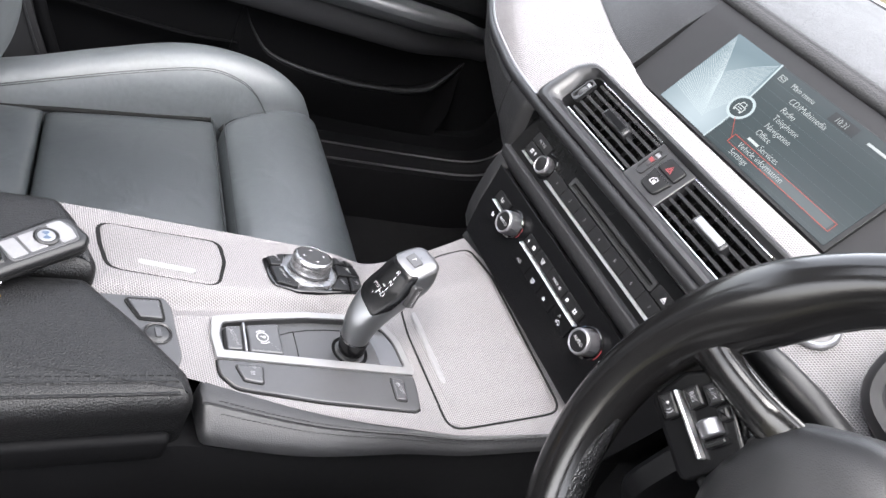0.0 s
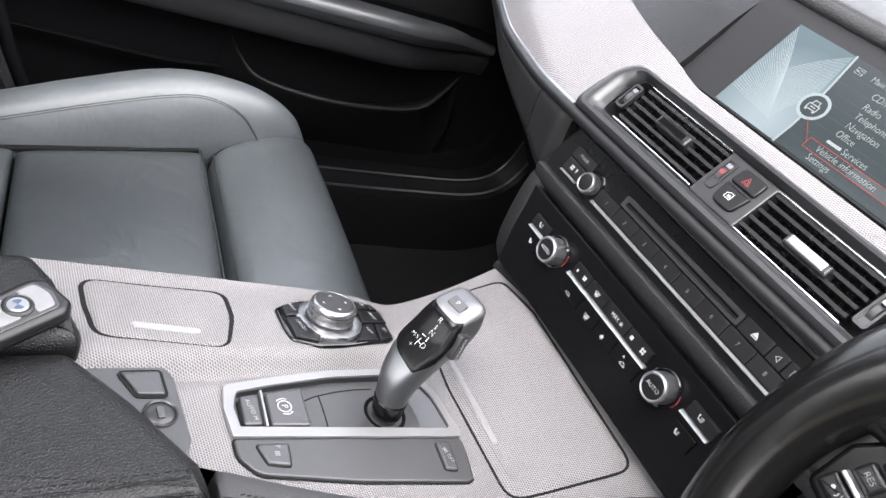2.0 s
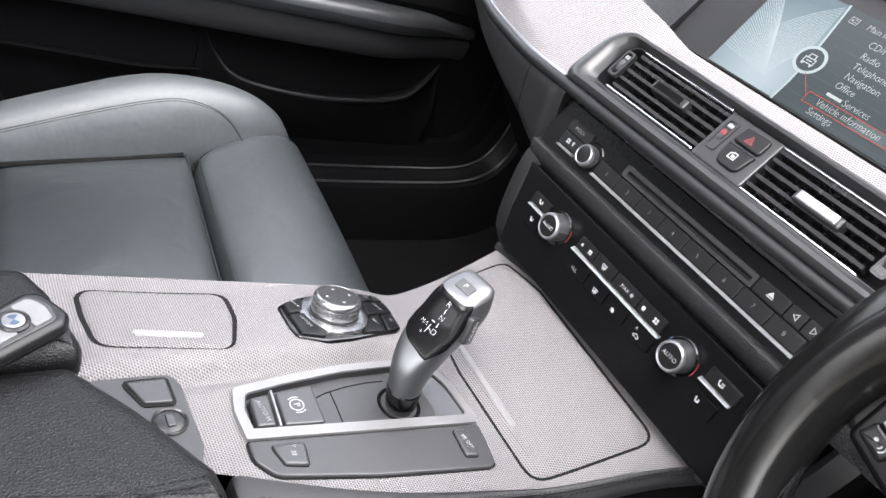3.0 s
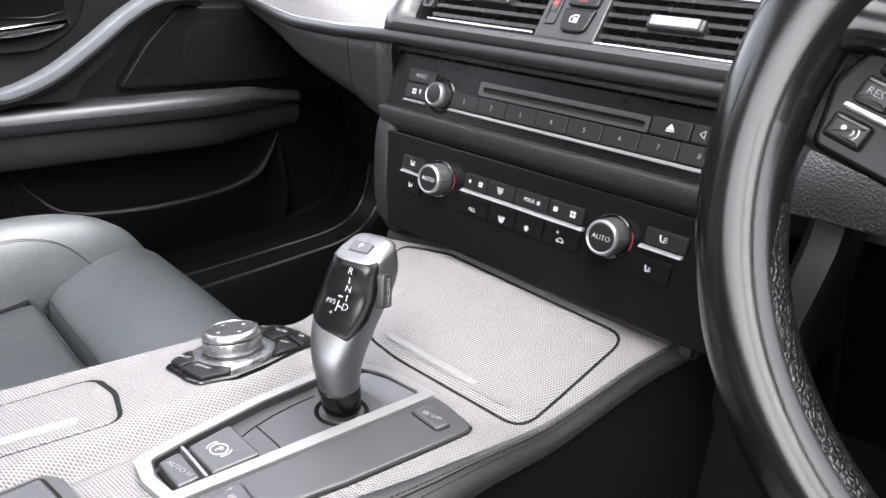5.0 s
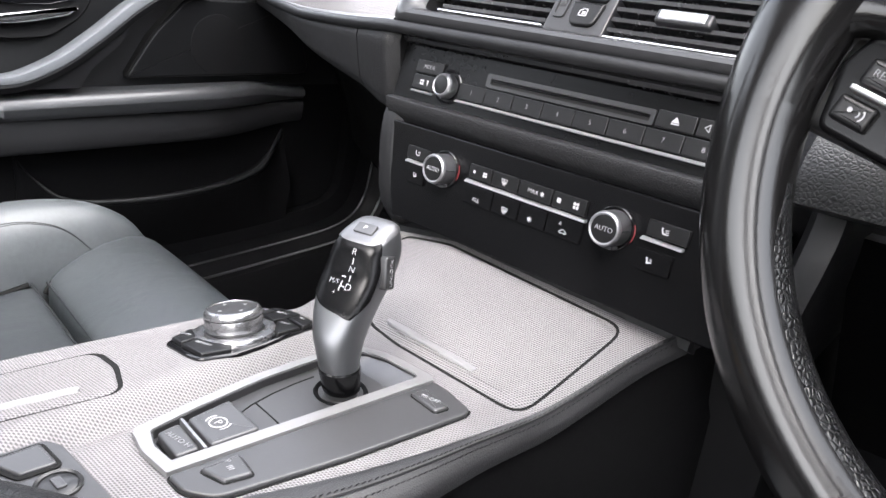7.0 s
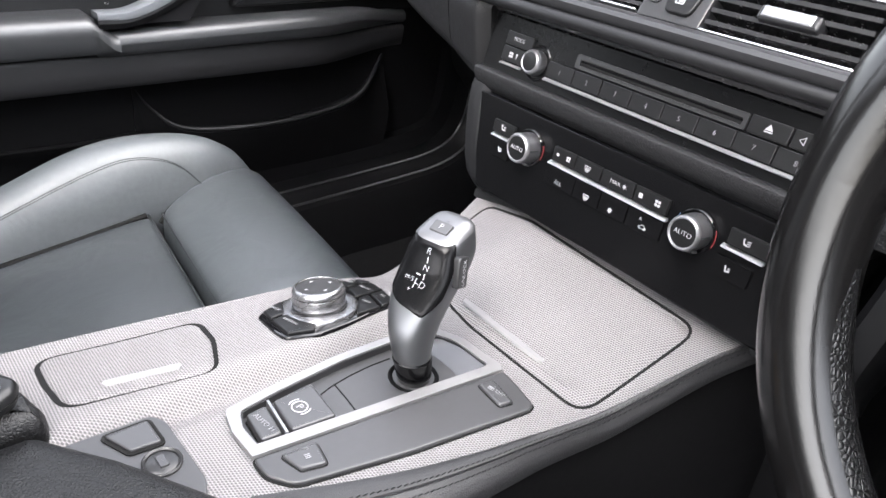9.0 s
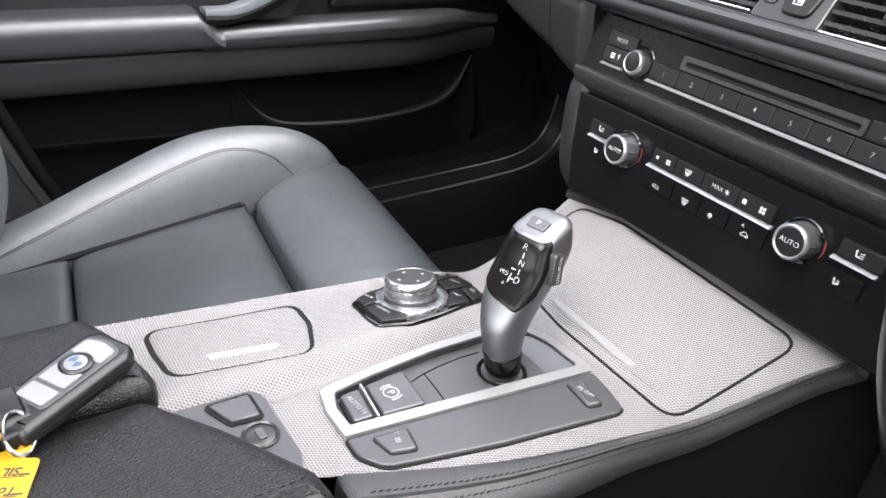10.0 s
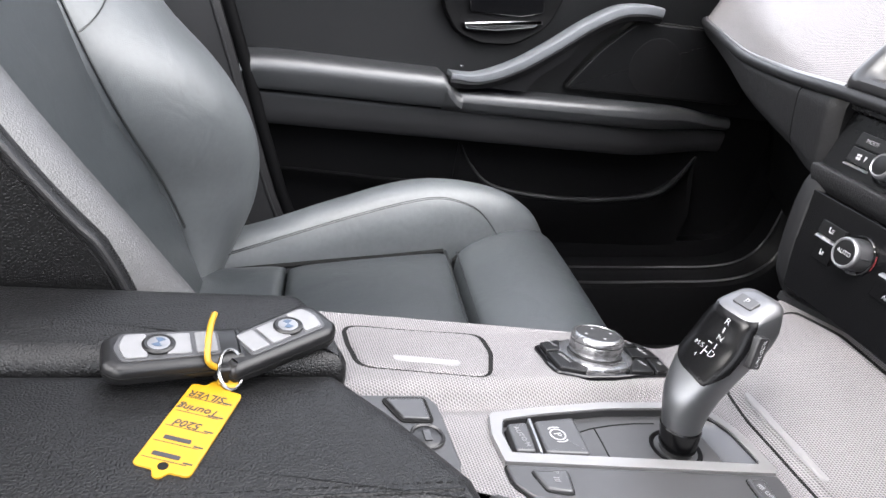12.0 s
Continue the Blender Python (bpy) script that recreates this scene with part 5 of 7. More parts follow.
def ic_screen():
    o = [(-0.0032, 0.0022), (0.0032, 0.0022), (0.0024, -0.0010), (-0.0024, -0.0010)]
    out = [line_poly(o[i], o[(i + 1) % 4], 0.0005) for i in range(4)]
    for k in (-1, 0, 1):
        out.append(line_poly((k * 0.0013, -0.0028), (k * 0.0013, 0.0012), 0.0005))
    return out


def ic_snow():
    return [line_poly((0.0024 * math.cos(radians(a)), 0.0024 * math.sin(radians(a))), (-0.0024 * math.cos(radians(a)), -0.0024 * math.sin(radians(a))), 0.0005) for a in (30, 90, 150)] + arc_shape(0, 0, 0.0013, 0, 360, 0.0004, 12)


def ic_car(s=1.0):
    o = [(-0.0034, -0.0012), (-0.0034, 0.0002), (-0.0020, 0.0004), (-0.0010, 0.0018), (0.0012, 0.0018), (0.0024, 0.0003), (0.0034, 0.0), (0.0034, -0.0012)]
    o = [(a * s, b * s) for a, b in o]
    return [line_poly(o[i], o[(i + 1) % 8], 0.0005 * s) for i in range(8)] + [circle(-0.002 * s, -0.0014 * s, 0.0007 * s, 10), circle(0.002 * s, -0.0014 * s, 0.0007 * s, 10)]


def ic_seat():
    return [line_poly((-0.0018, 0.0026), (-0.0010, -0.0006), 0.0012), line_poly((-0.0010, -0.0010), (0.0018, -0.0004), 0.0012), line_poly((0.0022, 0.0020), (0.0020, 0.0008), 0.0005), line_poly((0.0010, 0.0022), (0.0008, 0.0010), 0.0005)]


def ic_flow():
    return [line_poly((-0.0028, 0.0024), (-0.0020, -0.0002), 0.0009), line_poly((-0.0020, -0.0006), (0.0000, -0.0008), 0.0009), circle(-0.0026, 0.0030, 0.0007, 10)] + [line_poly((0.0002, 0.0020 - k * 0.0016), (0.0028, 0.0026 - k * 0.0016), 0.0005) for k in range(3)]


def radio():
    root = thing("radio_unit", (0.15, 0.02, 0.535), "black radio panel with numbered keys and disc slot", "radio")
    part("panel", slab(rect(-0.1465, -0.0150, 0.150, 0.0275, 0.002), RF, -0.03, 0.0, 0.0008), RADIO_BLACK, root)
    b = key_cap(root, RF, -0.1270, 0.0070, -0.0985, 0.0168, 0.0022, "mode_button")
    lettering("MODE", 0.0042, at_uv(RF, -0.1130, 0.0120, 0.0023), GREY_PRINT, b)
    b = key_cap(root, RF, -0.1270, -0.0052, -0.1030, 0.0058, 0.0022, "memory_button")
    part("symbol", bars(ic_fan(0.9) + [[Vector((0.0050, 0.0020)), Vector((0.0072, 0.0020)), Vector((0.0061, -0.0020))]], at_uv(RF, -0.1170, 0.0002, 0.0023)), WHITE, b)
    bright_line(root, RF, -0.1265, -0.1050, -0.0078, -0.0062, LINE_METAL, "", 0.0034)
    m = RF @ Matrix.Translation((-0.0905, 0.0012, 0))
    part("knob_well", turned([(0.0130, -0.002), (0.0130, 0.0010), (0.0122, 0.0014), (0.0108, 0.0002), (0.0105, -0.002)], m, 40), GLOSS, root)
    k = part("volume_knob", turned([(0.0086, -0.001), (0.0086, 0.0078), (0.0082, 0.0092), (0.0074, 0.0098), (0.0068, 0.0094), (0.0066, 0.0086)], m, 44), SILVER, root, "satin silver volume knob")
    bm = bmesh.new()
    for i in range(44):
        a = 2 * math.pi * i / 44
        tube([m @ Vector((0.0087 * math.cos(a), 0.0087 * math.sin(a), h)) for h in (0.0008, 0.0070)], 0.0004, 4, bm=bm)
    tagged(part("knurling", bm, SILVER_DULL, k), kind="stuff")
    part("knob_face", turned([(0.0067, 0.006), (0.0067, 0.0094), (0.0062, 0.0096), (0.001, 0.0096)], m, 36), BUTTON, k, "black knob face")
    for i in range(8):
        c = -0.0660 + 0.0255 * i
        b = key_cap(root, RF, c - 0.0125, -0.0050, c + 0.0125, 0.0062, 0.0024, "preset_button")
        lettering(str(i + 1), 0.0046, at_uv(RF, c, 0.0006, 0.0025), GREY_PRINT, b)
    bright_line(root, RF, -0.0790, 0.1295, -0.0078, -0.0058, LINE_METAL, "bright chrome strip", 0.0037)
    part("disc_slot", ring_strip(rect(-0.0560, 0.0076, 0.0770, 0.0172, 0.002), rect(-0.0520, 0.0098, 0.0740, 0.0140, 0.001), RF, -0.002, 0.0016), SATIN_BLACK, root, "disc slot")
    part("slot_gap", slab(rect(-0.0525, 0.0096, 0.0745, 0.0142, 0.0008), RF, -0.002, 0.0003, 0.0001, 1), DARK_GAP, root)
    part("slot_lip", slab(rect(-0.0525, 0.0120, 0.0745, 0.0132, 0.0004), RF, -0.002, 0.0010, 0.0003, 1), PANEL_BLACK, root)
    for name, u0, u1, poly in (("eject_button", 0.0785, 0.1035, [(-0.0026, -0.0010), (0.0026, -0.0010), (0, 0.0024)]), ("seek_button", 0.1045, 0.1170, [(0.0012, -0.0022), (0.0012, 0.0022), (-0.0018, 0)]), ("seek_button", 0.1180, 0.1305, [(-0.0012, -0.0022), (-0.0012, 0.0022), (0.0018, 0)])):
        b = key_cap(root, RF, u0, 0.0075, u1, 0.0180, 0.0022, name)
        m = at_uv(RF, (u0 + u1) / 2, 0.0130, 0.0023)
        shapes = [[Vector(p) for p in poly]] if name == "eject_button" else [line_poly(poly[i], poly[(i + 1) % 3], 0.0004) for i in range(3)]
        if name == "eject_button":
            shapes.append(rect(-0.0026, -0.0022, 0.0026, -0.0015))
        part("symbol", bars(shapes, m), WHITE, b)


radio()


def climate():
    root = thing("climate_panel", (0.14, 0.01, 0.45), "gloss black climate control panel with two dials", "control panel")
    part("panel", slab(round_poly([(-0.139, -0.040), (0.135, -0.040), (0.150, 0.034), (-0.160, 0.034)], 0.004, 3), CF, -0.04, 0.0, 0.001), PANEL_BLACK, root)
    # left pair
    b = key_cap(root, CF, -0.1305, 0.0092, -0.1070, 0.0190, 0.0024, "airflow_button")
    part("symbol", bars(ic_flow(), at_uv(CF, -0.1185, 0.0138, 0.0025) @ Matrix.Diagonal((0.80, 0.80, 1, 1))), WHITE, b)
    bright_line(root, CF, -0.1300, -0.1065, 0.0064, 0.0082, LINE_METAL)
    b = key_cap(root, CF, -0.1265, -0.0090, -0.1085, 0.0052, 0.0022, "seat_heat_button", PANEL_BLACK)
    part("symbol", bars(ic_seat(), at_uv(CF, -0.1180, -0.0028, 0.0023) @ Matrix.Diagonal((0.80, 0.80, 1, 1))), WHITE, b)
    # right pair
    b = key_cap(root, CF, 0.0785, 0.0122, 0.1050, 0.0222, 0.0024, "airflow_button")
    part("symbol", bars(ic_flow(), at_uv(CF, 0.0905, 0.0166, 0.0025) @ Matrix.Diagonal((0.80, 0.80, 1, 1))), WHITE, b)
    bright_line(root, CF, 0.0765, 0.1035, 0.0092, 0.0110, LINE_METAL)
    b = key_cap(root, CF, 0.0755, -0.0090, 0.0990, 0.0040, 0.0022, "seat_heat_button", PANEL_BLACK)
    part("symbol", bars(ic_seat(), at_uv(CF, 0.0850, -0.0030, 0.0023) @ Matrix.Diagonal((0.80, 0.80, 1, 1))), WHITE, b)
    # rows between the dials
    for name, u0, u1, marks in (("fan_button", -0.0650, -0.0440, [(ic_dot(), -0.0600), (ic_fan(), -0.0500)]), ("demist_button", -0.0432, -0.0200, [(ic_screen(), -0.0320)]), ("max_button", -0.0192, 0.0085, []), ("fan_button", 0.0093, 0.0355, [(ic_dot(0.0018, 0.0019), 0.0145), (ic_fan(1.2), 0.0280)])):
        b = key_cap(root, CF, u0, 0.0096, u1, 0.0202, 0.0024, name)
        for s, u in marks:
            part("symbol", bars(s, at_uv(CF, u, 0.0150, 0.0025) @ Matrix.Diagonal((0.80, 0.80, 1, 1))), WHITE, b)
        if name == "max_button":
            lettering("MAX", 0.0042, at_uv(CF, -0.0070, 0.0150, 0.0025), WHITE, b)
            part("symbol", bars(ic_snow()[:3] + [circle(0, 0, 0.0014, 12)], at_uv(CF, 0.0008, 0.0150, 0.0025) @ Matrix.Diagonal((0.72, 0.72, 1, 1))), WHITE, b)
    bright_line(root, CF, -0.0670, 0.0370, 0.0066, 0.0086, LINE_METAL, "bright chrome strip")
    for name, u0, u1, s, c in (("all_button", -0.0680, -0.0400, None, -0.0540), ("rear_demist_button", -0.0392, -0.0160, ic_screen(), -0.0270), ("cooling_button", -0.0152, 0.0075, ic_snow(), -0.0050), ("recirculation_button", 0.0083, 0.0360, ic_car(), 0.0225)):
        b = key_cap(root, CF, u0, -0.0085, u1, 0.0052, 0.0020, name, PANEL_BLACK)
        if s:
            part("symbol", bars(s, at_uv(CF, c, -0.0040, 0.0023) @ Matrix.Diagonal((0.80, 0.80, 1, 1))), WHITE, b)
        else:
            lettering("ALL", 0.0042, at_uv(CF, c, -0.0045, 0.0023), WHITE, b)
        if name == "recirculation_button":
            lettering("A", 0.0034, at_uv(CF, 0.0195, 0.0008, 0.0023), WHITE, b)
    # dials
    DS, DH = 0.67, 0.78
    for cu, cv in ((-0.0900, 0.0095), (0.0570, 0.0095)):
        m = CF @ Matrix.Translation((cu, cv, 0))
        w = part("dial_well", turned([(r * DS, h * DH) for r, h in [(0.0205, -0.002), (0.0205, 0.0020), (0.0195, 0.0030), (0.0178, 0.0012), (0.0176, -0.002)]], m, 48), GLOSS, root, "gloss black dial well")
        part("warm_mark", bars(arc_shape(0, 0, 0.0140, -22, 24, 0.0008), m, 0.0004, 0.0004), RED_PRINT, w, "red warm scale")
        part("cool_mark", bars(arc_shape(0, 0, 0.0142, 154, 210, 0.0010), m, 0.0004, 0.0004), BLUE_PRINT, w, "blue cool scale")
        part("temperature_window", bars(sum([arc_shape(0, 0, 0.0128, a, a + 16, 0.0020, 3) for a in (226, 246, 266, 286)], []), m, 0.0026, 0.0008), PANEL_GREY, w)
        d = part("dial", turned([(r * DS, h * DH) for r, h in [(0.0168, -0.001), (0.0170, 0.0030), (0.0166, 0.0120), (0.0162, 0.0160), (0.0155, 0.0176), (0.0142, 0.0182), (0.0130, 0.0178), (0.0126, 0.0168)]], m, 56), SILVER_DULL, root, "satin silver temperature dial")
        part("dial_ring", turned([(r * DS, h * DH) for r, h in [(0.0163, 0.0148), (0.0166, 0.0158), (0.0158, 0.0178), (0.0144, 0.0186), (0.0133, 0.0182), (0.0130, 0.0172)]], m, 56), SILVER, d)
        part("dial_face", turned([(r * DS, h * DH) for r, h in [(0.0129, 0.012), (0.0129, 0.0178), (0.0120, 0.0179), (0.001, 0.0179)]], m, 44), BUTTON, d, "black dial face")
        lettering("AUTO", 0.0046, at_uv(m, 0, 0, 0.0181 * DH, 0), WHITE, d)
        part("thumb_rib", tube([m @ Vector((0.0112 * math.cos(0.1), 0.0112 * math.sin(0.1), h)) for h in (0.003, 0.011)], 0.0006, 6), PEWTER, d)


climate()


def vents():
    root = thing("centre_air_vent", (0.16, 0.0, 0.60), "black twin centre air vent with chrome strips", "air vent")
    outer = round_poly([(-0.158, -0.034), (0.150, -0.034), (0.150, 0.026), (-0.138, 0.026), (-0.152, 0.012)], [0.010, 0.006, 0.006, 0.022, 0.02], 6)
    inner = round_poly([(-0.133, -0.021), (0.136, -0.0215), (0.130, 0.0175), (-0.126, 0.0195), (-0.133, 0.006)], [0.006, 0.006, 0.006, 0.010, 0.012], 6)
    n = len(outer)
    rings = []
    for w, h in ((0, -0.010), (0, 0.0040), (0.12, 0.0075), (0.35, 0.0095), (0.60, 0.0090), (0.85, 0.0050), (1.0, 0.0010), (1.0, -0.020)):
        rings.append([VF @ Vector((outer[i].x * (1 - w) + inner[i].x * w, outer[i].y * (1 - w) + inner[i].y * w, h)) for i in range(n)])
    part("surround", loft(rings, cap=False), VENT_GREY, root, "satin dark grey surround")
    part("duct", slab(inset_poly(inner, -0.002), VF, -0.030, -0.022, 0.001), DARK_GAP, root)
    walls = ring_strip(inset_poly(inner, -0.0015), inset_poly(inner, 0.0005), VF, -0.024, 0.001)
    part("duct_wall", walls, SATIN_BLACK, root)
    # chrome strips along both edges of the openings
    for u0, u1, v in ((-0.1150, -0.0235, 0.0180), (0.0235, 0.1120, 0.0165), (-0.1180, -0.0235, -0.0195), (0.0235, 0.1140, -0.0210)):
        part("chrome_strip", slab(rect(u0, v - 0.0008, u1, v + 0.0008, 0.0005), VF, -0.004, 0.0034, 0.0008), CHROME, root, "chrome strip")
    # slats
    for u0, u1 in ((-0.1165, -0.0232), (0.0232, 0.1130)):
        for v in (-0.0140, -0.0066, 0.0008, 0.0082, 0.0150):
            prof = [(-0.0018, 0.0004), (0.0004, 0.0014), (0.0014, -0.0006), (0.0010, -0.014), (-0.0012, -0.014)]
            part("slat", loft([[VF @ Vector((u, v + a - 0.35 * (b + 0.0) * 0.0, b)) for a, b in prof] for u in (u0, u1)]), SLAT, root)
        for u in span(u0 + 0.010, u1 - 0.010, 6):
            part("blade", slab(rect(u - 0.0004, -0.0190, u + 0.0004, 0.0165), VF, -0.021, -0.010, 0.0002, 1), DARK_GAP, root)
    # sliders
    for cu, cv, mat in ((-0.0680, 0.0015, PANEL_BLACK), (0.0705, -0.0035, None)):
        s = part("slider", slab(rect(cu - 0.0175, cv - 0.0042, cu + 0.0175, cv + 0.0040, 0.0016), VF, -0.006, 0.0062, 0.0016, 3), SATIN_BLACK, root, "slider on the slats")
        part("slider_face", slab(rect(cu - 0.0155, cv - 0.0028, cu + 0.0140, cv + 0.0036, 0.0010), VF, 0.004, 0.0068, 0.0008, 2), mat or SILVER, s)
    # centre module with hazard switch, lock switch and thumb wheel
    c = part("switch_plate", slab(rect(-0.0225, -0.0215, 0.0225, 0.0185, 0.002), VF, -0.010, 0.0022, 0.001), VENT_GREY, root, "dark grey switch plate")
    hz = part("hazard_switch", slab(round_poly([(-0.0065, 0.0015), (0.0165, 0.0015), (0.0165, 0.0145), (-0.0045, 0.0145)], 0.003, 4), VF, 0.0, 0.0046, 0.0012, 3), BUTTON, c, "black hazard switch with red triangle")
    m = at_uv(VF, 0.0045, 0.0070, 0.0047)
    tri = [(-0.0030, -0.0022), (0.0030, -0.0022), (0, 0.0032)]
    tr2 = [(-0.0014, -0.0012), (0.0014, -0.0012), (0, 0.0012)]
    part("triangle", bars([line_poly(tri[i], tri[(i + 1) % 3], 0.0007) for i in range(3)] + [line_poly(tr2[i], tr2[(i + 1) % 3], 0.0005) for i in range(3)], m), RED_PRINT, hz, "red warning triangle")
    lk = part("lock_switch", slab(round_poly([(-0.0065, 0.0), (0.0165, 0.0), (0.0140, -0.0165), (-0.0045, -0.0165)], [0.001, 0.001, 0.006, 0.006], 4), VF, 0.0, 0.0046, 0.0012, 3), BUTTON, c, "black door lock switch")
    m = at_uv(VF, 0.0040, -0.0078, 0.0047)
    part("symbol", bars([line_poly((-0.0028, -0.0022), (0.0026, -0.0022), 0.0006), line_poly((-0.0028, -0.0022), (-0.0028, 0.0010), 0.0006), line_poly((-0.0028, 0.0010), (-0.0005, 0.0026), 0.0006), line_poly((-0.0005, 0.0026), (0.0026, 0.0026), 0.0006), line_poly((0.0026, 0.0026), (0.0026, -0.0022), 0.0006), rect(-0.0008, -0.0012, 0.0016, 0.0008)], m), WHITE, lk)
    for cu, v0, v1, red in ((-0.0150, -0.0120, 0.0140, True), (-0.1235, -0.0110, 0.0125, False), (0.1210, -0.0150, 0.0110, False)):
        w = part("thumb_wheel_well", ring_strip(rect(cu - 0.0048, v0, cu + 0.0048, v1, 0.003), rect(cu - 0.0032, v0 + 0.002, cu + 0.0032, v1 - 0.002, 0.002), VF, -0.001, 0.0034), SATIN_BLACK, root)
        part("well_floor", slab(rect(cu - 0.0034, v0 + 0.0018, cu + 0.0034, v1 - 0.0018), VF, -0.004, 0.0012, 0.0002, 1), GLOSS, w)
        cv = (v0 + v1) / 2
        axis = VF @ Matrix.Translation((cu, cv, -0.0040)) @ Matrix.Rotation(radians(90), 4, "Y")
        part("thumb_wheel", turned([(0.0070, -0.0026), (0.0078, -0.0020), (0.0078, 0.0020), (0.0070, 0.0026)], axis, 28), PANEL_GREY, w, "ribbed thumb wheel")
        if red:
            part("red_mark", slab(rect(cu - 0.0024, cv - 0.0005, cu + 0.0024, cv + 0.0030), VF, 0.002, 0.0042, 0.0003, 1), RED_PRINT, w, "red marker")
        part("silver_mark", slab(rect(cu - 0.0022, v1 - 0.0075, cu + 0.0022, v1 - 0.0040, 0.0008), VF, 0.001, 0.0036, 0.0004, 1), SILVER, w)


vents()


def screen():
    root = thing("display_screen", (0.235, 0.01, 0.655), "wide dashboard screen showing a menu list", "screen")
    U0, U1, V0, V1 = -0.0915, 0.1130, -0.0450, 0.0400
    part("bezel", slab(rect(U0 - 0.0010, V0 - 0.004, U1 + 0.004, V1 + 0.0008, 0.0008), SF, -0.010, -0.0012, 0.0005), BAY, root, "thin black bezel")
    part("glass", slab(rect(U0, V0, U1, V1), SF, -0.004, -0.0004, 0.0001, 1), SCREEN_DARK, root, "dark slate menu field")

    def mark(name, shapes, mat, n=0.0, label=""):
        part(name, bars(shapes, SF, n, 0.00008), mat, root, label)

    # left field with its feather of fine curves
    edge = [(U0, V0), (-0.0275, V0), (-0.0278, -0.0250), (-0.0300, 0.0), (-0.0360, V1), (U0, V1)]
    mark("picture_field", [[Vector(p) for p in edge]], SCREEN_FIELD, -0.0004, "pale blue picture field")
    def fld(a, b):
        return Vector((U0 + 0.0008 + a * (0.0620 - 0.006 * b), V0 + b * (V1 - V0)))

    def feather(a, c, b, w):
        pts = [(1 - t) ** 2 * a + 2 * t * (1 - t) * c + t * t * b for t in span(0, 1, 6)]
        return [line_poly(p, q, w) for p, q in zip(pts, pts[1:])]

    lines = []
    for k in range(30):
        f = k / 29
        start = fld(0.75, 0.13).lerp(fld(0.46, 0.50), 0.75 * (1 - f))
        lines += feather(start, fld(0.34 + 0.06 * f, 0.66 - 0.50 * f), fld(0.0, 0.96 - 0.76 * f), 0.00042)
    for k in range(26):
        f = k / 25
        start = fld(0.40, 0.60).lerp(fld(0.74, 0.16), f)
        end = fld(0.94, 0.97).lerp(fld(0.97, 0.52), f)
        lines += feather(start, start.lerp(end, 0.5) + Vector((-0.0015, 0.0035)), end, 0.00038)
    mark("feather_pattern", lines, SCREEN_LINE, -0.0003, "fine pale feather lines")
    arc = [Vector((-0.0360, V1)), Vector((-0.0315, 0.0120)), Vector((-0.0285, -0.0100)), Vector((-0.0272, -0.0280)), Vector((-0.0275, V0))]
    mark("divider", [line_poly(p, q, 0.0016) for p, q in zip(arc, arc[1:])], SCREEN_LINE, -0.0002, "pale divider line")
    mark("menu_disc", [circle(-0.0275, -0.0078, 0.0118, 36)], SCREEN_LINE, -0.0002)
    mark("menu_disc_core", [circle(-0.0275, -0.0078, 0.0094, 36)], SCREEN_DARK, -0.0001)
    part("car_symbol", bars([line_poly(p, q, 0.0008) for p, q in (((-0.0030, 0.0012), (-0.0022, 0.0046)), ((-0.0022, 0.0046), (0.0022, 0.0046)), ((0.0022, 0.0046), (0.0030, 0.0012)), ((-0.0044, 0.0012), (0.0044, 0.0012)), ((0.0044, 0.0012), (0.0044, -0.0032)), ((0.0044, -0.0032), (-0.0044, -0.0032)), ((-0.0044, -0.0032), (-0.0044, 0.0012)), ((-0.0020, -0.0010), (0.0020, -0.0010)))] + [rect(-0.0044, -0.0050, -0.0026, -0.0032), rect(0.0026, -0.0050, 0.0044, -0.0032)], at_uv(SF, -0.0275, -0.0078, 0.0)), SCREEN_WHITE, root)
    for k in range(9):
        v = 0.0262 - 0.0085 * k
        mark("row_line", [rect(-0.024 if k > 1 else -0.033, v - 0.00012, U1, v + 0.00012)], SCREEN_ROW, -0.0003)
    mark("clock_field", [rect(0.0300, 0.0275, 0.0560, 0.0365)], SCREEN_BLACK, -0.0003)
    for s, u, v, z in (("Main menu", -0.0140, 0.0315, 0.0070), ("10:31", 0.0350, 0.0315, 0.0070), ("CD/Multimedia", -0.0036, 0.0212, 0.0078), ("Radio", -0.0015, 0.0118, 0.0078), ("Telephone", -0.0003, 0.0032, 0.0078), ("Navigation", 0.0011, -0.0056, 0.0078), ("Office", 0.0009, -0.0142, 0.0078),
                       ("Services", 0.0150, -0.0228, 0.0078), ("Vehicle information", 0.0002, -0.0312, 0.0078), ("Settings", 0.0000, -0.0395, 0.0078)):
        lettering(s, z, at_uv(SF, u, v, 0.0) @ Matrix.Diagonal((0.84, 1, 1, 1)), SCREEN_WHITE, root, align="LEFT")
    part("word_bar", bars([rect(0.0012, -0.0240, 0.0134, -0.0216, 0.0004)], SF, 0.0), SCREEN_WHITE, root)
    part("word_bar", bars([rect(0.0680, 0.0304, 0.0880, 0.0326, 0.0004)], SF, 0.0), SCREEN_WHITE, root)
    part("menu_symbol", bars([line_poly(a, b, 0.0004) for a, b in (((-0.0280, 0.0338), (-0.0218, 0.0338)), ((-0.0218, 0.0338), (-0.0218, 0.0290)), ((-0.0218, 0.0290), (-0.0280, 0.0290)), ((-0.0280, 0.0290), (-0.0280, 0.0338)), ((-0.0250, 0.0325), (-0.0228, 0.0325)), ((-0.0250, 0.0305), (-0.0228, 0.0305)))] + [circle(-0.0264, 0.0314, 0.0008, 10)], SF, 0.0), SCREEN_WHITE, root)
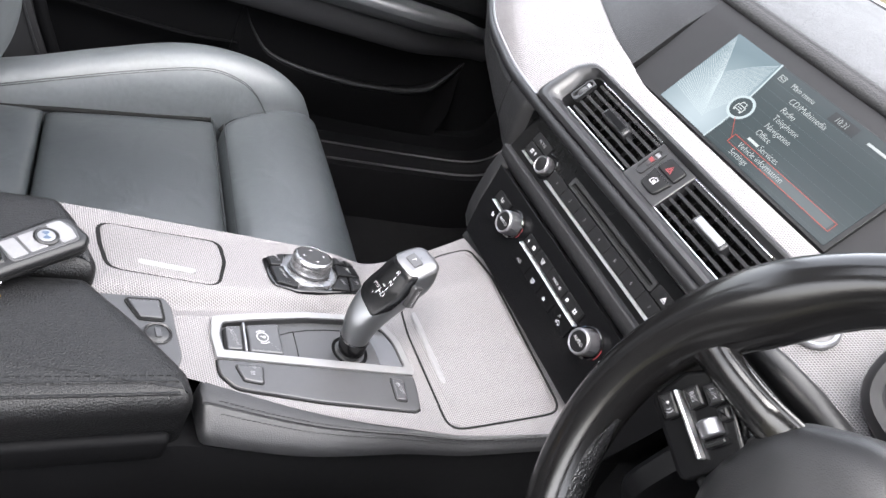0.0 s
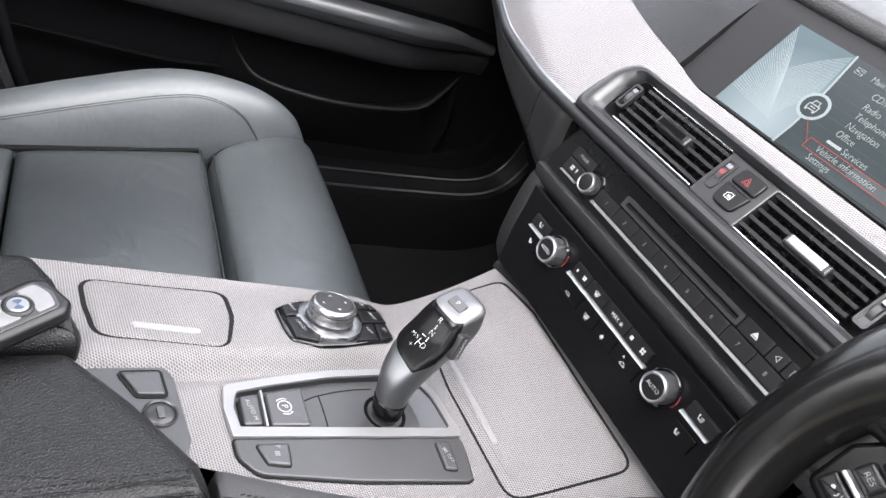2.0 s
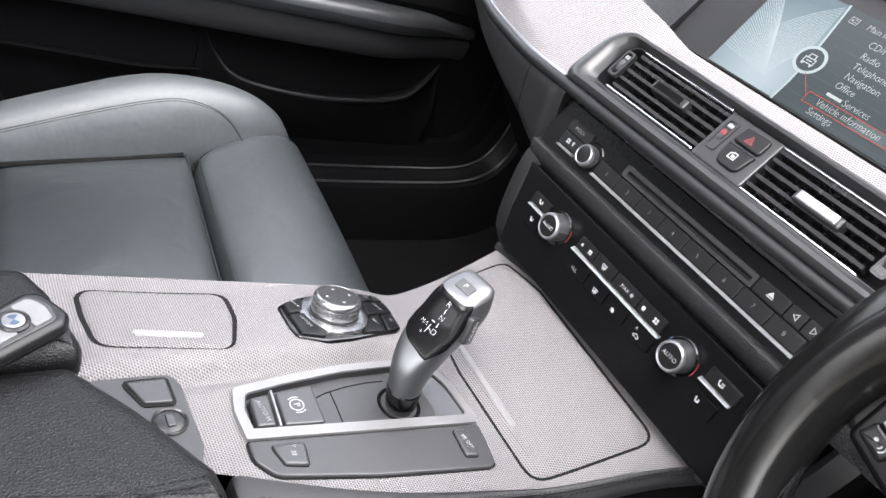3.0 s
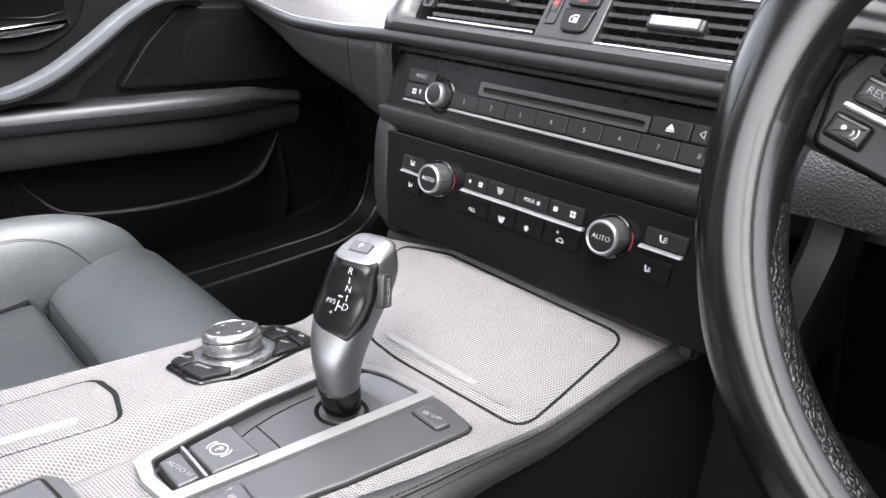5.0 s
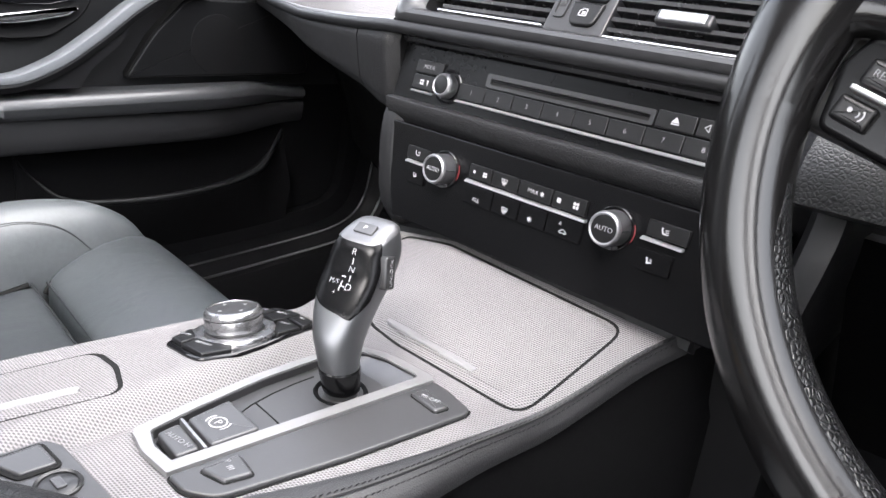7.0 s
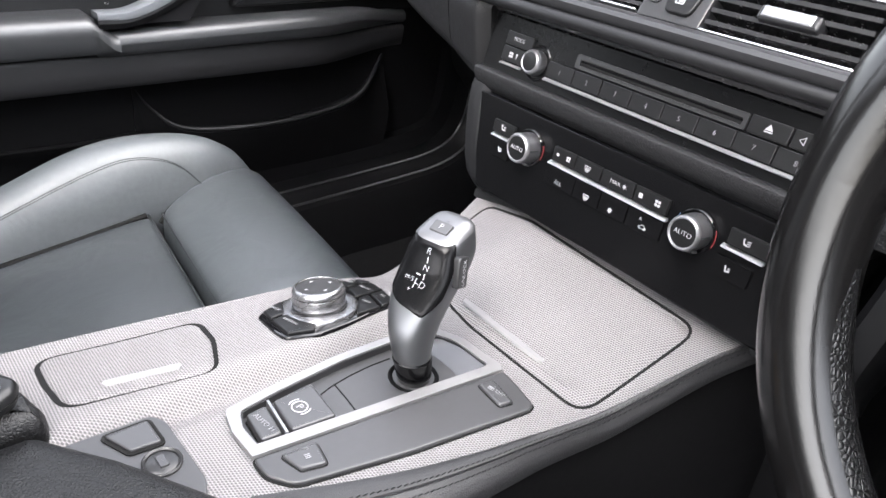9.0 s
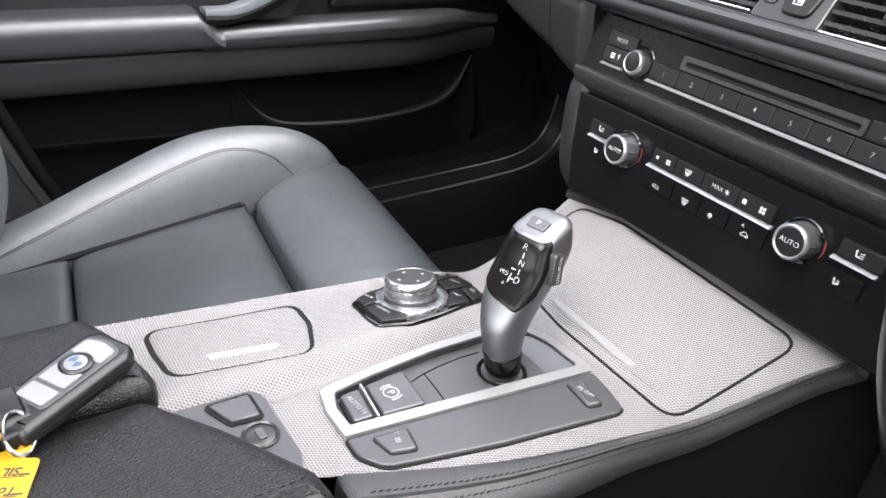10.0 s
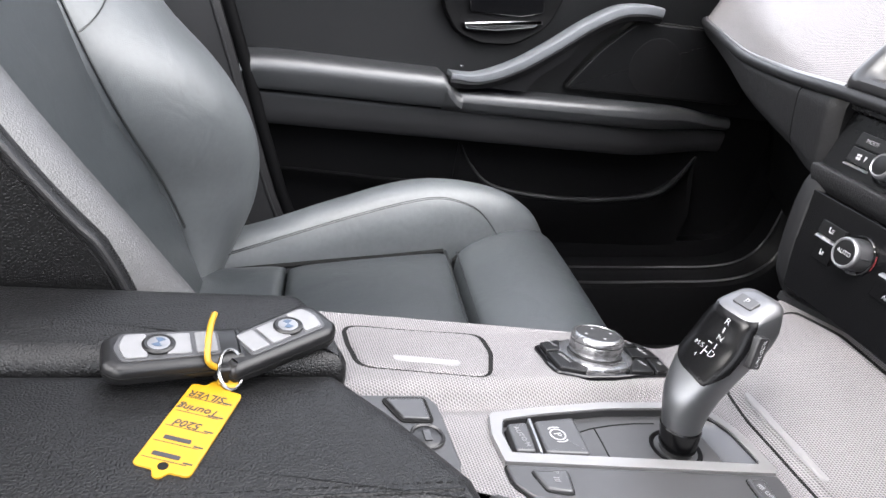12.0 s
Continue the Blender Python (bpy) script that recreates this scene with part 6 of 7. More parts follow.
    red = [Vector((-0.0090, -0.0272)), Vector((0.1062, -0.0272)), Vector((0.1062, -0.0356)), Vector((-0.0090, -0.0356))]
    mark("highlight_frame", [line_poly(red[i], red[(i + 1) % 4], 0.0005) for i in range(4)] + [line_poly((-0.0230, -0.0170), (-0.0090, -0.0314), 0.0004)], SCREEN_RED, 0.0, "red highlight frame")
    mark("highlight_glow", [rect(0.030, -0.0354, 0.1038, -0.0274)], SCREEN_ROW, -0.0003)


LIT = 0.095
SCREEN_DARK = glow("screen_slate", (0.045, 0.070, 0.078), LIT)
SCREEN_FIELD = glow_field("screen_picture", (0.56, 0.67, 0.72), (0.17, 0.26, 0.30), SF @ Vector((-0.050, -0.036, 0)) - Vector((0.235, 0.01, 0.655)), LIT)
SCREEN_LINE = glow("screen_line", (0.66, 0.77, 0.80), LIT)
SCREEN_ROW = glow("screen_row", (0.13, 0.165, 0.175), LIT)
SCREEN_BLACK = glow("screen_black", (0.02, 0.025, 0.03), LIT)
SCREEN_WHITE = glow("screen_white", (0.75, 0.80, 0.80), LIT)
SCREEN_RED = glow("screen_red", (0.75, 0.10, 0.06), LIT)
screen()

# ---- passenger door ----
def door():
    root = thing("passenger_door", (0.2, 0.86, 0.14), "closed black passenger door with armrest and pull handle", "door")
    Y = 0.845
    # upper skin, gently hollow, up to the window line
    def upper(x, v):
        z = 0.430 + 0.29 * v
        return Vector((x, Y + 0.012 * math.sin(math.pi * v) - 0.045 * sstep(0.80, 1.0, v), z))
    bm = grid(upper, span(-0.42, 0.82, 30), span(0, 1, 16))
    thicken(bm, (0, 0.03, 0))
    part("upper_skin", bm, DOOR_SKIN, root, "black soft upper skin")
    # lower skin behind the pocket
    bm = grid(lambda x, z: Vector((x, Y + 0.010, z)), span(-0.42, 0.80, 20), span(0.10, 0.45, 6))
    thicken(bm, (0, 0.03, 0))
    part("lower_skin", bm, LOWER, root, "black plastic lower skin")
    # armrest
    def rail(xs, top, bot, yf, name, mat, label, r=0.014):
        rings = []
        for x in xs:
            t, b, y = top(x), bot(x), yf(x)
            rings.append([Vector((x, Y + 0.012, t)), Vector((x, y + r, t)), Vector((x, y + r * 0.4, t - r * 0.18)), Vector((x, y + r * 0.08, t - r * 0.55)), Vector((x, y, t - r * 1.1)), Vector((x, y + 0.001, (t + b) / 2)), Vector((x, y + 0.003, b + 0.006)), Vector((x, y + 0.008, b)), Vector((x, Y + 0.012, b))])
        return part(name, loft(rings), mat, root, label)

    rail(span(-0.42, 0.02, 22) + span(0.025, 0.066, 10), lambda x: 0.4460 + 0.016 * (x + 0.05) - 0.02 * sstep(-0.2, -0.42, x) - 0.026 * sstep(0.028, 0.066, x), lambda x: 0.3945 + 0.010 * (x + 0.1), lambda x: 0.790, "armrest", ARM_SKIN_LIT, "black leather armrest, window sheen in its colour", 0.020)
    rail(span(0.040, 0.60, 34), lambda x: 0.425 + 0.028 * (x - 0.05) - 0.014 * sstep(0.46, 0.60, x), lambda x: 0.390 + 0.022 * x, lambda x: 0.796 + 0.046 * sstep(0.38, 0.60, x), "ledge", ARM_SKIN_LIT, "black padded ledge, window sheen in its colour", 0.016)
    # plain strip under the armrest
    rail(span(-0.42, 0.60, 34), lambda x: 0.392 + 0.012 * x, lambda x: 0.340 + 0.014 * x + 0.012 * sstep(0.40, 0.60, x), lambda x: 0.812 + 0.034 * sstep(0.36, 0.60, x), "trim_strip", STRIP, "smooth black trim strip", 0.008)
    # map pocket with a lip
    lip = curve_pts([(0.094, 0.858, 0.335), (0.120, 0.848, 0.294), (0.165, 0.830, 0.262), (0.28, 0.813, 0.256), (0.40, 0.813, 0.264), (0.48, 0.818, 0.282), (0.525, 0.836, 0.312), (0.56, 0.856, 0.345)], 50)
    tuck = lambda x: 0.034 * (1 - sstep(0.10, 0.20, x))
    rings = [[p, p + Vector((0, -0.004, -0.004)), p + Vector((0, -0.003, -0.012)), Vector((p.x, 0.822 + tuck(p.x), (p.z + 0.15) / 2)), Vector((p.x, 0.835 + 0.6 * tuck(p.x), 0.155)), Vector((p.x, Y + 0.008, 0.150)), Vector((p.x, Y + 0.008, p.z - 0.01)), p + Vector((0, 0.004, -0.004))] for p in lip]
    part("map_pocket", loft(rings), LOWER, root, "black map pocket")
    part("pocket_lip", tube(lip, [0.0008 + 0.0050 * sstep(3, 22, k) - 0.0030 * sstep(38, 50, k) for k in range(51)], 12), DOOR_SKIN, root)
    part("lower_crease", tube(curve_pts([(-0.36, 0.842, 0.252), (-0.2, 0.838, 0.262), (0.0, 0.838, 0.258), (0.10, 0.846, 0.262)], 24), [0.004 + 0.006 * math.sin(math.pi * k / 24) for k in range(25)], 10, flat=0.25), LOWER, root)
    # pull handle sweeping up from the armrest
    ctrl = [(0.040, 0.792, 0.4470), (0.085, 0.788, 0.4500), (0.140, 0.787, 0.4740), (0.195, 0.788, 0.5120), (0.245, 0.791, 0.5500), (0.295, 0.796, 0.5780), (0.345, 0.806, 0.5860), (0.385, 0.822, 0.5850)]
    pth = curve_pts(ctrl, 44)
    rings = []
    for i, p in enumerate(pth):
        d = (pth[min(i + 1, 44)] - pth[max(i - 1, 0)]).normalized()
        up = Vector((0, -1, 0)).cross(d).normalized()
        if up.z < 0:
            up = -up
        h = 0.0055 + 0.0025 * sstep(0, 12, i)
        ring = []
        for k in range(14):
            a = 2 * math.pi * k / 14
            ring.append(p + Vector((0, 1, 0)) * (0.015 * math.copysign(abs(math.cos(a)) ** 0.5, math.cos(a)) + 0.013) + up * (h * math.copysign(abs(math.sin(a)) ** 0.5, math.sin(a))))
        rings.append(ring)
    h = part("pull_handle", loft(rings), SILVER_PULL, root, "satin grey pull handle")
    rings = []
    for i, p in enumerate(pth):
        d = (pth[min(i + 1, 44)] - pth[max(i - 1, 0)]).normalized()
        up = Vector((0, -1, 0)).cross(d).normalized()
        if up.z < 0:
            up = -up
        q = p - up * 0.009
        rings.append([q + Vector((0, 0.0, 0)) + up * 0.006, q + Vector((0, -0.001, 0)), q - up * 0.008 + Vector((0, 0.004, 0)), q - up * 0.010 + Vector((0, 0.03, 0)), q + Vector((0, 0.03, 0)) + up * 0.006])
    part("handle_back", loft(rings), SOFT, h)
    # wedge between handle and ledge
    wedge = [(0.075, 0.434), (0.150, 0.466), (0.205, 0.504), (0.250, 0.538), (0.228, 0.498), (0.185, 0.462), (0.168, 0.436)]
    part("handle_foot", loft([[Vector((x, y, z)) for x, z in wedge] for y in (0.800, Y + 0.01)]), SOFT, root)
    m = Matrix(((1, 0, 0, 0), (0, 0, -1, Y - 0.004), (0, 1, 0, 0), (0, 0, 0, 1)))
    # speaker cover, a rounded triangle with a seam
    tri = round_poly([(0.250, 0.4440), (0.296, 0.510), (0.352, 0.566), (0.56, 0.572), (0.60, 0.452)], [0.006, 0.16, 0.045, 0.02, 0.02], 9)
    part("speaker_frame", slab(inset_poly(tri, -0.0022), m, -0.012, 0.0046, 0.001, 2), DARK_GAP, root, "dark seam round the cover")
    s = part("speaker_cover", slab(tri, m, -0.010, 0.0075, 0.003, 3), DOOR_SKIN, root, "black speaker cover")
    part("speaker_grille", slab(circle(0.405, 0.498, 0.048, 40), m, 0.0, 0.0080, 0.0008, 2), FINE_GRILLE, s, "fine black grille")
    # inner opener: dished recess and chrome lever
    dish = round_poly([(0.020, 0.600), (0.022, 0.545), (0.050, 0.508), (0.090, 0.497), (0.145, 0.502), (0.195, 0.535), (0.215, 0.600)], [0.02, 0.05, 0.05, 0.06, 0.06, 0.06, 0.02], 10)
    rings = []
    for d, hgt in ((-0.004, -0.006), (-0.0035, 0.004), (-0.001, 0.006), (0.002, 0.004), (0.008, -0.002), (0.016, -0.005)):
        rings.append([m @ Vector((p.x, p.y, hgt)) for p in inset_poly(dish, d)])
    part("opener_dish", loft(rings), LOWER, root, "dished black opener recess")
    lever = round_poly([(0.056, 0.5225), (0.063, 0.5125), (0.115, 0.5165), (0.172, 0.5290), (0.188, 0.5420), (0.120, 0.5330)], [0.003, 0.006, 0.2, 0.012, 0.002, 0.3], 8)
    part("opener_lever", slab(lever, m, -0.008, 0.010, 0.0032, 4), CHROME, root, "chrome opener lever")
    part("opener_shadow", slab(round_poly([(0.062, 0.556), (0.066, 0.538), (0.150, 0.542), (0.188, 0.552), (0.180, 0.585), (0.08, 0.59)], 0.006, 3), m, -0.010, 0.0, 0.002), GLOSS, root)
    part("lock_screw", turned([(0.003, 0), (0.003, 0.002), (0.001, 0.0028)], Matrix.Translation((0.056, 0.802, 0.462)), 16), CHROME, root)
    # window frame above
    part("window_sill", box(-0.42, 0.79, 0.700, 0.62, 0.87, 0.725, 0.008, 3), SOFT, root, "black window sill")
    part("window_frame", tube(curve_pts([(0.62, 0.85, 0.72), (0.42, 0.80, 0.90), (0.10, 0.74, 1.03), (-0.15, 0.72, 1.06), (-0.46, 0.72, 1.06)], 30), 0.016, 8), SATIN_BLACK, root)


SILVER_PULL = plastic("pull_grey", (0.105, 0.111, 0.120), 0.46, 0.03, spec=0.45)
FINE_GRILLE = plastic("fine_grille", (0.0045, 0.0045, 0.005), 0.5, 0.25, spec=0.25, scale=700.0)
door()

# ---- passenger seat ----
make_part = part


def skewed(bm):
    """The seat stands turned a little outward from the dash."""
    for v in bm.verts:
        v.co.x += 0.13 * (v.co.y - 0.60)
    return bm


def ellipse_ring(c, a, b, ax, ay, n=28, e=0.8):
    """A soft oval of half sizes a, b along ax, ay."""
    out = []
    for k in range(n):
        t = 2 * math.pi * k / n
        x, y = math.cos(t), math.sin(t)
        out.append(c + ax * (a * math.copysign(abs(x) ** e, x)) + ay * (b * math.copysign(abs(y) ** e, y)))
    return out


def seat():
    def part(name, bm, mat, parent, label="", angle=38):
        return make_part(name, skewed(bm), mat, parent, label, angle)

    root = thing("passenger_seat", (0.0, 0.42, 0.02), "black leather sports seat, empty, beside the console", "seat")
    # cushion centre, in two pads with a seam
    part("cushion", pad((-0.196, 0.205, 0.222), (0.0165, 0.205, 0.250), (0.0185, 0.601, 0.254), (-0.196, 0.601, 0.220), 0.12, 0.010, 0.016, 30, 12.0), LEATHER_SEAT, root, "flat black leather cushion pad")
    part("cushion_rear", pad((-0.36, 0.205, 0.205), (-0.199, 0.205, 0.222), (-0.199, 0.601, 0.220), (-0.36, 0.601, 0.203), 0.12, 0.004, 0.012, 24, 12.0), LEATHER_SEAT, root)
    for x, z, y1 in ((0.0165, 0.2455, 0.600), (0.0300, 0.2510, 0.585)):
        part("piping", tube([(x, y, z - 0.004 * sstep(0.30, 0.21, y)) for y in span(0.212, y1, 24)], 0.0016, 8), PIPING, root, "piped edge of the gap")
    # thigh support, drawn out ahead of the cushion with a dark gap
    prof = [(0.0275, 0.12), (0.0275, 0.236), (0.0288, 0.2480), (0.0330, 0.2560), (0.0450, 0.2640), (0.073, 0.2735), (0.106, 0.2790), (0.140, 0.2782), (0.162, 0.2725), (0.178, 0.262), (0.188, 0.246), (0.194, 0.222), (0.196, 0.17), (0.191, 0.12)]
    far_end = lambda x: 0.594 + 0.36 * (x - 0.03)
    cx, cz = 0.112, 0.19
    rings = []
    for f, s in ((0.0, 0.84), (0.006, 0.91), (0.02, 0.965), (0.045, 0.99)) + tuple((f, 1.0) for f in span(0.08, 0.93, 12)) + ((0.955, 0.992), (0.975, 0.972), (0.99, 0.940), (1.0, 0.880)):
        ring = []
        for x, z in prof:
            y = 0.205 + (far_end(x) - 0.205) * f
            ring.append(Vector((cx + (x - cx) * s, y, cz + (z + 0.004 * (1 - (2 * f - 1) ** 2) - cz) * s)))
        rings.append(ring)
    part("thigh_support", loft(rings), LEATHER_THIGH_LIT, root, "extended black leather thigh support, windscreen light in its colour")
    # black tubes stand in for the shade where pads meet the far bolster
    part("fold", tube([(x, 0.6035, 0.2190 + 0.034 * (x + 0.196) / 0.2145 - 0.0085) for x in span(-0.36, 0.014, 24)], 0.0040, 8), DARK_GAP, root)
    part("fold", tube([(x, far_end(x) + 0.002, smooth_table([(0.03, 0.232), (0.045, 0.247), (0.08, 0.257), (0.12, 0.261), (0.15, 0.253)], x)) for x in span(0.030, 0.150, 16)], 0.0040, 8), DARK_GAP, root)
    # black box added so that the narrow gap reads as shaded
    part("gap_shade_gaiter", box(0.0140, 0.212, 0.08, 0.0320, 0.592, 0.2050, 0.003), DARK_GAP, root, "assumed black gaiter, added for the gap's shade")

    # side bolsters of the cushion; the inner one is lower, beside the console
    def bolster(path, name, label, inner):
        rings = []
        pts = curve_pts([Vector(p[:3]) for p in path], 48)
        for i, p in enumerate(pts):
            x = i / 48 * (len(path) - 1)
            a = smooth_table([(k, q[3]) for k, q in enumerate(path)], x)
            b = smooth_table([(k, q[4]) for k, q in enumerate(path)], x)
            d = (pts[min(i + 1, 48)] - pts[max(i - 1, 0)]).normalized()
            side = Vector((0, 0, 1)).cross(d).normalized()
            up = d.cross(side).normalized()
            rings.append(ellipse_ring(p, a, b, side, up, 30, 0.85))
        return part(name, loft(rings), LEATHER_LIT, root, label)

    outer = [(-0.36, 0.645, 0.150, 0.030, 0.060), (-0.30, 0.645, 0.155, 0.042, 0.070), (-0.20, 0.648, 0.172, 0.046, 0.086), (-0.11, 0.652, 0.196, 0.050, 0.098), (-0.02, 0.655, 0.216, 0.053, 0.110), (0.05, 0.657, 0.214, 0.053, 0.112), (0.088, 0.656, 0.203, 0.050, 0.109), (0.113, 0.656, 0.190, 0.046, 0.098), (0.129, 0.656, 0.178, 0.036, 0.078), (0.137, 0.656, 0.170, 0.018, 0.042), (0.139, 0.656, 0.168, 0.005, 0.012)]
    bolster(outer, "outer_bolster", "raised side bolster of black leather, its light in the colour", False)
    # piped seam that arches over the bolster's front
    seam = curve_pts([(-0.30, 0.612, 0.208), (-0.187, 0.607, 0.258), (-0.117, 0.606, 0.287), (-0.045, 0.608, 0.312), (0.0, 0.610, 0.320), (0.040, 0.609, 0.313), (0.066, 0.606, 0.298), (0.090, 0.603, 0.272)], 40)
    for dy in (-0.0030, 0.0030):
        part("bolster_seam", tube([p + Vector((0, dy, -0.0004)) for p in seam], 0.0007, 6), PIPING, root)
    inner = [(-0.36, 0.205, 0.150, 0.020, 0.050), (-0.20, 0.203, 0.165, 0.022, 0.070), (-0.05, 0.203, 0.180, 0.022, 0.080), (0.08, 0.203, 0.185, 0.022, 0.075), (0.14, 0.203, 0.170, 0.016, 0.055), (0.155, 0.203, 0.160, 0.006, 0.02)]
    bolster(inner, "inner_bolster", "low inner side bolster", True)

    # backrest: centre, lower centre, two bolsters
    def back_pt(y, z, x0):
        return Vector((x0 - 0.39 * (z - 0.25) - 0.10 * max(0, z - 0.55), y, z))

    def centre(u, v):
        z = 0.19 + 0.66 * v
        y = 0.265 + 0.285 * u
        edge = abs(2 * u - 1) ** 6
        return back_pt(y, z, -0.302 - 0.010 * math.sin(math.pi * u) - 0.006 * edge - 0.004 * math.exp(-((z - 0.334 - 0.19 * (0.528 - y)) / 0.005) ** 2))
    bm = grid(centre, span(0, 1, 30), span(0, 1, 80))
    thicken(bm, (-0.06, 0, 0))
    part("backrest_centre", bm, LEATHER_SEAT, root, "smooth black leather backrest centre")

    def wing(y0, y1, front, name, label, mat=LEATHER_SEAT):
        """A bolster of the backrest: profile across y, bulging forward by front(z)."""
        def pt(u, v):
            z = 0.17 + 0.69 * v
            f = front(z)
            y = y0(z) + (y1(z) - y0(z)) * u
            # rises from the centre seam, rounds over and falls to the outer side
            bulge = math.sin(math.pi * min(1.0, u * 0.90)) ** 0.75
            return back_pt(y, z, -0.3105 + f * bulge - 0.11 * sstep(0.86, 1.0, u) )
        bm = grid(pt, span(0, 1, 34), span(0, 1, 60))
        thicken(bm, (-0.05, 0, 0))
        part(name, bm, mat, root, label)
        return pt

    far = wing(lambda z: smooth_table([(0.15, 0.56), (0.24, 0.560), (0.30, 0.546), (0.34, 0.533), (0.36, 0.522), (0.414, 0.493), (0.46, 0.480), (0.50, 0.478), (0.60, 0.480), (0.9, 0.485)], z), lambda z: 0.690 + 0.01 * math.sin((z - 0.2) * 5), lambda z: smooth_table([(0.15, 0.0), (0.19, 0.012), (0.29, 0.080), (0.358, 0.108), (0.418, 0.111), (0.466, 0.094), (0.510, 0.062), (0.59, 0.028), (0.80, 0.008)], z), "backrest_bolster", "bulging black leather backrest bolster, its light in the colour", LEATHER_LIT)
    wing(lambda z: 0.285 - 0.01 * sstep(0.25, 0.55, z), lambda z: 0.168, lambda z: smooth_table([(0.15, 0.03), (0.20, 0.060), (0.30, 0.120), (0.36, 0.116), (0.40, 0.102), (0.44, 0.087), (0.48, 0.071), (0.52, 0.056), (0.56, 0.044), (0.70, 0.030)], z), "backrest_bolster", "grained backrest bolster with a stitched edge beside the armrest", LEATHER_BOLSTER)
    # side panel and twin stitching of the near bolster
    seam_line = [(-0.227, 0.20), (-0.244, 0.30), (-0.269, 0.38), (-0.282, 0.416), (-0.296, 0.445), (-0.309, 0.460), (-0.325, 0.479), (-0.341, 0.500), (-0.356, 0.521), (-0.407, 0.60), (-0.555, 0.86)]
    side = seam_line + [(-0.66, 0.86), (-0.56, 0.50), (-0.48, 0.20)]
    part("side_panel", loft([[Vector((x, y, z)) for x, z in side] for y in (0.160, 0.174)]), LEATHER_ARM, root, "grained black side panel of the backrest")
    edge = curve_pts([(x, 0.160, z) for x, z in seam_line], 90)
    part("side_piping", tube(edge, 0.0022, 8), LEATHER_PAD, root, "raised stitched edge")
    bm = bmesh.new()
    for i in range(0, 90, 1):
        a, b = edge[i], edge[i + 1]
        d = (b - a)
        s = Vector((d.z, 0, -d.x)).normalized()
        for off in (-0.0055, 0.0055):
            for f in (0.1, 0.6):
                p = a.lerp(b, f) + s * off + Vector((0, -0.0004, 0))
                tube([p, p + d * 0.34], 0.0008, 5, bm=bm)
    tagged(part("stitching", bm, STITCH, root), kind="stuff")
    part("cross_seam", tube([back_pt(y, 0.334 + 0.19 * (0.528 - y), -0.315 - 0.010 * math.sin(math.pi * (y - 0.265) / 0.285)) for y in span(0.29, 0.545, 16)], 0.0014, 6), PIPING, root)
    part("bolster_groove", tube([far(0.012, v) + Vector((0.001, 0, 0)) for v in span(0.16, 1.0, 40)], 0.0014, 6), PIPING, root)
    part("bolster_crease", tube([far(u, (0.500 + 0.16 * u - 0.17) / 0.69) + Vector((0.0006, 0, 0)) for u in span(0.01, 0.45, 20)], 0.0008, 6), PIPING, root)
    part("base_frame", box(-0.34, 0.21, 0.02, 0.14, 0.64, 0.11, 0.01), LOWER, root, "black seat base")
    part("belt_slot", box(-0.290, 0.700, 0.20, -0.255, 0.712, 0.225, 0.002), DARK_GAP, root)


seat()


def driver_seat():
    root = thing("driver_seat", (-0.35, -0.36, 0.02), "black leather driver's seat beside the console", "seat")
    part("cushion", pad((-0.56, -0.58, 0.27), (-0.08, -0.58, 0.305), (-0.08, -0.16, 0.305), (-0.56, -0.16, 0.27), 0.17, 0.012, 0.03), LEATHER_SEAT, root)
    part("inner_bolster", tube([(-0.56, -0.138, 0.285), (-0.42, -0.136, 0.305), (-0.28, -0.132, 0.340), (-0.20, -0.130, 0.366), (-0.12, -0.130, 0.366), (-0.05, -0.138, 0.345), (-0.02, -0.150, 0.31)], [0.03, 0.036, 0.038, 0.040, 0.040, 0.036, 0.018], 20), LEATHER_SEAT, root)
    part("base_frame", box(-0.55, -0.56, 0.02, -0.12, -0.13, 0.09, 0.01), LOWER, root)


driver_seat()


def buckle():
    root = thing("seat_belt_buckle", (-0.280, -0.077, 0.29), "black seat belt buckle with a red button", "buckle")
    part("shell", box(-0.295, -0.085, 0.27, -0.265, -0.069, 0.368, 0.004, 3), SATIN_BLACK, root)
    part("release_button", box(-0.292, -0.0835, 0.364, -0.268, -0.0705, 0.374, 0.002), RED_PRINT, root, "red release button")
    part("stalk", box(-0.288, -0.082, 0.10, -0.272, -0.072, 0.275, 0.002), SATIN_BLACK, root)


buckle()

# ---- steering wheel ----
WC, WA, WR = Vector((-0.004, -0.309, 0.599)), radians(13), 0.152


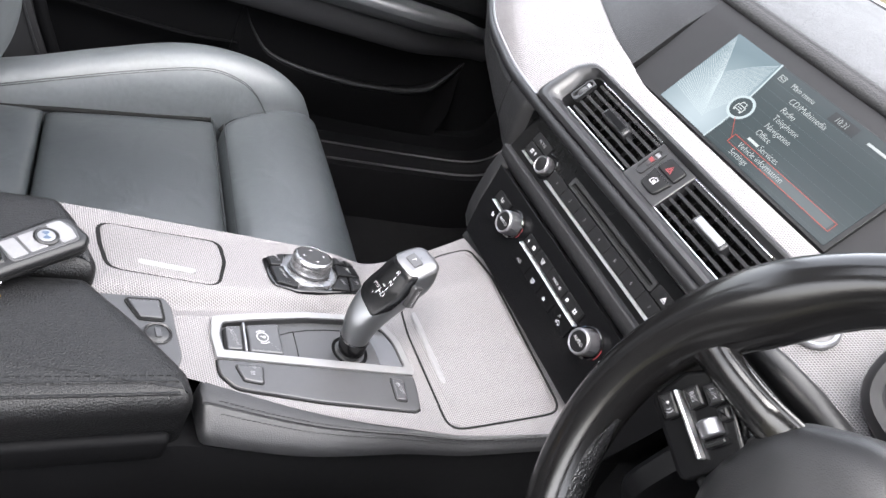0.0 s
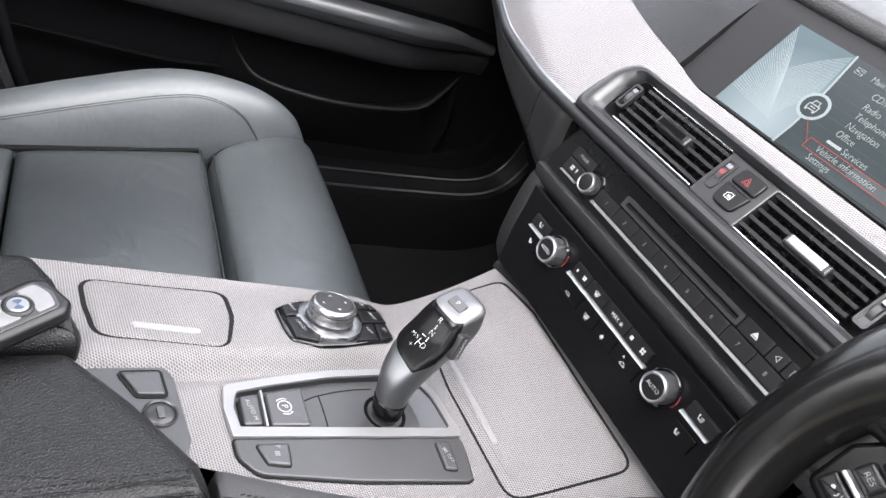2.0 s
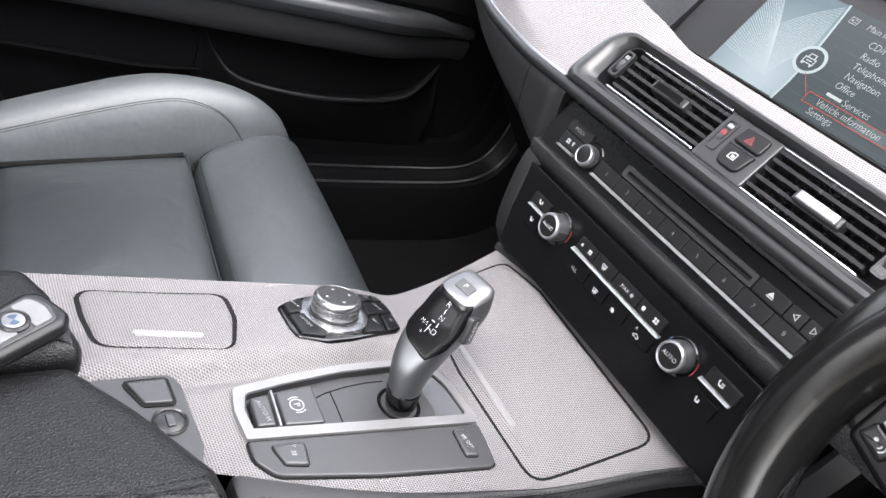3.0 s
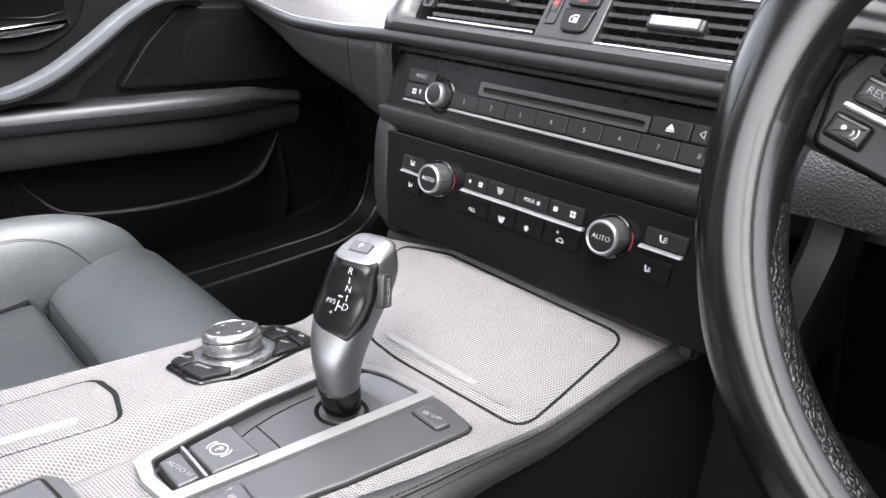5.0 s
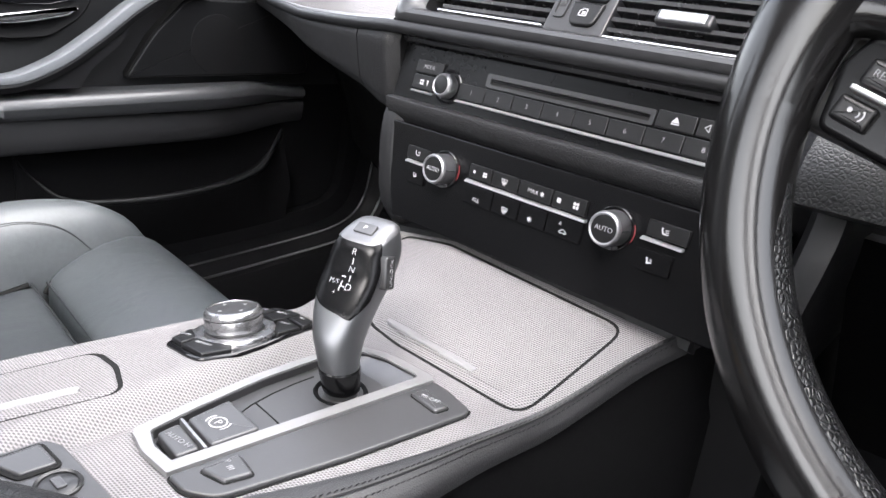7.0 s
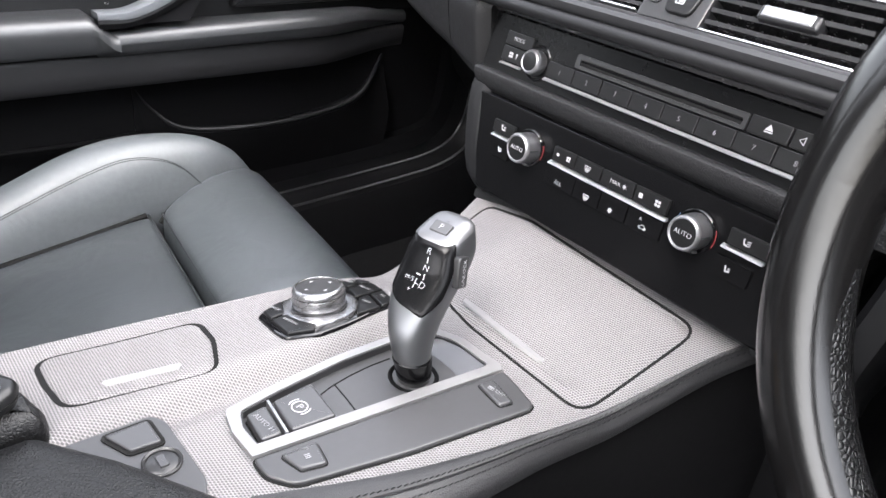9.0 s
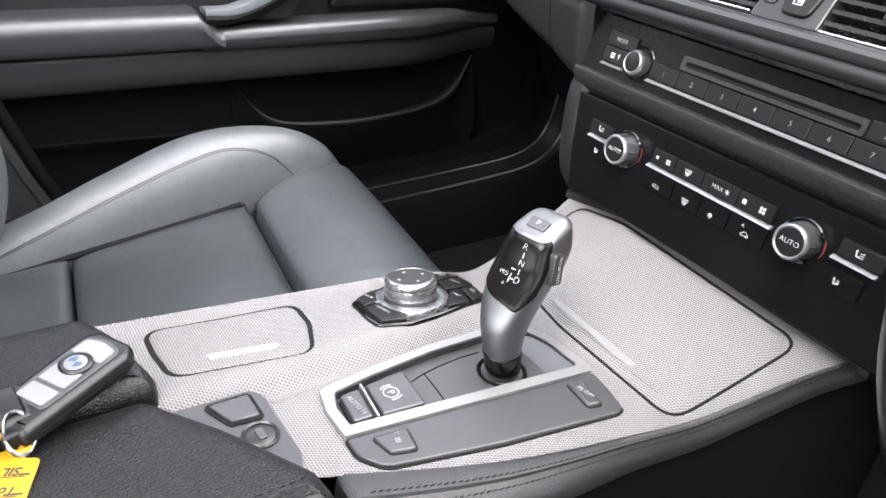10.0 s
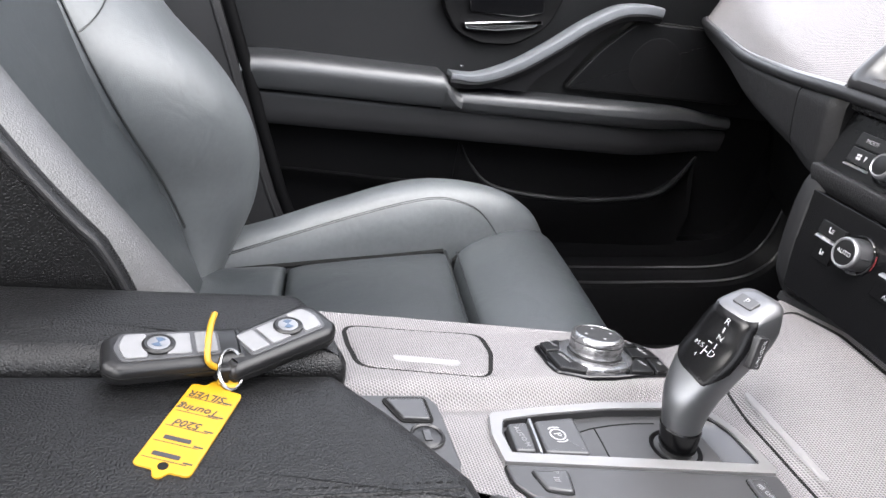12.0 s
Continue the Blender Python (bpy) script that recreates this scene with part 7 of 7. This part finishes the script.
def steering_wheel():
    root = thing("steering_wheel", WC, "black leather steering wheel with silver-edged spoke switches", "steering wheel")
    U = Vector((0, 1, 0))
    V = Vector((math.sin(WA), 0, math.cos(WA)))
    N = U.cross(V)  # ahead, away from the driver
    if N.x > 0:
        N = -N  # N points to the driver
    n = 160
    def rim_ring(i, m=28):
        t = 2 * math.pi * i / n
        c, s = math.cos(t), math.sin(t)
        rad = U * c + V * s
        deg = math.degrees(t) % 360
        # thumb swellings at ten and two
        sw = math.exp(-(((deg - 28 + 180) % 360 - 180) / 16) ** 2) + math.exp(-(((deg - 152 + 180) % 360 - 180) / 16) ** 2)
        a, b = 0.0155 + 0.0050 * sw, 0.0172 + 0.0020 * sw
        cen = WC + rad * (WR - 0.0030 * sw)
        return [cen + rad * (a * math.cos(2 * math.pi * k / m)) + N * (b * math.sin(2 * math.pi * k / m)) for k in range(m)]
    def arc(a0, a1, mat, name, label):
        i0, i1 = round(a0 / 360 * n), round(a1 / 360 * n)
        return part(name, loft([rim_ring(i % n) for i in range(i0, i1 + 1)]), mat, root, label)
    arc(0, 360, LEATHER_RIM, "rim", "smooth worn black leather rim")
    # perforated grain on the inner face of the grips
    for a0, a1 in ((292, 350), (190, 248)):
        i0, i1 = round(a0 / 360 * n), round(a1 / 360 * n)
        rows = []
        for i in range(i0, i1 + 1):
            r = rim_ring(i % n)
            cen = sum(r, Vector()) / len(r)
            # the grained strip on the inner face tapers to its ends
            w = 0.6 + 2.1 * min(sstep(i0, i0 + 6, i), sstep(i1, i1 - 6, i))
            row = []
            for j in range(7):
                k = 12.9 + w * (j - 3) / 3
                a, b = int(k), k - int(k)
                p = r[a].lerp(r[a + 1], b)
                row.append(cen + (p - cen) * (1.006 if 0 < j < 6 and i0 < i < i1 else 0.985))
            rows.append(row)
        part("grip", loft(rows, closed=False, cap=False), LEATHER_GRIP, root, "perforated leather grip")
    # hub with airbag cover
    hub = Matrix((-U, V, N)).transposed().to_4x4()
    hub.translation = WC
    prof = round_poly([(-0.056, 0.068), (0.056, 0.068), (0.090, 0.040), (0.093, 0.000), (0.066, -0.062), (-0.066, -0.062), (-0.093, 0.000), (-0.090, 0.040)], 0.045, 8)
    rings = []
    for d, h in ((0.0, -0.045), (0.0, -0.012), (0.0012, -0.004), (0.0040, 0.0016), (0.0085, 0.0060), (0.0150, 0.0095)):
        rings.append([hub @ Vector((p.x, p.y, h)) for p in inset_poly(prof, d)])
    last = inset_poly(prof, 0.0150)
    for f in (0.85, 0.68, 0.50, 0.32, 0.15, 0.02):
        rings.append([hub @ Vector((p.x * f, p.y * f, 0.0095 + 0.0085 * (1 - f * f))) for p in last])
    part("airbag_cover", loft(rings), AIRBAG, root, "grained black airbag cover, domed")
    part("badge", turned([(0.016, 0.014), (0.016, 0.0190), (0.0145, 0.0200), (0.001, 0.0200)], hub, 32), CHROME, root, "round plain badge")
    # spokes left and right, with switch pods
    for sx in (-1, 1):
        poly = [(sx * 0.070, 0.030), (sx * 0.105, 0.026), (sx * 0.143, 0.044), (sx * 0.146, 0.020), (sx * 0.146, -0.002), (sx * 0.110, -0.012), (sx * 0.075, -0.018)]
        part("spoke", slab(round_poly(poly, 0.006, 4), hub, -0.022, -0.008, 0.004, 3), SATIN_BLACK, root)
        # flat leather-covered arm from the rim to the hub
        arm = [(0.152, 0.0400, -0.002, 0.0260, 0.0140), (0.141, 0.0385, 0.000, 0.0180, 0.0115), (0.130, 0.0370, 0.002, 0.0108, 0.0085), (0.118, 0.0358, 0.003, 0.0096, 0.0075), (0.105, 0.0352, 0.002, 0.0094, 0.0070), (0.092, 0.0350, 0.000, 0.0100, 0.0070), (0.078, 0.0350, -0.006, 0.0110, 0.0070)]
        rings = []
        for x in span(0, len(arm) - 1, 30):
            a, b, c, w, h = (smooth_table([(k, q[i]) for k, q in enumerate(arm)], x) for i in range(5))
            ring = []
            for k in range(20):
                t = 2 * math.pi * k / 20
                ring.append(hub @ Vector((sx * a, b + w * math.copysign(abs(math.cos(t)) ** 0.8, math.cos(t)), c + h * math.copysign(abs(math.sin(t)) ** 0.8, math.sin(t)))))
            rings.append(ring)
        part("spoke_arm", loft(rings), LEATHER_RIM, root, "satin black spoke arm")
        # the switches lean towards the hub
        pm = hub @ Matrix.Translation((sx * 0.110, 0.0045, 0.006)) @ Matrix.Rotation(radians(18 * sx), 4, "Z")
        pod = part("switch_pod", slab(round_poly([(sx * 0.020, 0.026), (sx * 0.026, 0.006), (sx * 0.020, -0.016), (sx * -0.024, -0.016), (sx * -0.024, 0.020)], 0.005, 4), pm, -0.030, -0.004, 0.002, 3), PANEL_BLACK, root, "black switch pod")
        for name, u, v, w, h, mark in (("limit_button", 0.0095, 0.0170, 0.0110, 0.0088, "LIM"), ("resume_button", 0.0115, 0.0068, 0.0110, 0.0090, "RES"), ("cancel_button", -0.0010, 0.0180, 0.0070, 0.0060, ""), ("voice_button", 0.0120, -0.0068, 0.0130, 0.0088, "")):
            b = part(name, slab(rect(sx * u - w / 2, v - h / 2, sx * u + w / 2, v + h / 2, 0.0016), pm, -0.006, 0.0, 0.0016, 3), BUTTON, pod)
            if mark and sx < 0:
                lettering(mark, 0.0036, at_uv(pm, sx * u, v, 0.0002), GREY_PRINT, b)
        if sx < 0:
            part("symbol", bars(arc_shape(-0.0112, -0.0068, 0.0014, -50, 50, 0.0005, 6) + arc_shape(-0.0106, -0.0068, 0.0024, -50, 50, 0.0005, 6) + [circle(-0.0132, -0.0064, 0.0009, 10)], pm, 0.0001), GREY_PRINT, pod)
        part("pod_strip", slab(rect(-0.0175, -0.0011, 0.0175, 0.0011, 0.0010), pm, -0.006, 0.0024, 0.0010, 3), LINE_METAL, pod, "chrome strip")
        part("roller", turned([(0.0048, -0.0042), (0.0058, -0.0034), (0.0058, 0.0034), (0.0048, 0.0042)], pm @ Matrix.Translation((sx * -0.0050, 0.0092, -0.002)) @ Matrix.Rotation(radians(90), 4, "Y"), 24), SILVER_DULL, pod, "knurled roller")
        part("roller_guard", slab(rect(sx * -0.0125 - 0.0015, 0.0040, sx * -0.0125 + 0.0015, 0.0150, 0.0010), pm, -0.006, 0.0010, 0.0010, 3), BUTTON, pod)
    part("lower_spoke", slab(round_poly([(-0.035, -0.05), (0.035, -0.05), (0.026, -0.142), (-0.026, -0.142)], 0.008, 4), hub, -0.025, -0.010, 0.004, 3), SATIN_BLACK, root)
    # column and indicator stalk
    part("column", tube([WC - N * 0.03, WC - N * 0.12 + Vector((0, 0, -0.02)), WC - N * 0.30 + Vector((0, 0, -0.05))], [0.045, 0.055, 0.065], 28), SOFT, root, "black column shroud")
    path = [(0.094, -0.262, 0.612), (0.082, -0.232, 0.619), (0.073, -0.206, 0.624), (0.065, -0.182, 0.6265), (0.060, -0.166, 0.6275), (0.0585, -0.1605, 0.6277), (0.058, -0.1585, 0.6278)]
    st = part("stalk", tube(path, [0.0120, 0.0135, 0.0140, 0.0130, 0.0112, 0.0090, 0.003], 22, flat=0.72), BUTTON, root, "black indicator stalk")
    m = plane_frame((0.0600, -0.1740, 0.6375), (-0.28, -1, -0.10), 2.6)
    part("stalk_print", bars([[Vector((-0.0048, -0.0016)), Vector((-0.0020, -0.0016)), Vector((-0.0034, 0.0018))]], m), GREY_PRINT, st)
    lettering("BC", 0.0050, at_uv(m, 0.0018, 0.0, 0.0), GREY_PRINT, st)


steering_wheel()

# ---- keys on the armrest ----
def key_fob(at, turn, label, pitch=0.0, roll=0.0):
    """A remote key, its length along its own x."""
    m = pose(*at, roll, pitch, turn)
    root = thing("car_key", (0, 0, 0), label, "key", "two keys on one ring")
    L, W, T = 0.0340, 0.0160, 0.0115
    o = round_poly([(-L, -W * 0.86), (L * 0.80, -W), (L, -W * 0.62), (L, W * 0.62), (L * 0.80, W), (-L, W * 0.86)], [0.004, 0.008, 0.006, 0.006, 0.008, 0.004], 5)
    rings = []
    for d, h in ((0.0035, 0.0), (0.0012, 0.0010), (0.0, 0.0035), (0.0, T - 0.0042), (0.0008, T - 0.0022), (0.0026, T - 0.0006), (0.0050, T)):
        rings.append([m @ Vector((p.x, p.y, h)) for p in inset_poly(o, d)])
    part("case", loft(rings), KEY_BODY, root, "black plastic case")
    inner = round_poly([(-L * 0.60, -W * 0.62), (L * 0.74, -W * 0.70), (L * 0.86, 0), (L * 0.74, W * 0.70), (-L * 0.60, W * 0.62)], [0.003, 0.005, 0.01, 0.005, 0.003], 4)
    part("face", slab(inner, m, T - 0.001, T + 0.0006, 0.0005), BUTTON_GREY, root, "dark grey key face")
    for u0, u1 in ((-L * 0.56, -L * 0.26), (-L * 0.20, L * 0.14)):
        part("key_button", slab(round_poly([(u0, -W * 0.50), (u1, -W * 0.50), (u1, W * 0.50), (u0, W * 0.50)], 0.0012, 3), m, T, T + 0.0014, 0.0006, 2), KEY_SILVER, root, "silver button")
    part("key_button", slab(round_poly([(L * 0.40, -W * 0.58), (L * 0.70, -W * 0.58), (L * 0.78, 0), (L * 0.70, W * 0.58), (L * 0.40, W * 0.58)], [0.0012, 0.003, 0.01, 0.003, 0.0012], 3), m, T, T + 0.0014, 0.0006, 2), KEY_SILVER, root, "silver button")
    b = part("badge_ring", turned([(0.0078, T), (0.0078, T + 0.0018), (0.0066, T + 0.0026), (0.0052, T + 0.0022)], m @ Matrix.Translation((L * 0.24, 0, 0)), 32), KEY_BODY, root, "dark badge ring")
    part("badge_face", turned([(0.0054, T), (0.0054, T + 0.0022), (0.0040, T + 0.0026), (0.001, T + 0.0027)], m @ Matrix.Translation((L * 0.24, 0, 0)), 28), SILVER, b, "plain silver badge")
    mb = m @ Matrix.Translation((L * 0.24, 0, T + 0.0027))
    for a in (20, 200):
        part("badge_quarter", bars([[Vector((0, 0))] + [Vector((0.0036 * math.cos(radians(a + 15 * k)), 0.0036 * math.sin(radians(a + 15 * k)))) for k in range(7)]], mb, 0.0, 0.0001), BLUE_PRINT, b, "blue quarter")
    part("loop", slab(round_poly([(-L - 0.0040, -0.0080), (-L + 0.004, -0.0115), (-L + 0.004, 0.0115), (-L - 0.0040, 0.0080)], [0.003, 0.0005, 0.0005, 0.003], 4), m, 0.0015, 0.0098, 0.0018, 4), KEY_BODY, root)
    part("case_seam", ring_strip(inset_poly(o, -0.0003), inset_poly(o, 0.0006), m, T * 0.44, T * 0.50), DARK_GAP, root)
    # put the origin on the key's base
    c = m.translation.copy()
    root.location = c
    for ch in root.children:
        ch.location = -c
    return root


key_fob((-0.2575, 0.0800, 0.4292), 33, "black key fob with silver buttons on the armrest", -4, 2)
key_fob((-0.3065, 0.0680, 0.4290), 188, "second black key fob lying across the armrest seam", 0, -4)


def key_ring():
    c = Vector((-0.2800, 0.0550, 0.4345))
    ax, ay = Vector((0.75, 0.55, 0.25)).normalized(), Vector((0.25, -0.55, -0.70)).normalized()
    bm = bmesh.new()
    pts = [c + ax * (0.0065 * math.cos(2 * math.pi * 1.9 * k / 70)) + ay * (0.0095 * math.sin(2 * math.pi * 1.9 * k / 70)) + ax.cross(ay) * (0.0016 * k / 70) for k in range(71)]
    tube(pts, 0.0010, 8, bm=bm)
    solid("key_ring", bm, STEEL, "split steel ring joining keys and tag", "key ring")


key_ring()


def key_tag():
    root = thing("key_tag", (-0.292, 0.020, 0.4245), "yellow plastic key tag with handwritten notes on the armrest", "tag")
    # the tag's frame: x to its right, y towards the loop
    a, b = Vector((-0.286, 0.049, 0.4262)), Vector((-0.3080, -0.004, 0.4248))
    v = (a - b).normalized()
    u = Vector((v.y, -v.x, 0)).normalized()
    n = u.cross(v)
    m = Matrix((u, v, n)).transposed().to_4x4()
    m.translation = (a + b) / 2
    H, W = 0.029, 0.0128
    o = round_poly([(-W, -H), (-W * 0.30, -H), (-W * 0.12, -H - 0.004), (W * 0.12, -H - 0.004), (W * 0.30, -H), (W, -H), (W, H), (W * 0.5, H), (W * 0.34, H + 0.005), (-W * 0.30, H + 0.005), (-W * 0.5, H), (-W, H)], [0.003, 0.002, 0.002, 0.002, 0.002, 0.003, 0.003, 0.002, 0.002, 0.002, 0.002, 0.003], 4)
    part("plate", slab(o, m, 0, 0.0011, 0.0004), YELLOW, root, "bright yellow plastic plate")
    part("punch_hole", slab(circle(0, -H + 0.0025, 0.0023, 20), m, 0.0008, 0.00125, 0.00005, 1), DARK_GAP, root, "punched hole")
    # ruled lines, small captions and handwriting as plain strokes
    for k in range(5):
        y = H - 0.0105 - 0.0105 * k
        part("ruled_line", bars([rect(-W * 0.86, y - 0.0002, W * 0.70, y + 0.0002)], m, 0.0011, 0.00012), INK, root)
        part("caption", bars([rect(W * 0.52, y + 0.0006, W * 0.86, y + 0.0016)], m, 0.0011, 0.00012), INK, root)
    for k, word in enumerate(("SILVER", "Touring", "520d", "", "")):
        y = H - 0.0105 - 0.0105 * k
        if word:
            lettering(word, 0.0062, at_uv(m, -W * 0.12, y + 0.0030, 0.0012, 180), INK, root, "writing", shear=0.25, thin=-0.012)
        else:
            part("writing", bars([rect(-W * 0.62, y + 0.0018, W * 0.36, y + 0.0044, 0.0008)], m, 0.0011, 0.00012), INK, root, "dark handwriting as a plain bar")
    # strap that loops up from the tag
    path = curve_pts([m @ Vector((0.0050, H + 0.0035, 0.0006)), m @ Vector((0.0010, H + 0.010, 0.004)), Vector((-0.2905, 0.054, 0.439)), Vector((-0.2915, 0.061, 0.4465)), Vector((-0.2905, 0.072, 0.4505)), Vector((-0.2890, 0.080, 0.4512))], 36)
    part("strap", tube(path, 0.0016, 10), YELLOW, root, "yellow strap")
    loop = [m @ Vector((0.0030 + 0.0045 * math.cos(t), H + 0.0070 + 0.0045 * math.sin(t), 0.0016)) for t in span(0, 2 * math.pi, 28)]
    part("strap_eye", tube(loop, 0.0015, 8, cap=False), YELLOW, root)


key_tag()
